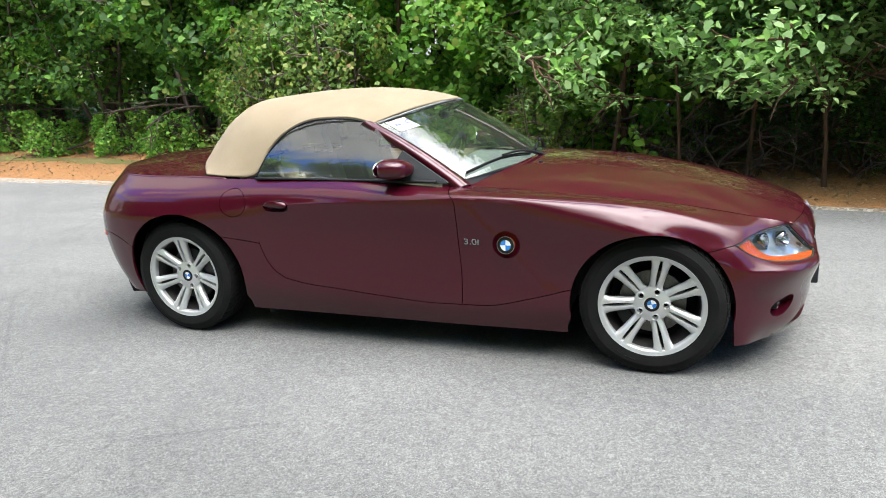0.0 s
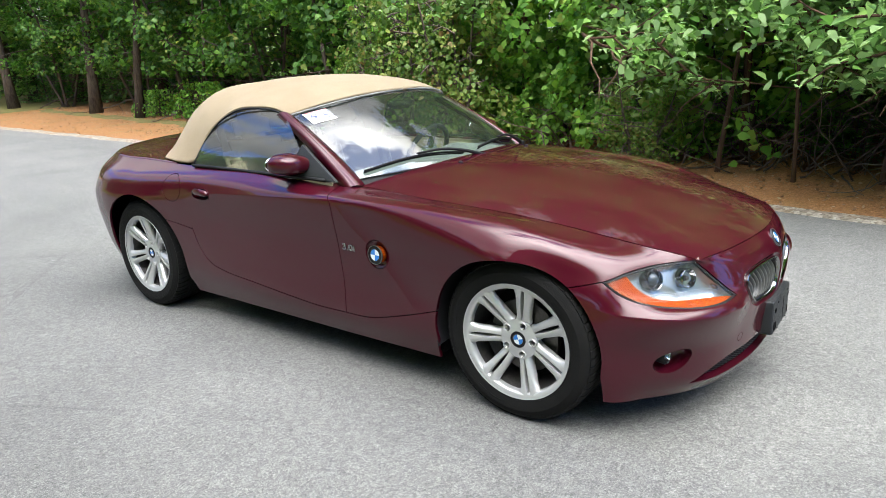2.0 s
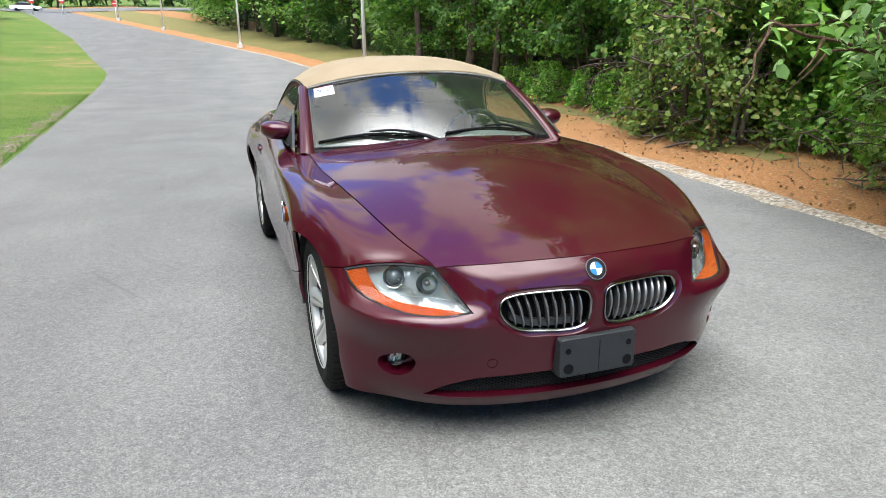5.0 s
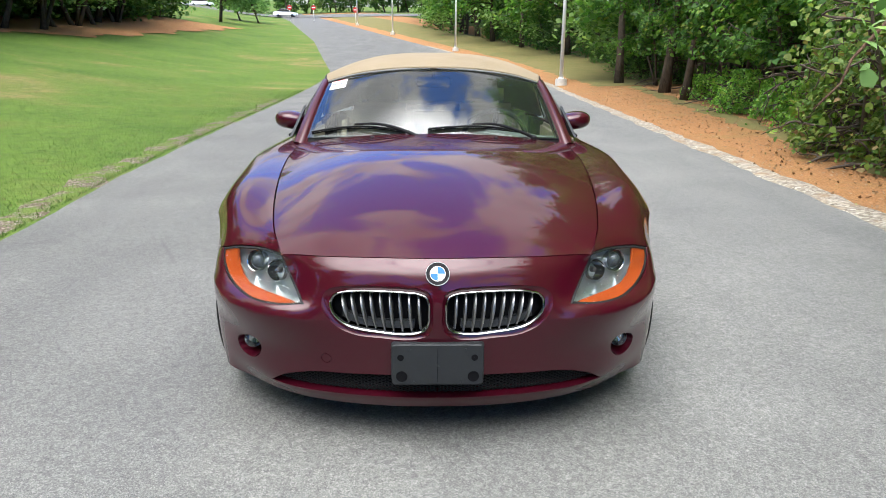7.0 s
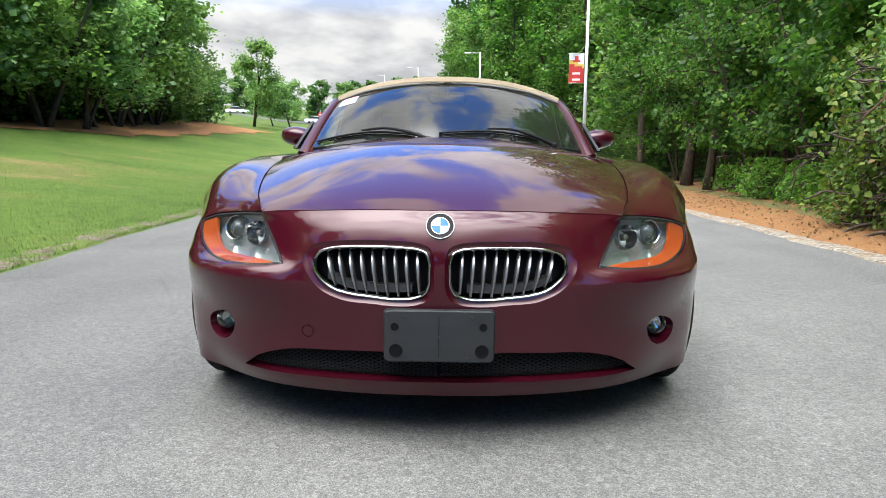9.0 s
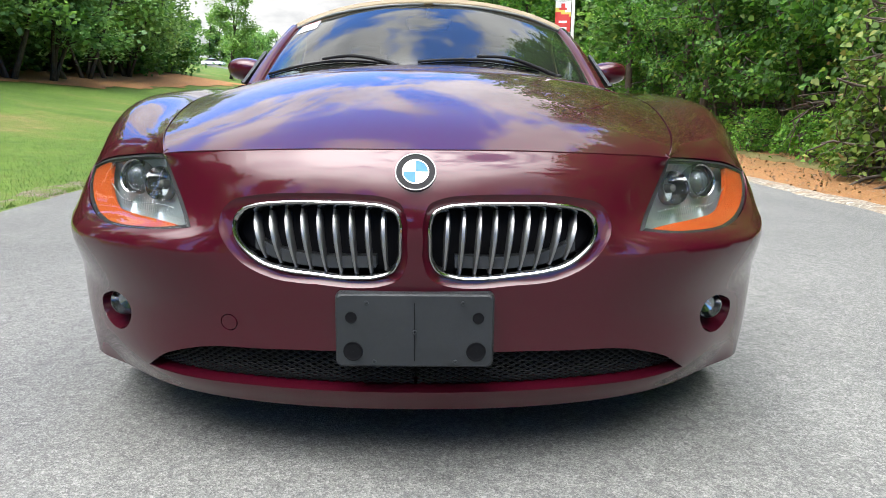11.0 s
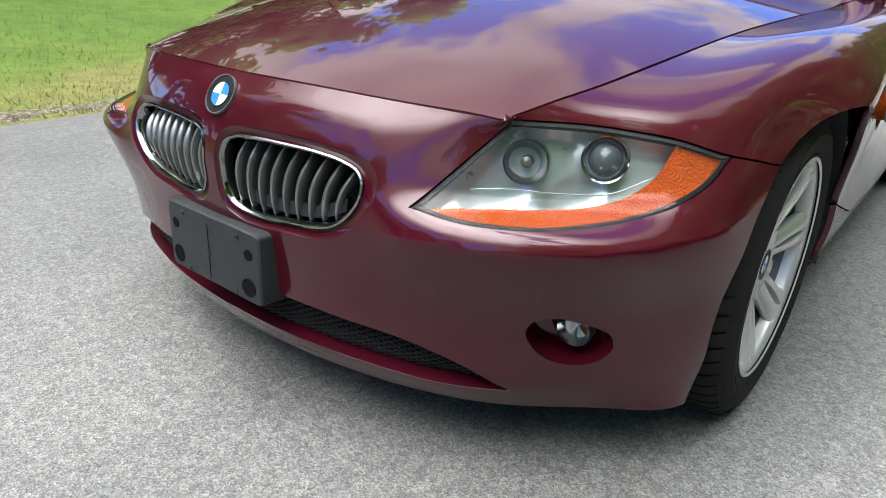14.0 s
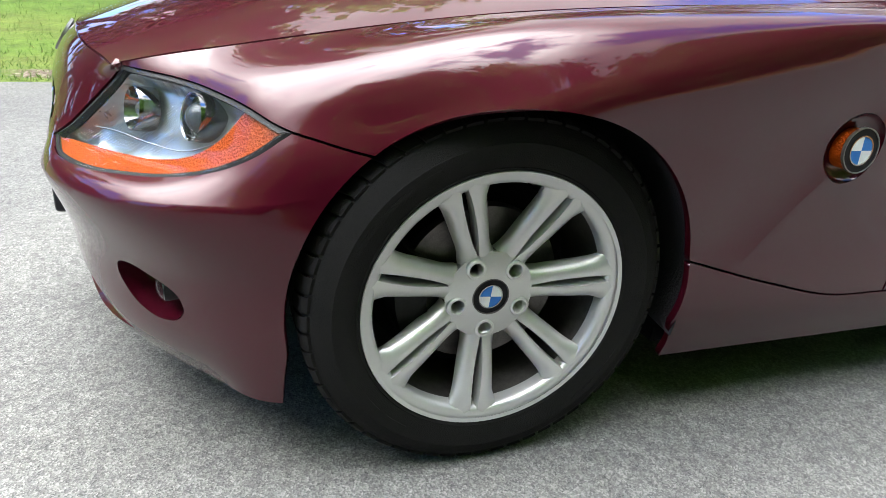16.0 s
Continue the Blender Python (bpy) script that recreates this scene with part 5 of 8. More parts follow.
def panel_mesh(name, vs, fs, place, normal, mat, depth=0.014, both=False, mirror=False, extra=None):
    """A sheet on the surface with its edge turned inwards, and true surface normals."""
    P, N = place(vs), normal(vs)
    f0 = fs[0]
    if np.dot(np.cross(P[f0[1]] - P[f0[0]], P[f0[2]] - P[f0[0]]), N[f0[0]]) < 0:
        fs = fs[:, ::-1]
    verts, norms, faces = [*P], [*N], [tuple(int(i) for i in f) for f in fs]
    if depth:
        top, low = {}, {}
        edges = open_edges(fs)
        for a, b in edges:
            t = unit(P[b] - P[a])
            for i in (a, b):
                if i not in top:
                    out = unit(np.cross(t, N[i]))
                    top[i] = len(verts)
                    verts.append(P[i]); norms.append(unit(out + N[i] * 0.35))
                    low[i] = len(verts)
                    verts.append(P[i] - N[i] * depth); norms.append(out)
            faces.append((top[a], low[a], low[b], top[b]))
    verts, norms = np.array(verts), np.array(norms)
    if mirror or both:
        mv, mn = verts * FLIP, norms * FLIP
        mf = [tuple(reversed(f)) for f in faces]
        if both:
            o = len(verts)
            verts, norms = np.concatenate([verts, mv]), np.concatenate([norms, mn])
            faces = faces + [tuple(o + i for i in f) for f in mf]
        else:
            verts, norms, faces = mv, mn, mf
    if extra:
        o = len(verts)
        P2, N2, f2 = place(extra[0]), normal(extra[0]), extra[1]
        if np.dot(np.cross(P2[f2[0][1]] - P2[f2[0][0]], P2[f2[0][2]] - P2[f2[0][0]]), N2[f2[0][0]]) < 0:
            f2 = f2[:, ::-1]
        verts, norms = np.concatenate([verts, P2]), np.concatenate([norms, N2])
        faces = faces + [tuple(o + int(i) for i in f) for f in f2]
    me = mesh_from(name, verts, faces, mat, True)
    me.normals_split_custom_set_from_vertices([tuple(map(float, n)) for n in norms])
    return me


def skin_place(vs):
    return skin(vs[:, 0], vs[:, 1])


def skin_norm(vs):
    return skin_normal(vs[:, 0], vs[:, 1])


def panel(name, outline, holes=(), gap=0.0022, mat=None, step=0.022, depth=0.014, both=False, label="", lift=0.0, parent=None, folds=()):
    vs, fs = fill(shrink(outline, gap), [shrink(h, -0.0005) for h in holes], step, folds)
    place = skin_place if not lift else (lambda q: skin_place(q) + skin_norm(q) * lift)
    if both:
        return part(name, panel_mesh(name, vs, fs, place, skin_norm, mat or M_PAINT, depth, both=True), None, parent or car, label)
    a = part(name, panel_mesh(name, vs, fs, place, skin_norm, mat or M_PAINT, depth), None, parent or car, label)
    b = part(name, panel_mesh(name, vs, fs, place, skin_norm, mat or M_PAINT, depth, mirror=True), None, parent or car, label)
    return a, b


# ---- outlines of the panels ----
FRONT_HUB, REAR_HUB, HUB_Z = 1.2475, -1.2475, 0.312
ARC = [radians(a) for a in range(-10, 191, 10)]
arch_f = [(FRONT_HUB - 0.006 + 0.344 * math.cos(a), HUB_Z + 0.338 * math.sin(a)) for a in ARC]
arch_f_low, arch_f_seam = (1.582, 0.20), (1.468, 0.572)
arch_r = [(REAR_HUB + 0.030 + 0.372 * math.cos(a), HUB_Z + 0.372 * math.sin(a)) for a in ARC]


def arc_between(arc, a0, a1):
    cx, cz = (FRONT_HUB - 0.006, HUB_Z) if arc is arch_f else (REAR_HUB + 0.030, HUB_Z)
    rx, rz = (0.344, 0.338) if arc is arch_f else (0.372, 0.372)
    n = 2 + int(abs(a1 - a0) / 4)
    return [(cx + rx * math.cos(radians(a)), cz + rz * math.sin(radians(a))) for a in np.linspace(a0, a1, n)]


SEAM_A = 50.0                                     # where the bumper meets the wing on the arch
seam_p = arc_between(arch_f, SEAM_A, SEAM_A)[0]
lamp_top = [(.775, .594), (.71, .615), (.648, .624), (.58, .631), (.516, .6355)]
lamp_in = [(.516, .6355), (.474, .574), (.4265, .504)]
lamp_low = [(.4265, .504), (.49, .498), (.56, .497), (.645, .501), (.70, .511), (.743, .532), (.766, .559), (.775, .594)]
UV_lamp_top, UV_lamp_in, UV_lamp_low = front_line(lamp_top), front_line(lamp_in), front_line(lamp_low)
lamp_out_uv, lamp_cor_uv, lamp_inn_uv = UV_lamp_top[0], UV_lamp_top[-1], UV_lamp_in[-1]
UV_seam = np.linspace(on_skin([(seam_p[0], .82, seam_p[1])], SIDE)[0], lamp_out_uv, 14)
UV_arch_bump = side_line(arc_between(arch_f, SEAM_A, -8) + [(1.586, .20), (1.588, .152)])
uv_bump_low = UV_arch_bump[-1]
UV_bump_low = row_line(0.15, uv_bump_low[0], U_END)
UV_nose_mid = np.stack([np.full(60, U_END), np.linspace(0.15, 0.93, 60)], 1)
UV_hood_front = np.stack([np.linspace(U_END, lamp_cor_uv[0], 50), np.linspace(0.93, 0.93, 50)], 1)

grille = [(.024, .490), (.024, .525), (.034, .547), (.055, .556), (.10, .561), (.175, .562), (.25, .560), (.298, .554), (.328, .543), (.341, .526), (.343, .508), (.336, .485), (.316, .460), (.287, .439), (.25, .428), (.187, .420), (.12, .414), (.071, .4175), (.040, .430), (.026, .455)]
surround = [(.014, .490), (.015, .530), (.026, .557), (.052, .568), (.10, .573), (.175, .574), (.25, .572), (.305, .566), (.345, .555), (.362, .537), (.368, .510), (.352, .473), (.322, .441), (.273, .417), (.174, .405), (.11, .4005), (.062, .405), (.029, .419), (.015, .450)]
fog = [(.594, .316), (.604, .338), (.630, .348), (.663, .338), (.697, .313), (.700, .288), (.682, .263), (.652, .255), (.620, .267), (.601, .290)]
intake_top = [(.566, .192), (.515, .230), (.442, .256), (.273, .268), (.10, .270), (-.10, .270)]
UV_grille, UV_surround, UV_fog = front_ring(grille), front_ring(surround), front_ring(fog)
UV_in_top = front_line([p for p in intake_top if p[0] >= 0] + [(0.0, .270)])
UV_in_low = front_line([(.0, .186), (.15, .186), (.30, .186), (.45, .187), (.566, .192)])
UV_in_mid = np.stack([np.full(8, U_END), np.linspace(UV_in_top[-1][1], UV_in_low[0][1], 8)], 1)

door_front = [(.268, .856), (.335, .815), (.368, .785), (.378, .70), (.381, .60), (.389, .40), (.386, .273)]
door_low = [(.386, .273), (.20, .272), (.032, .284), (-.283, .313), (-.466, .330), (-.58, .352)]
door_rear = [(-.58, .352), (-.645, .395), (-.690, .465), (-.716, .55), (-.725, .65), (-.722, .75), (-.705, .82), (-.690, .8615)]
uv_door_top = on_skin([(.268, .775, .856)], SIDE)[0]
wing_low = [(.386, .273), (.53, .279), (.69, .318), (.905, .382)]
rear_seam = [(-.714, .535), (-.80, .548), (-.905, .562)]
UV_door_front, UV_door_low, UV_door_rear = side_line(door_front), side_line(door_low), side_line(door_rear)


def cut_at(line, p):
    """Splits a line at the point nearest to p."""
    k = int(np.argmin(((line - p) ** 2).sum(1)))
    return line[:k + 1], line[k:]


def u_of_x(x, v):
    uu = np.linspace(0, U_END, 3000)
    return float(uu[np.argmin(abs(skin(uu, np.full(3000, v))[:, 0] - x))])


A_FB, A_RF = 168.0, 43.0                          # where the sill meets the arches
p_fb = arc_between(arch_f, A_FB, A_FB)[0]
wing_low[-1] = p_fb
p_rf = arc_between(arch_r, A_RF, A_RF)[0]
rear_seam[-1] = p_rf
UV_wing_low, UV_rear_seam = side_line(wing_low), side_line(rear_seam)
UV_arch_wing = side_line(arc_between(arch_f, SEAM_A, A_FB))
UV_arch_sill_f = side_line(arc_between(arch_f, A_FB, 190) + [(.886, .20), (.884, .157)])
UV_arch_sill_r = side_line(arc_between(arch_r, A_RF, -12) + [(-.838, .20), (-.835, .157)])
UV_arch_quarter = side_line(arc_between(arch_r, A_RF, 152))
A_RB = 152.0
p_rb = arc_between(arch_r, A_RB, A_RB)[0]
UV_arch_rbump = side_line(arc_between(arch_r, A_RB, 188) + [(-1.575, .22)])
uv_rb_low = UV_arch_rbump[-1]
UV_rb_seam = np.concatenate([side_line([p_rb, (-1.63, .535), (-1.70, .560)]), row_line(0.56, u_of_x(-1.745, 0.56), 0.0)])
door_rear_low, door_rear_top = cut_at(UV_door_rear, UV_rear_seam[0])

# ---- panels ----
UV_fold = side_line([(a, b) for a, b in zip(FOLD_X, FOLD_Z)], 0.010)
UV_slant = side_line([(a, b) for a, b in zip(SLANT_X[1:-1], SLANT_Z[1:-1])], 0.010)
UV_brow = on_skin(smooth_line(np.stack([BROW_X, BROW_Y, BROW_Z], 1), 0.008))
wing_top = row_line(0.93, lamp_cor_uv[0], uv_door_top[0])
wing = chain(UV_lamp_top, wing_top, UV_door_front, UV_wing_low, UV_arch_wing[::-1], UV_seam)
badge_ring = side_ring([(.612 + .064 * math.cos(a), .580 + .064 * math.sin(a)) for a in np.linspace(0, 6.283, 25)[:-1]], 0.008)
panel("front_wing", wing, [badge_ring], step=0.020, folds=[UV_fold, UV_slant])
bumper = chain(UV_nose_mid[::-1], UV_bump_low[::-1], UV_arch_bump[::-1], UV_seam, UV_lamp_low[::-1], UV_lamp_in[::-1], UV_hood_front[::-1])


def cut_bumper():
    """The bumper in two layers of outline: above and below the air intake, so that its mouth reaches the middle."""
    tip_k = int(np.argmin(((bumper - UV_in_low[-1]) ** 2).sum(1)))
    ring = np.concatenate([UV_in_top, UV_in_mid[1:-1], UV_in_low])
    keep = [0]
    for i in range(1, len(ring)):
        if np.linalg.norm(ring[i] - ring[keep[-1]]) > 2.5e-3:
            keep.append(i)
    ring = ring[keep]
    lo, hi = UV_in_low[0][1], UV_in_top[-1][1]
    mid_low = UV_nose_mid[UV_nose_mid[:, 1] < lo]
    mid_top = UV_nose_mid[UV_nose_mid[:, 1] > hi]
    rest = chain(UV_bump_low[::-1], UV_arch_bump[::-1], UV_seam, UV_lamp_low[::-1], UV_lamp_in[::-1], UV_hood_front[::-1], mid_top[::-1], UV_in_top[::-1], UV_in_low[::-1], mid_low[::-1])
    return rest


tow_ring = front_ring([(.36 + .0175 * math.cos(a), .320 + .0175 * math.sin(a)) for a in np.linspace(0, 6.283, 13)[:-1]], 0.006)
b_out = cut_bumper()
vs_b, fs_b = fill(np.where(np.abs(b_out[:, :1] - U_END) < 1e-6, b_out, shrink(b_out, 0.0022) if area2(b_out) > 0 else shrink(b_out, 0.0022)[::-1]), [UV_surround, UV_fog, tow_ring], 0.017, [UV_brow])
part("front_bumper", panel_mesh("front_bumper", vs_b, fs_b, skin_place, skin_norm, M_PAINT, 0.012, both=True, extra=fill(tow_ring, (), 0.01)), None, car)
sill = chain(UV_wing_low[::-1], UV_door_low, door_rear_low, UV_rear_seam, UV_arch_sill_r, row_line(0.15, UV_arch_sill_r[-1][0], UV_arch_sill_f[-1][0]), UV_arch_sill_f[::-1])
panel("sill", sill)
door = chain(UV_door_front[::-1], row_line(0.93, uv_door_top[0], UV_door_rear[-1][0]), UV_door_rear[::-1], UV_door_low[::-1])
handle_ring = side_ring([(-.585 + .075 * (abs(math.cos(a)) ** 0.7) * (1 if math.cos(a) > 0 else -1), .735 + .031 * (abs(math.sin(a)) ** 0.8) * (1 if math.sin(a) > 0 else -1)) for a in np.linspace(0, 6.283, 21)[:-1]], 0.007)
car_doors = panel("door", door, [handle_ring], folds=[UV_fold])
flap_ring = side_ring([(-.846 + .080 * math.cos(a), .748 + .072 * math.sin(a)) for a in np.linspace(0, 6.283, 25)[:-1]])
quarter = chain(door_rear_top[::-1], row_line(0.93, UV_door_rear[-1][0], 0.0), np.stack([np.zeros(20), np.linspace(0.93, 0.56, 20)], 1), UV_rb_seam[::-1], UV_arch_quarter[::-1], UV_rear_seam[::-1])
panel("rear_quarter", quarter, [flap_ring])
rbump = chain(UV_rb_seam, np.stack([np.zeros(30), np.linspace(0.56, 0.15, 30)], 1), row_line(0.15, 0.0, uv_rb_low[0]), UV_arch_rbump[::-1])
panel("rear_bumper", rbump)
panel("fuel_flap", shrink(flap_ring, 0.001), gap=0.0022, step=0.018)
vs_t, fs_t = fill(shrink(tow_ring, 0.0023), (), 0.008)
part("tow_cover", panel_mesh("tow_cover", vs_t, fs_t, skin_place, skin_norm, M_PAINT, 0.008, mirror=True), None, car)

# ---- bonnet ----
HX = np.array([.30, .45, .60, .87, 1.17, 1.45, 1.65, 1.80, 1.93])
HC = np.array([.905, .902, .897, .885, .853, .797, .744, .697, .6475])
SX = np.array([.30, .38, .75, 1.0, 1.245, 1.46, 1.61, 1.735, 1.815, 1.93])
SY = np.array([.700, .697, .688, .670, .640, .607, .577, .540, .510, .45])
SZ = np.array([.828, .824, .798, .778, .751, .715, .685, .658, .636, .600])


def bent(xk, yk, x):
    return hermite(yk[:, None], hermite_table(yk[:, None], xk), xk, np.clip(x, xk[0], xk[-1]))[:, 0]


def bonnet_place(q):
    x, y = q[:, 0], q[:, 1]
    zc, zs, ys = bent(HX, HC, x), bent(SX, SZ, x), bent(SX, SY, x)
    r = np.clip(np.abs(y) / ys, 0, 1.2)
    z = zc + (zs - zc) * r ** 2.3
    return np.stack([x, y, z], 1)


def bonnet_norm(q):
    e = 2e-3
    a = bonnet_place(q + (e, 0)) - bonnet_place(q - (e, 0))
    b = bonnet_place(q + (0, e)) - bonnet_place(q - (0, e))
    return unit(np.cross(a, b))


def build_bonnet():
    edge = skin(np.linspace(lamp_cor_uv[0], uv_door_top[0], 120), np.full(120, 0.93))
    edge = edge[edge[:, 0] > 0.40]
    front = skin(np.linspace(U_END, lamp_cor_uv[0], 44), np.full(44, 0.93))
    rear = np.array([(0.60 - 0.20 * (y / 0.69) ** 2, y) for y in np.linspace(edge[-1, 1], 0, 40)])
    half = np.concatenate([front[:, :2], edge[1:, :2], rear[1:]])
    ring = np.concatenate([half, (half * (1, -1))[::-1][1:-1]])
    vs, fs = fill(shrink(ring, 0.0022), (), 0.024)
    part("bonnet", panel_mesh("bonnet", vs, fs, bonnet_place, bonnet_norm, M_PAINT, 0.014), None, car)


build_bonnet()

# ---- rear deck ----
def loft(rows, nu=8, nv=8):
    """A smooth sheet through rows of points; each row from the side to the middle line (y 0)."""
    R = np.asarray(rows, float)
    t = np.concatenate([[0], np.cumsum(np.linalg.norm(np.diff(R[:, R.shape[1] // 2], axis=0), axis=1))])
    m = hermite_table(R, t)
    tt = np.concatenate([np.linspace(t[i], t[i + 1], nu, endpoint=False) for i in range(len(t) - 1)] + [[t[-1]]])
    A = hermite(R, m, t, tt)
    B = np.swapaxes(A, 0, 1)
    B = np.concatenate([B, B[-2:-1] * FLIP])
    s = np.arange(len(B), dtype=float)
    mb = hermite_table(B, s)
    ss = np.concatenate([np.linspace(i, i + 1, nv, endpoint=False) for i in range(len(B) - 2)] + [[len(B) - 2.0]])
    return np.swapaxes(hermite(B, mb, s, ss), 0, 1)


def sheet_mesh(name, G, mat, thick=0.0):
    """Both halves of a lofted sheet."""
    nu, nv = G.shape[:2]
    full = np.concatenate([G, (G * FLIP)[:, ::-1][:, 1:]], axis=1)
    verts = full.reshape(-1, 3)
    faces = grid_faces(nu, full.shape[1])
    me = mesh_from(name, verts, faces, mat, True)
    bm = bmesh.new()
    bm.from_mesh(me)
    bmesh.ops.recalc_face_normals(bm, faces=bm.faces[:])
    c = max(bm.faces, key=lambda f: f.calc_center_median().z)
    if c.normal.z < 0:
        bmesh.ops.reverse_faces(bm, faces=bm.faces[:])
    if thick:
        bmesh.ops.solidify(bm, geom=bm.faces[:], thickness=thick)
    bm.to_mesh(me)
    bm.free()
    me.polygons.foreach_set("use_smooth", [True] * len(me.polygons))
    return me


def build_deck():
    rows = []
    for x, zc in ((-1.97, .905), (-1.89, .922), (-1.72, .934), (-1.52, .940), (-1.24, .940), (-0.95, .935)):
        u = u_of_x(x, 0.93)
        e = skin(u, 0.93)[0]
        if x < -1.95:
            e = np.array((-1.93, .36, .898))
        rows.append([(e[0] * (1 - f) + x * f, e[1] * (1 - f) - 0.002, e[2] + (zc - e[2]) * (1 - (1 - f) ** 2)) for f in (0, .25, .5, .75, 1)])
        rows[-1] = [(a, max(b, 0), c) for a, b, c in rows[-1]]
    part("boot_lid", sheet_mesh("boot_lid", loft(rows), M_PAINT, 0.01), None, car)


build_deck()

# ---- soft top ----
def build_soft_top():
    side = [(.075, .30, 1.195), (-.02, .50, 1.160), (-.125, .612, 1.125), (-.30, .640, 1.156), (-.47, .648, 1.146), (-.60, .664, 1.092), (-.685, .700, 1.010), (-.735, .738, .920), (-.765, .762, .864)]
    # bows from side to side: side point, middle point
    bows = [((-.118, .618, 1.122), (.105, 0, 1.208)), ((-.20, .632, 1.150), (-.02, 0, 1.240)), ((-.34, .640, 1.160), (-.30, 0, 1.278)), ((-.48, .650, 1.148), (-.58, 0, 1.285)),
            ((-.60, .668, 1.095), (-.82, 0, 1.268)), ((-.69, .705, 1.008), (-1.01, 0, 1.240)), ((-.755, .752, .885), (-1.125, 0, 1.165)), ((-.92, .752, .872), (-1.245, 0, 1.055)), ((-1.10, .715, .880), (-1.37, 0, .945))]
    rows = []
    for k, (a, b) in enumerate(bows):
        a, b = np.array(a), np.array(b)
        r = []
        p = (2.5, 2.5, 2.6, 2.9, 3.6, 4.6, 5.2, 5.0, 4.0)[k]
        for f in (0.0, .06, .15, .30, .50, .75, 1.0):
            y = a[1] * (1 - f)
            g = 1 - (1 - f) ** p
            h = 1 - (1 - f) ** (1.8, 1.8, 1.8, 1.9, 2.4, 3.4, 4.0, 3.4, 2.4)[k]
            r.append((a[0] + (b[0] - a[0]) * h, y, a[2] + (b[2] - a[2]) * g))
        rows.append(r)
    top = part("soft_top", sheet_mesh("soft_top", loft(rows, 9, 6), M_CANVAS, 0.012), None, car, "tan canvas soft top, closed")
    # the dark seal along the edge over the windows
    for s in (1, -1):
        pts = smooth_line([(x, y * s, z) for (x, y, z) in [(.100, .02, 1.200), (.075, .22, 1.190), (.0, .45, 1.160), (-.118, .622, 1.115)]], 0.03)
        part("header_seal", tube_mesh("header_seal", [(pts, np.full(len(pts), .005))], M_DASH, 8), None, top)
        pts = smooth_line([(x, y * s, z) for (x, y, z) in [(-.105, .628, 1.108), (-.20, .640, 1.140), (-.33, .648, 1.150), (-.47, .656, 1.138), (-.59, .674, 1.088), (-.675, .708, 1.005), (-.728, .745, .915), (-.748, .768, .862)]], 0.025)
        part("window_seal", tube_mesh("window_seal", [(pts, np.full(len(pts), .0045))], M_BLACK, 8), None, top)


build_soft_top()

# ---- windscreen and side glass ----
def ws_point(a, b):
    """a across from -1 to 1, b up from 0 to 1."""
    lo = np.array((.60 - .235 * abs(a) ** 2.2, .665 * a, .884 - .034 * a * a))
    hi = np.array((.092 - .205 * abs(a) ** 2.2, .606 * a, 1.197 - .078 * a * a))
    p = lo + (hi - lo) * b
    p[2] += 0.018 * b * (1 - b) * 4 * (1 - 0.3 * a * a)
    return p


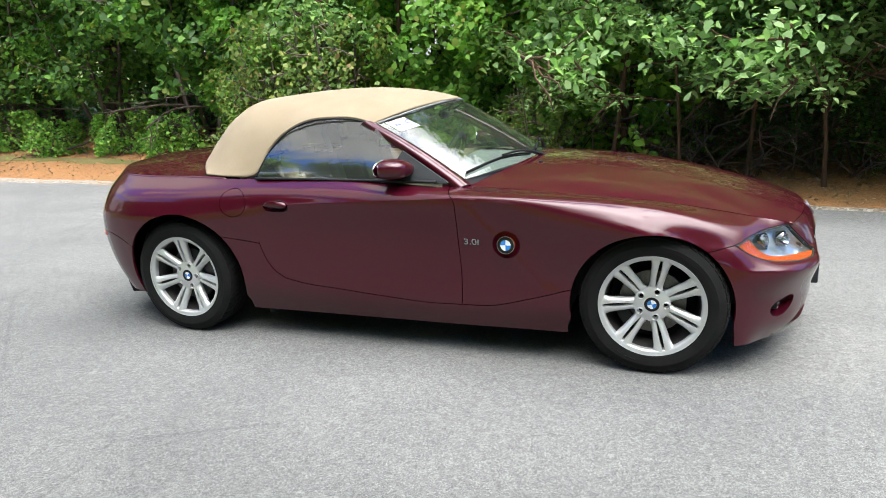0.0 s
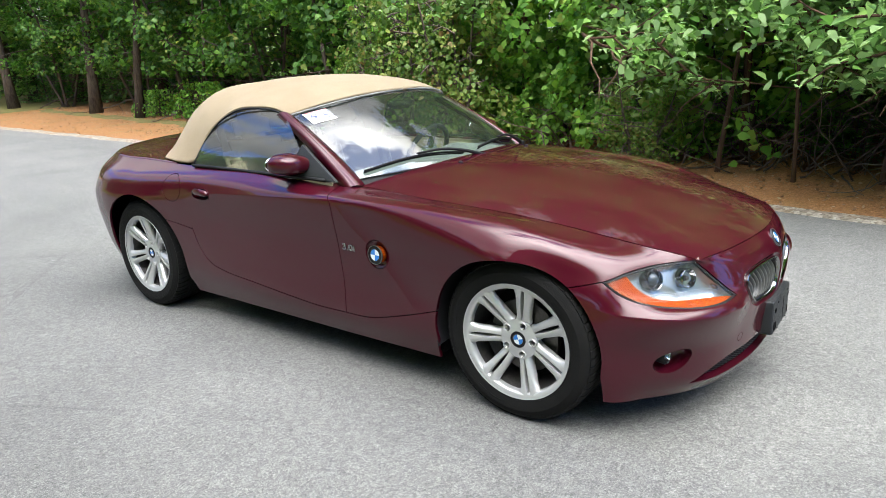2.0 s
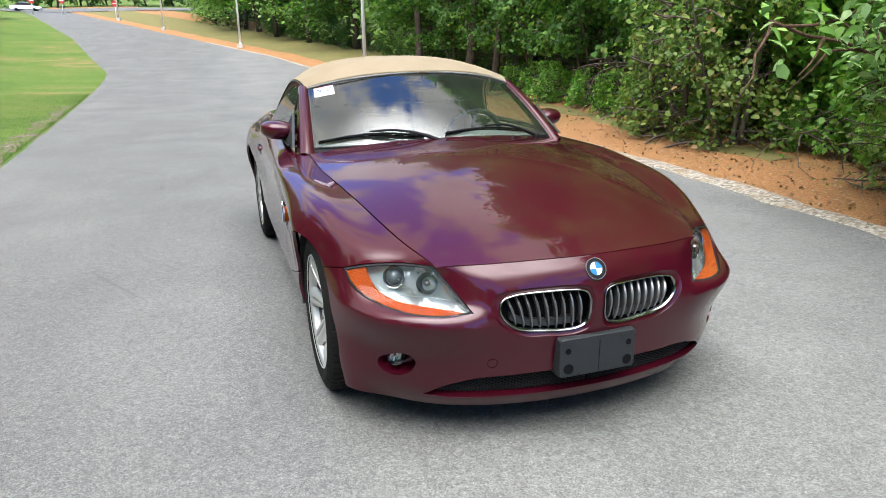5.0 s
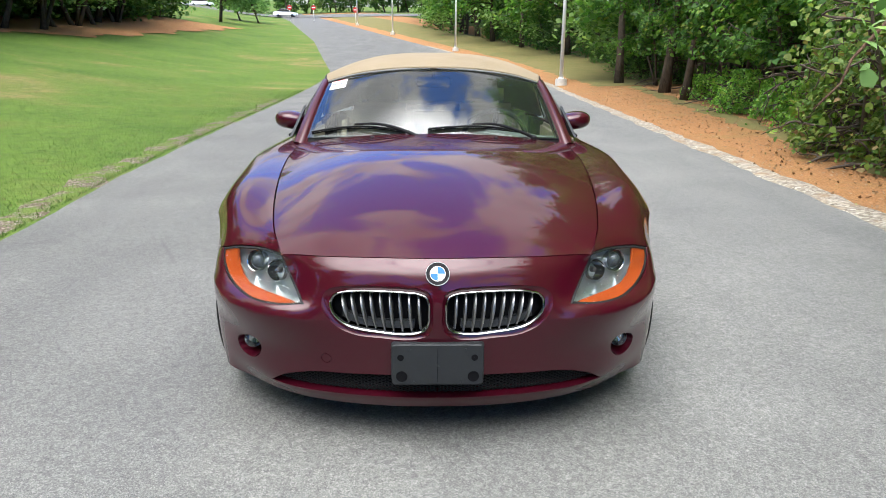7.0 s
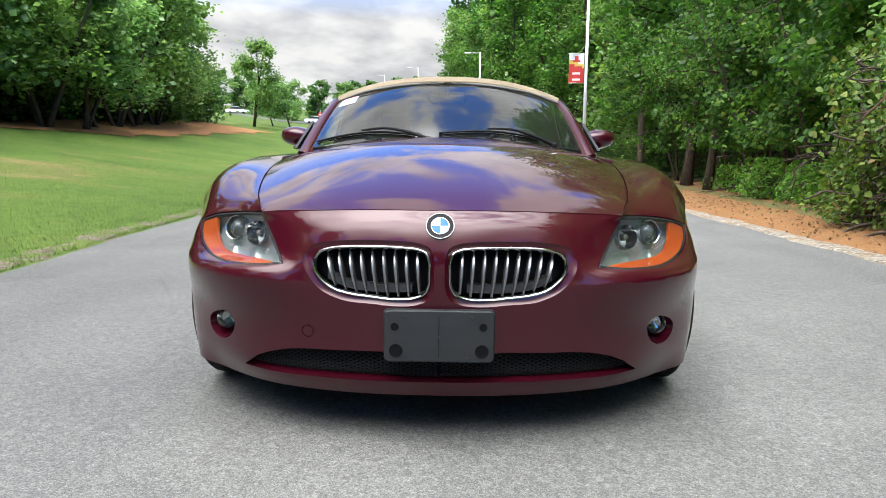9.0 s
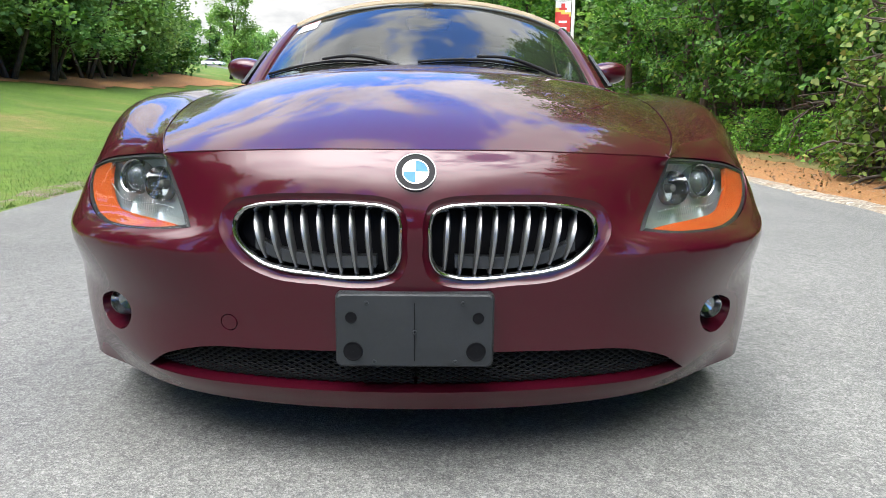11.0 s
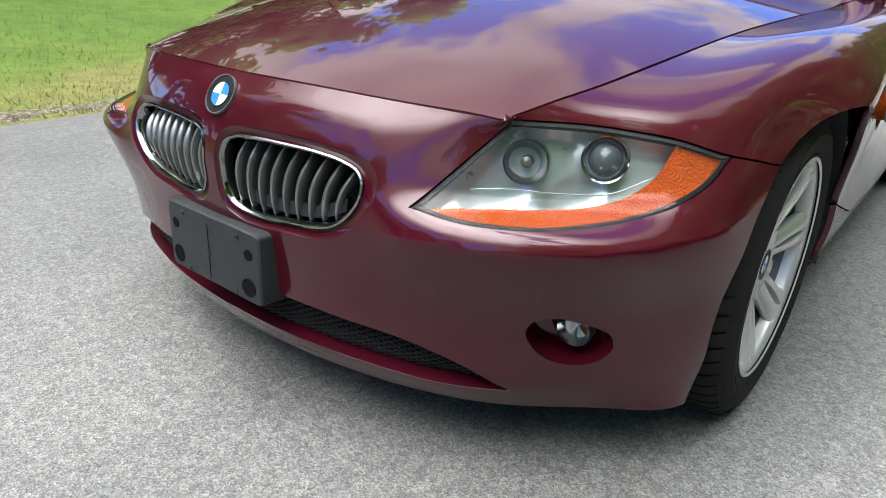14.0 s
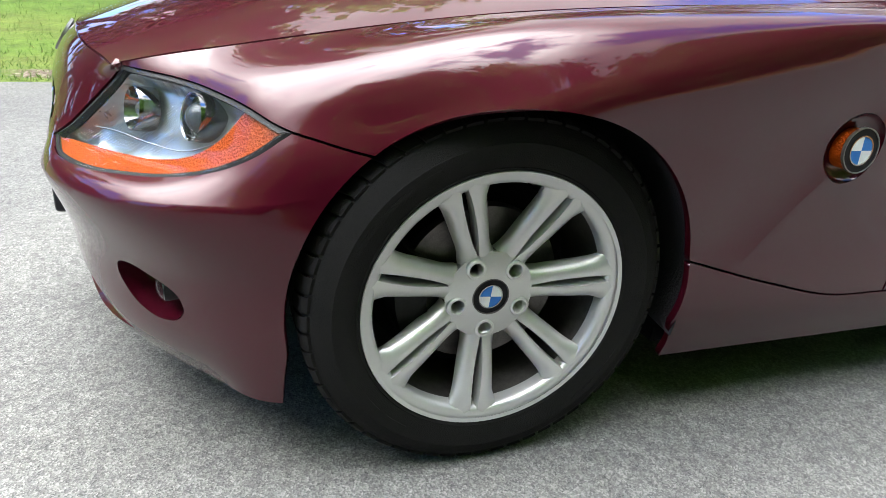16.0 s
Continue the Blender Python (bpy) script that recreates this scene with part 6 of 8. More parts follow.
def build_windscreen():
    n, k = 41, 16
    G = np.array([[ws_point(-1 + 2 * i / (n - 1), j / (k - 1)) for j in range(k)] for i in range(n)])
    me = mesh_from("windscreen", G.reshape(-1, 3), grid_faces(n, k), M_GLASS, True)
    ws = part("windscreen", me, None, car, "raked clear windscreen")
    ws.visible_shadow = False
    # dark band printed round the glass
    verts, faces = [], []
    rim = [(-1 + 2 * i / 60, 0.0) for i in range(61)] + [(1, j / 20) for j in range(1, 21)] + [(1 - 2 * i / 60, 1.0) for i in range(1, 61)] + [(-1, 1 - j / 20) for j in range(1, 20)]
    for a, b in rim:
        a2, b2 = a * 0.984, 0.02 + b * 0.955
        off = np.array((0.004, 0, 0.005))
        verts += [ws_point(a, b) - off, ws_point(a2, b2) - off]
    m = len(rim)
    faces = [(2 * i, 2 * ((i + 1) % m), 2 * ((i + 1) % m) + 1, 2 * i + 1) for i in range(m)]
    part("windscreen_band", mesh_from("windscreen_band", verts, faces, M_BLACK, True), None, ws)
    for s in (1, -1):
        # pillar: a tapered box along the glass edge
        sec = []
        for b in np.linspace(-0.10, 1.02, 12):
            p = ws_point(1, b)
            out = np.array((-.060 - .012 * (1 - b), .050 + .030 * (1 - b), -.006))
            q = p + out
            mid = p + out * 0.45 + np.array((.012, .016, .018))
            inn = p + np.array((-.045, -.012, -.03))
            sec.append([p + (0.002, 0.0, 0.002), mid, q, inn])
        S = np.array(sec)
        S[:, :, 1] *= s
        nb = len(S)
        fac = []
        for i in range(nb - 1):
            for j in range(4):
                fac.append((i * 4 + j, i * 4 + (j + 1) % 4, (i + 1) * 4 + (j + 1) % 4, (i + 1) * 4 + j))
        me = mesh_from("pillar", S.reshape(-1, 3), fac, M_PAINT, False)
        bm = bmesh.new(); bm.from_mesh(me)
        bmesh.ops.recalc_face_normals(bm, faces=bm.faces[:])
        long_edges = [e for e in bm.edges if abs(e.verts[0].index - e.verts[1].index) == 4]
        bmesh.ops.bevel(bm, geom=long_edges, offset=0.007, segments=3, affect="EDGES")
        bm.to_mesh(me); bm.free()
        me.polygons.foreach_set("use_smooth", [True] * len(me.polygons))
        part("pillar", me, None, car)
        # side window: a leaning, slightly bowed pane
        top = smooth_line([(.215, .842), (.10, .935), (-.01, 1.03), (-.108, 1.112), (-.195, 1.140), (-.323, 1.150), (-.48, 1.136), (-.598, 1.086), (-.675, 1.005), (-.722, .915), (-.742, .855)], 0.02)
        low = np.linspace((.215, .842), (-.742, .855), len(top))
        vv = []
        for a, b in zip(top, low):
            for f in np.linspace(0, 1, 8):
                x, z = b + (a - b) * f
                y = .772 - .138 * ((z - .85) / .29) ** 1.25 if z > .85 else .772
                vv.append((x, y * s, z))
        pane = part("side_window", mesh_from("side_window", vv, grid_faces(len(top), 8), M_SIDE_GLASS, True), None, car, "clear side window, closed")
        pane.visible_shadow = False
        # small fixed corner behind the mirror and the belt moulding
        vv = [(.315, .768 * s, .848), (.035, .779 * s, .850), (.02, .764 * s, .905), (.075, .728 * s, .995)]
        me = mesh_from("mirror_corner", vv + [(x, y - .014 * s, z) for x, y, z in vv], [(0, 1, 2, 3), (7, 6, 5, 4)] + [(i, i + 4, (i + 1) % 4 + 4, (i + 1) % 4) for i in range(4)], M_BRACKET)
        part("mirror_corner", me, None, car)
        pts = np.array([(x, (.777) * s, z) for x, z in ((.26, .852), (-.10, .857), (-.45, .862), (-.74, .864))])
        part("belt_moulding", tube_mesh("belt_moulding", [(smooth_line(pts, .06), np.full(len(smooth_line(pts, .06)), .008))], M_BLACK, 6), None, car)


build_windscreen()

# ---- wheels ----
def lathe(profile, n=64, closed=False):
    """profile: (radius, across) points, turned round the y axis."""
    verts, faces = [], []
    k = len(profile)
    for i in range(n):
        a = 2 * math.pi * i / n
        for r, y in profile:
            verts.append((r * math.cos(a), y, r * math.sin(a)))
    for i in range(n):
        for j in range(k if closed else k - 1):
            b = (j + 1) % k
            faces.append((i * k + j, ((i + 1) % n) * k + j, ((i + 1) % n) * k + b, i * k + b))
    return verts, faces


def fixed(name, verts, faces, mat, smooth=True, sharp=35):
    me = mesh_from(name, verts, faces, mat, smooth)
    bm = bmesh.new()
    bm.from_mesh(me)
    bmesh.ops.recalc_face_normals(bm, faces=bm.faces[:])
    for e in bm.edges:
        if len(e.link_faces) == 2 and e.calc_face_angle() > radians(sharp):
            e.smooth = False
    bm.to_mesh(me)
    bm.free()
    return me


def roundel(parent, place, r, turn=0.0, name="emblem", depth=0.006, flat=False):
    """A quartered blue and white disc in a dark ring, facing local z."""
    top = None
    def disc(nm, r0, r1, a0, a1, z0, z1, mat, par):
        n = max(3, int(abs(a1 - a0) / 0.13))
        v = []
        for i in range(n + 1):
            a = a0 + (a1 - a0) * i / n
            c, s = math.cos(a), math.sin(a)
            v += [(r0 * c, r0 * s, z1), (r1 * c, r1 * s, z1), (r1 * c, r1 * s, z0), (r0 * c, r0 * s, z0)]
        f = []
        for i in range(n):
            for j in range(4):
                f.append((4 * i + j, 4 * i + (j + 1) % 4, 4 * i + 4 + (j + 1) % 4, 4 * i + 4 + j))
        f += [(0, 1, 2, 3), (4 * n + 3, 4 * n + 2, 4 * n + 1, 4 * n)]
        me = fixed(nm, v, f, mat)
        me.transform(place)
        return part(nm, me, None, par)
    top = disc(name, 0.0005, r * 0.985, 0, 6.2832, 0, depth * 0.7, M_RING, parent)
    tagged(top, "round blue and white quartered emblem")
    if flat:
        top = parent
    disc("rim_ring", r * 0.95, r, 0, 6.2832, 0, depth, M_STEEL if flat else M_SLAT, top)
    disc("inner_ring", r * 0.60, r * 0.655, 0, 6.2832, 0, depth * 0.95, M_CHROME, top)
    for q in range(4):
        disc("quarter", 0.0005, r * 0.60, turn + q * math.pi / 2, turn + (q + 1) * math.pi / 2, 0, depth * 0.85, M_BLUE if q % 2 else M_ENAMEL, top)
    return top


def build_wheel():
    wheel = new("wheel")
    wheel.parent = car
    # local y points outwards; the tyre is 0.225 wide
    prof = [(.222, -.098), (.232, -.108), (.262, -.113), (.290, -.109), (.305, -.098), (.3125, -.085), (.316, -.055), (.3165, 0), (.316, .055), (.3125, .085), (.305, .098), (.290, .109),
            (.276, .1125), (.274, .1140), (.262, .1135), (.245, .111), (.236, .108), (.2345, .1095), (.228, .105), (.222, .098)]
    v, f = lathe(prof, 96)
    tyre = part("tyre", fixed("tyre", v, f, M_RUBBER), None, wheel, "black rubber tyre")
    # tread: lateral blocks that stand out at the shoulders, and ribs
    tv, tf = [], []
    nb = 60
    for i in range(nb):
        for side in (-1, 1):
            a0, a1 = 2 * math.pi * i / nb, 2 * math.pi * (i + 0.80) / nb
            pr = [(.3135, .030), (.3195, .032), (.3195, .066), (.3165, .088), (.3085, .100), (.302, .0985)]
            o = len(tv)
            for k, a in enumerate(np.linspace(a0, a1, 4)):
                for r, y in pr:
                    sk = a + side * (y - .03) * 0.9
                    tv.append((r * math.cos(sk), side * y, r * math.sin(sk)))
            m = len(pr)
            for k in range(3):
                for j in range(m - 1):
                    tf.append((o + k * m + j, o + k * m + j + 1, o + (k + 1) * m + j + 1, o + (k + 1) * m + j))
            tf.append(tuple(o + j for j in range(m)))
            tf.append(tuple(o + 3 * m + j for j in reversed(range(m))))
    for y0, y1 in ((-.026, -.006), (.004, .024)):
        o = len(tv)
        n = 96
        for i in range(n):
            a = 2 * math.pi * i / n
            for r, y in ((.314, y0), (.3195, y0 + .001), (.3195, y1 - .001), (.314, y1)):
                tv.append((r * math.cos(a), y, r * math.sin(a)))
        for i in range(n):
            for j in range(3):
                q = (i + 1) % n
                tf.append((o + i * 4 + j, o + q * 4 + j, o + q * 4 + j + 1, o + i * 4 + j + 1))
    part("tread", fixed("tread", tv, tf, M_RUBBER), None, wheel)
    # raised marks on the side wall: plain bars, since the letters are not readable
    for a0, a1, r0, r1 in ((20, 27, .262, .274), (28, 33, .262, .274), (34, 40, .262, .274), (41, 46, .262, .274), (200, 212, .258, .264), (216, 228, .258, .264), (232, 238, .258, .264), (120, 130, .256, .262), (134, 142, .256, .262)):
        bv, bf, o, n = [], [], 0, 4
        for i in range(n + 1):
            a = radians(a0 + (a1 - a0) * i / n)
            for r, y in ((r0, .1130), (r0, .1146), (r1, .1146), (r1, .1128)):
                bv.append((r * math.cos(a), y, r * math.sin(a)))
        for i in range(n):
            for j in range(3):
                bf.append((o + i * 4 + j, o + i * 4 + j + 1, o + i * 4 + 4 + j + 1, o + i * 4 + 4 + j))
        part("sidewall_mark", fixed("sidewall_mark", bv, bf, M_RUBBER), None, wheel)
    # rim: flange, lip and barrel
    prof = [(.222, .106), (.2285, .1085), (.2300, .1050), (.2280, .1020), (.2250, .1018), (.2130, .0990), (.2075, .0950), (.2056, .086), (.2050, .070)]
    v, f = lathe(prof, 80)
    rim = part("rim", fixed("rim", v, f, M_ALLOY, True, 50), None, wheel, "silver alloy rim with seven split spokes")
    v, f = lathe([(.2050, .070), (.2040, .060), (.198, .020), (.190, -.06), (.205, -.10), (.222, -.104)], 60)
    part("rim_barrel", fixed("rim_barrel", v, f, M_STEEL, True, 50), None, wheel, "dusty grey inner barrel")
    # hub disc with five bolt holes
    def bar(cross, name, par, mat=M_ALLOY):
        k = len(cross[0])
        v = [tuple(p) for c in cross for p in c]
        f = []
        for i in range(len(cross) - 1):
            for j in range(k):
                f.append((i * k + j, i * k + (j + 1) % k, (i + 1) * k + (j + 1) % k, (i + 1) * k + j))
        f += [tuple(reversed(range(k))), tuple((len(cross) - 1) * k + j for j in range(k))]
        return part(name, fixed(name, v, f, mat, True, 40), None, par)
    def ring2(cx, cz, r, n):
        return np.array([(cx + r * math.cos(2 * math.pi * i / n), cz + r * math.sin(2 * math.pi * i / n)) for i in range(n)])
    holes = [ring2(0, 0, .0325, 40)] + [ring2(.0600 * math.cos(radians(90 + 72 * k)), .0600 * math.sin(radians(90 + 72 * k)), .0118, 20) for k in range(5)]
    def hub_y(q):
        r = np.hypot(q[:, 0], q[:, 1])
        y = np.interp(r, [.0325, .040, .055, .070, .079], [.0735, .0748, .0742, .0718, .0670])
        return np.stack([q[:, 0], y, q[:, 1]], 1)
    vs, fs = fill(ring2(0, 0, .079, 60), holes, 0.006)
    part("hub", panel_mesh("hub", vs, fs, hub_y, lambda q: unit(np.stack([q[:, 0] * 2.2, np.full(len(q), .6), q[:, 1] * 2.2], 1)), M_ALLOY, 0.034), None, wheel)
    for s in range(7):
        ax = radians(90 + 360 * s / 7)
        e_r = np.array((math.cos(ax), 0, math.sin(ax)))
        e_t = np.array((-math.sin(ax), 0, math.cos(ax)))
        e_y = np.array((0, 1.0, 0))
        for side in (-1, 1):
            cross = []
            for r, off, w, y, th in ((.0700, .0165, .0165, .0680, .034), (.083, .0150, .0149, .0705, .034), (.098, .0160, .0135, .0745, .034), (.118, .0180, .0133, .0795, .034), (.140, .0198, .0139, .0850, .033), (.163, .0210, .0149, .0905, .031), (.184, .0222, .0166, .0948, .029), (.200, .0240, .0198, .0974, .026), (.213, .0268, .0240, .0990, .022), (.2235, .0310, .0300, .0992, .018)):
                c = e_r * r + e_t * off * side
                i_in, i_out = -w * side, w * side
                k = 1.0 - 0.85 * smooth_step(.185, .215, r)
                cross.append([c + e_t * i_in + e_y * (y - .009), c + e_t * i_in * 0.86 + e_y * (y - .0008), c + e_t * i_in * 0.40 + e_y * (y + .0008), c + e_t * i_out * 0.25 + e_y * (y - .0022), c + e_t * i_out * 0.78 + e_y * (y - .0105 * k), c + e_t * i_out + e_y * (y - .020 * k), c + e_t * i_out * 0.8 + e_y * (y - th), c + e_t * i_in * 0.9 + e_y * (y - th)])
            bar(cross, "spoke", wheel)
    for s in range(5):
        # bolt seat and bolt
        ab = radians(90 + 72 * s)
        c = Matrix.Translation((.0600 * math.cos(ab), 0, .0600 * math.sin(ab)))
        v, f = lathe([(.0117, .062), (.0121, .0752), (.0130, .0760), (.0160, .0758), (.0178, .0740), (.0184, .0690)], 20)
        me = fixed("bolt_seat", v, f, M_ALLOY); me.transform(c)
        part("bolt_seat", me, None, wheel)
        # bolt and hole floor are near black: the recess's shade put into colour
        v, f = lathe([(.0005, .050), (.0070, .050), (.0078, .047), (.0092, .044)], 12)
        me = fixed("wheel_bolt", v, f, M_RING); me.transform(c)
        part("wheel_bolt", me, None, wheel)
        v, f = lathe([(.0005, .0470), (.0112, .0470)], 12)
        me = fixed("bolt_hole", v, f, M_VOID); me.transform(c)
        part("bolt_hole", me, None, wheel)
    roundel(wheel, Matrix.Translation((0, .066, 0)) @ Matrix.Rotation(radians(-90), 4, "X"), .033, name="centre_cap", depth=.009, flat=True)
    # brake disc and caliper behind the spokes
    v, f = lathe([(.060, .020), (.066, .026), (.143, .026), (.1445, .022), (.1445, .004), (.060, .004)], 60)
    part("brake_disc", fixed("brake_disc", v, f, M_STEEL), None, wheel)
    v, f = lathe([(.0005, .022), (.072, .022), (.074, -.02), (.074, -.05)], 40)
    part("brake_hat", fixed("brake_hat", v, f, M_STEEL), None, wheel)
    v, f = lathe([(.0005, -.03), (.185, -.03), (.19, -.06)], 40)
    part("backing_plate", fixed("backing_plate", v, f, M_VOID), None, wheel)
    cv = []
    for a in np.linspace(radians(150), radians(205), 8):
        for r, y in ((.105, .046), (.158, .046), (.164, .030), (.164, -.02), (.105, -.02)):
            cv.append((r * math.cos(a), y, r * math.sin(a)))
    cf = []
    for i in range(7):
        for j in range(5):
            cf.append((i * 5 + j, i * 5 + (j + 1) % 5, (i + 1) * 5 + (j + 1) % 5, (i + 1) * 5 + j))
    cf += [(0, 1, 2, 3, 4), (39, 38, 37, 36, 35)]
    part("caliper", fixed("caliper", cv, cf, M_BLACK), None, wheel)
    return wheel


wheel_one = build_wheel()
# the hub caps stand about 0.8 m from the middle line
for i, (x, y, turn, flip) in enumerate(((FRONT_HUB, -.722, 195.7, True), (FRONT_HUB, .722, 175, False), (REAR_HUB, -.735, 54, True), (REAR_HUB, .735, 12, False))):
    m = Matrix.Translation((x, y, .3185)) @ (Matrix.Rotation(radians(180), 4, "Z") if flip else Matrix.Identity(4)) @ Matrix.Rotation(radians(turn), 4, "Y")
    if i == 0:
        wheel_one.matrix_basis = m
    else:
        copy_thing(wheel_one, m)

# wheel wells and dark inside of the body
def build_inner():
    for hx, r, nm in ((FRONT_HUB - .006, .352, "f"), (REAR_HUB + .03, .385, "r")):
        for s in (1, -1):
            v, n = [], 22
            for i in range(n + 1):
                a = radians(-14 + 208 * i / n)
                for rr, y in ((r + .002, .770 + (.070 * smooth_step(1.3, 2.1, a) if nm == "f" else 0)), (r + .018, .74), (r + .03, .62), (r + .03, .44)):
                    v.append((hx + rr * math.cos(a), y * s, HUB_Z + rr * math.sin(a)))
            f = grid_faces(n + 1, 4)
            v += [(hx, .44 * s, HUB_Z)]
            f += [(i * 4 + 3, (i + 1) * 4 + 3, len(v) - 1) for i in range(n)]
            part("wheel_well", fixed("wheel_well", v, f, M_LINER), None, car)
    # shell that closes the gaps between the panels from behind
    us, vv = np.linspace(0, U_END, 240), np.linspace(0.155, 0.925, 40)
    U, V = np.meshgrid(us, vv, indexing="ij")
    q = np.stack([U.ravel(), V.ravel()], 1)
    P, N = skin_place(q), skin_norm(q)
    back = np.where(P[:, 0] > 1.5, 0.05, 0.026)[:, None]
    P2 = P - N * back
    faces = []
    for a in grid_faces(len(us), len(vv)):
        c = P[list(a)].mean(0)
        if math.hypot(c[0] - FRONT_HUB, c[2] - HUB_Z) < .42 and c[2] < .69 or math.hypot(c[0] - REAR_HUB, c[2] - HUB_Z) < .45 and c[2] < .72:
            continue
        # leave the lamp and fog lamp bays open
        if c[0] > 1.55 and .40 < c[1] < .80 and .47 < c[2] < .64 or c[0] > 1.6 and .59 < c[1] < .76 and .22 < c[2] < .35:
            continue
        faces.append(tuple(a))
    v = np.concatenate([P2, P2 * FLIP])
    o = len(P2)
    part("inner_shell", mesh_from("inner_shell", v, faces + [tuple(o + i for i in reversed(f)) for f in faces], M_VOID, True), None, car)
    # floor pan
    pts = [(-1.95, .55), (-1.75, .72), (-1.55, .66), (-1.55, .40), (-.85, .40), (-.85, .76), (.87, .76), (.90, .40), (1.60, .40), (1.60, .72), (1.78, .50), (1.88, .25), (1.90, 0)]
    ring = pts + [(x, -y) for x, y in reversed(pts[:-1])]
    v = [(x, y, .165) for x, y in ring] + [(x, y, .21) for x, y in ring]
    n = len(ring)
    f = [tuple(reversed(range(n))), tuple(range(n, 2 * n))] + [(i, (i + 1) % n, n + (i + 1) % n, n + i) for i in range(n)]
    part("floor_pan", mesh_from("floor_pan", v, f, M_VOID), None, car)
    # bulkhead under the bonnet
    bm = bmesh.new()
    bmesh.ops.create_cube(bm, size=1, matrix=Matrix.Translation((1.05, 0, .48)) @ Matrix.Diagonal((1.2, .82, .44, 1)))
    part("engine_bay", bm, M_VOID, car, smooth=False)
    bm = bmesh.new()
    bmesh.ops.create_cube(bm, size=1, matrix=Matrix.Translation((-1.4, 0, .52)) @ Matrix.Diagonal((.9, .84, .5, 1)))
    part("boot_box", bm, M_VOID, car, smooth=False)


build_inner()

# ---- lamps, grilles and trims ----
def ring_frame(uv, back=0.0):
    """Places, normals and inward ways along a closed outline on the skin."""
    if area2(uv) < 0:
        uv = uv[::-1]
    P, N = skin_place(uv), skin_norm(uv)
    T = unit(np.roll(P, -1, 0) - np.roll(P, 1, 0))
    I = unit(np.cross(N, T))
    c = P.mean(0)
    if np.mean(((c - P) * I).sum(1)) < 0:
        I = -I
    return P - N * back, N, I


def sweep_ring(name, uv, section, mat, parent, label="", mirror=False):
    """section: (inwards, outwards-of-the-skin) points swept round the outline."""
    P, N, I = ring_frame(uv)
    k = len(section)
    v = np.concatenate([[P[i] + I[i] * a + N[i] * b for a, b in section] for i in range(len(P))])
    if mirror:
        v = v * FLIP
    f = []
    n = len(P)
    for i in range(n):
        for j in range(k):
            f.append((i * k + j, i * k + (j + 1) % k, ((i + 1) % n) * k + (j + 1) % k, ((i + 1) % n) * k + j))
    return part(name, fixed(name, v, f, mat, True, 50), None, parent, label)


def dish(name, uv, rings, mat, parent, mirror=False, close=True, label="", slide=(0, 0, 0)):
    """A bowl sunk behind an outline: rings of (inwards share, depth)."""
    P, N, I = ring_frame(uv)
    c, nm = P.mean(0), unit(N.mean(0))
    v, f = [], []
    n = len(P)
    sl = np.array(slide, float)
    for q, (share, depth) in enumerate(rings):
        t = q / max(1, len(rings) - 1)
        flat = P - nm * ((P - c) @ nm)[:, None] * min(1.0, t * 1.2)
        v.extend(flat + (c - flat) * share - nm * depth + sl * t)
    for q in range(len(rings) - 1):
        for i in range(n):
            f.append((q * n + i, q * n + (i + 1) % n, (q + 1) * n + (i + 1) % n, (q + 1) * n + i))
    if close:
        f.append(tuple((len(rings) - 1) * n + i for i in range(n)))
    v = np.array(v)
    if mirror:
        v = v * FLIP
    return part(name, fixed(name, v, f, mat, True, 45), None, parent, label)


def facing(p, n, turn=0.0):
    """A pose at p whose z looks along n."""
    q = Vector(n).to_track_quat("Z", "Y")
    return Matrix.Translation(Vector(p)) @ q.to_matrix().to_4x4() @ Matrix.Rotation(turn, 4, "Z")


def turned(name, profile, place, mat, parent, label="", n=32):
    """profile: (radius, height) turned round the z of place."""
    v, f = lathe([(r, y) for r, y in profile], n)
    me = fixed(name, v, f, mat, True, 40)
    me.transform(place @ Matrix.Rotation(radians(90), 4, "X"))
    return part(name, me, None, parent, label)


lamp_outline = chain(UV_lamp_top, UV_lamp_in, UV_lamp_low)
UV_amber = chain(front_line([(.703, .6155), (.700, .586), (.690, .561), (.670, .540), (.636, .526), (.582, .520), (.515, .517), (.46, .512), (.4265, .5045)]), UV_lamp_low, front_line([(.775, .594), (.755, .6010), (.703, .6155)]))


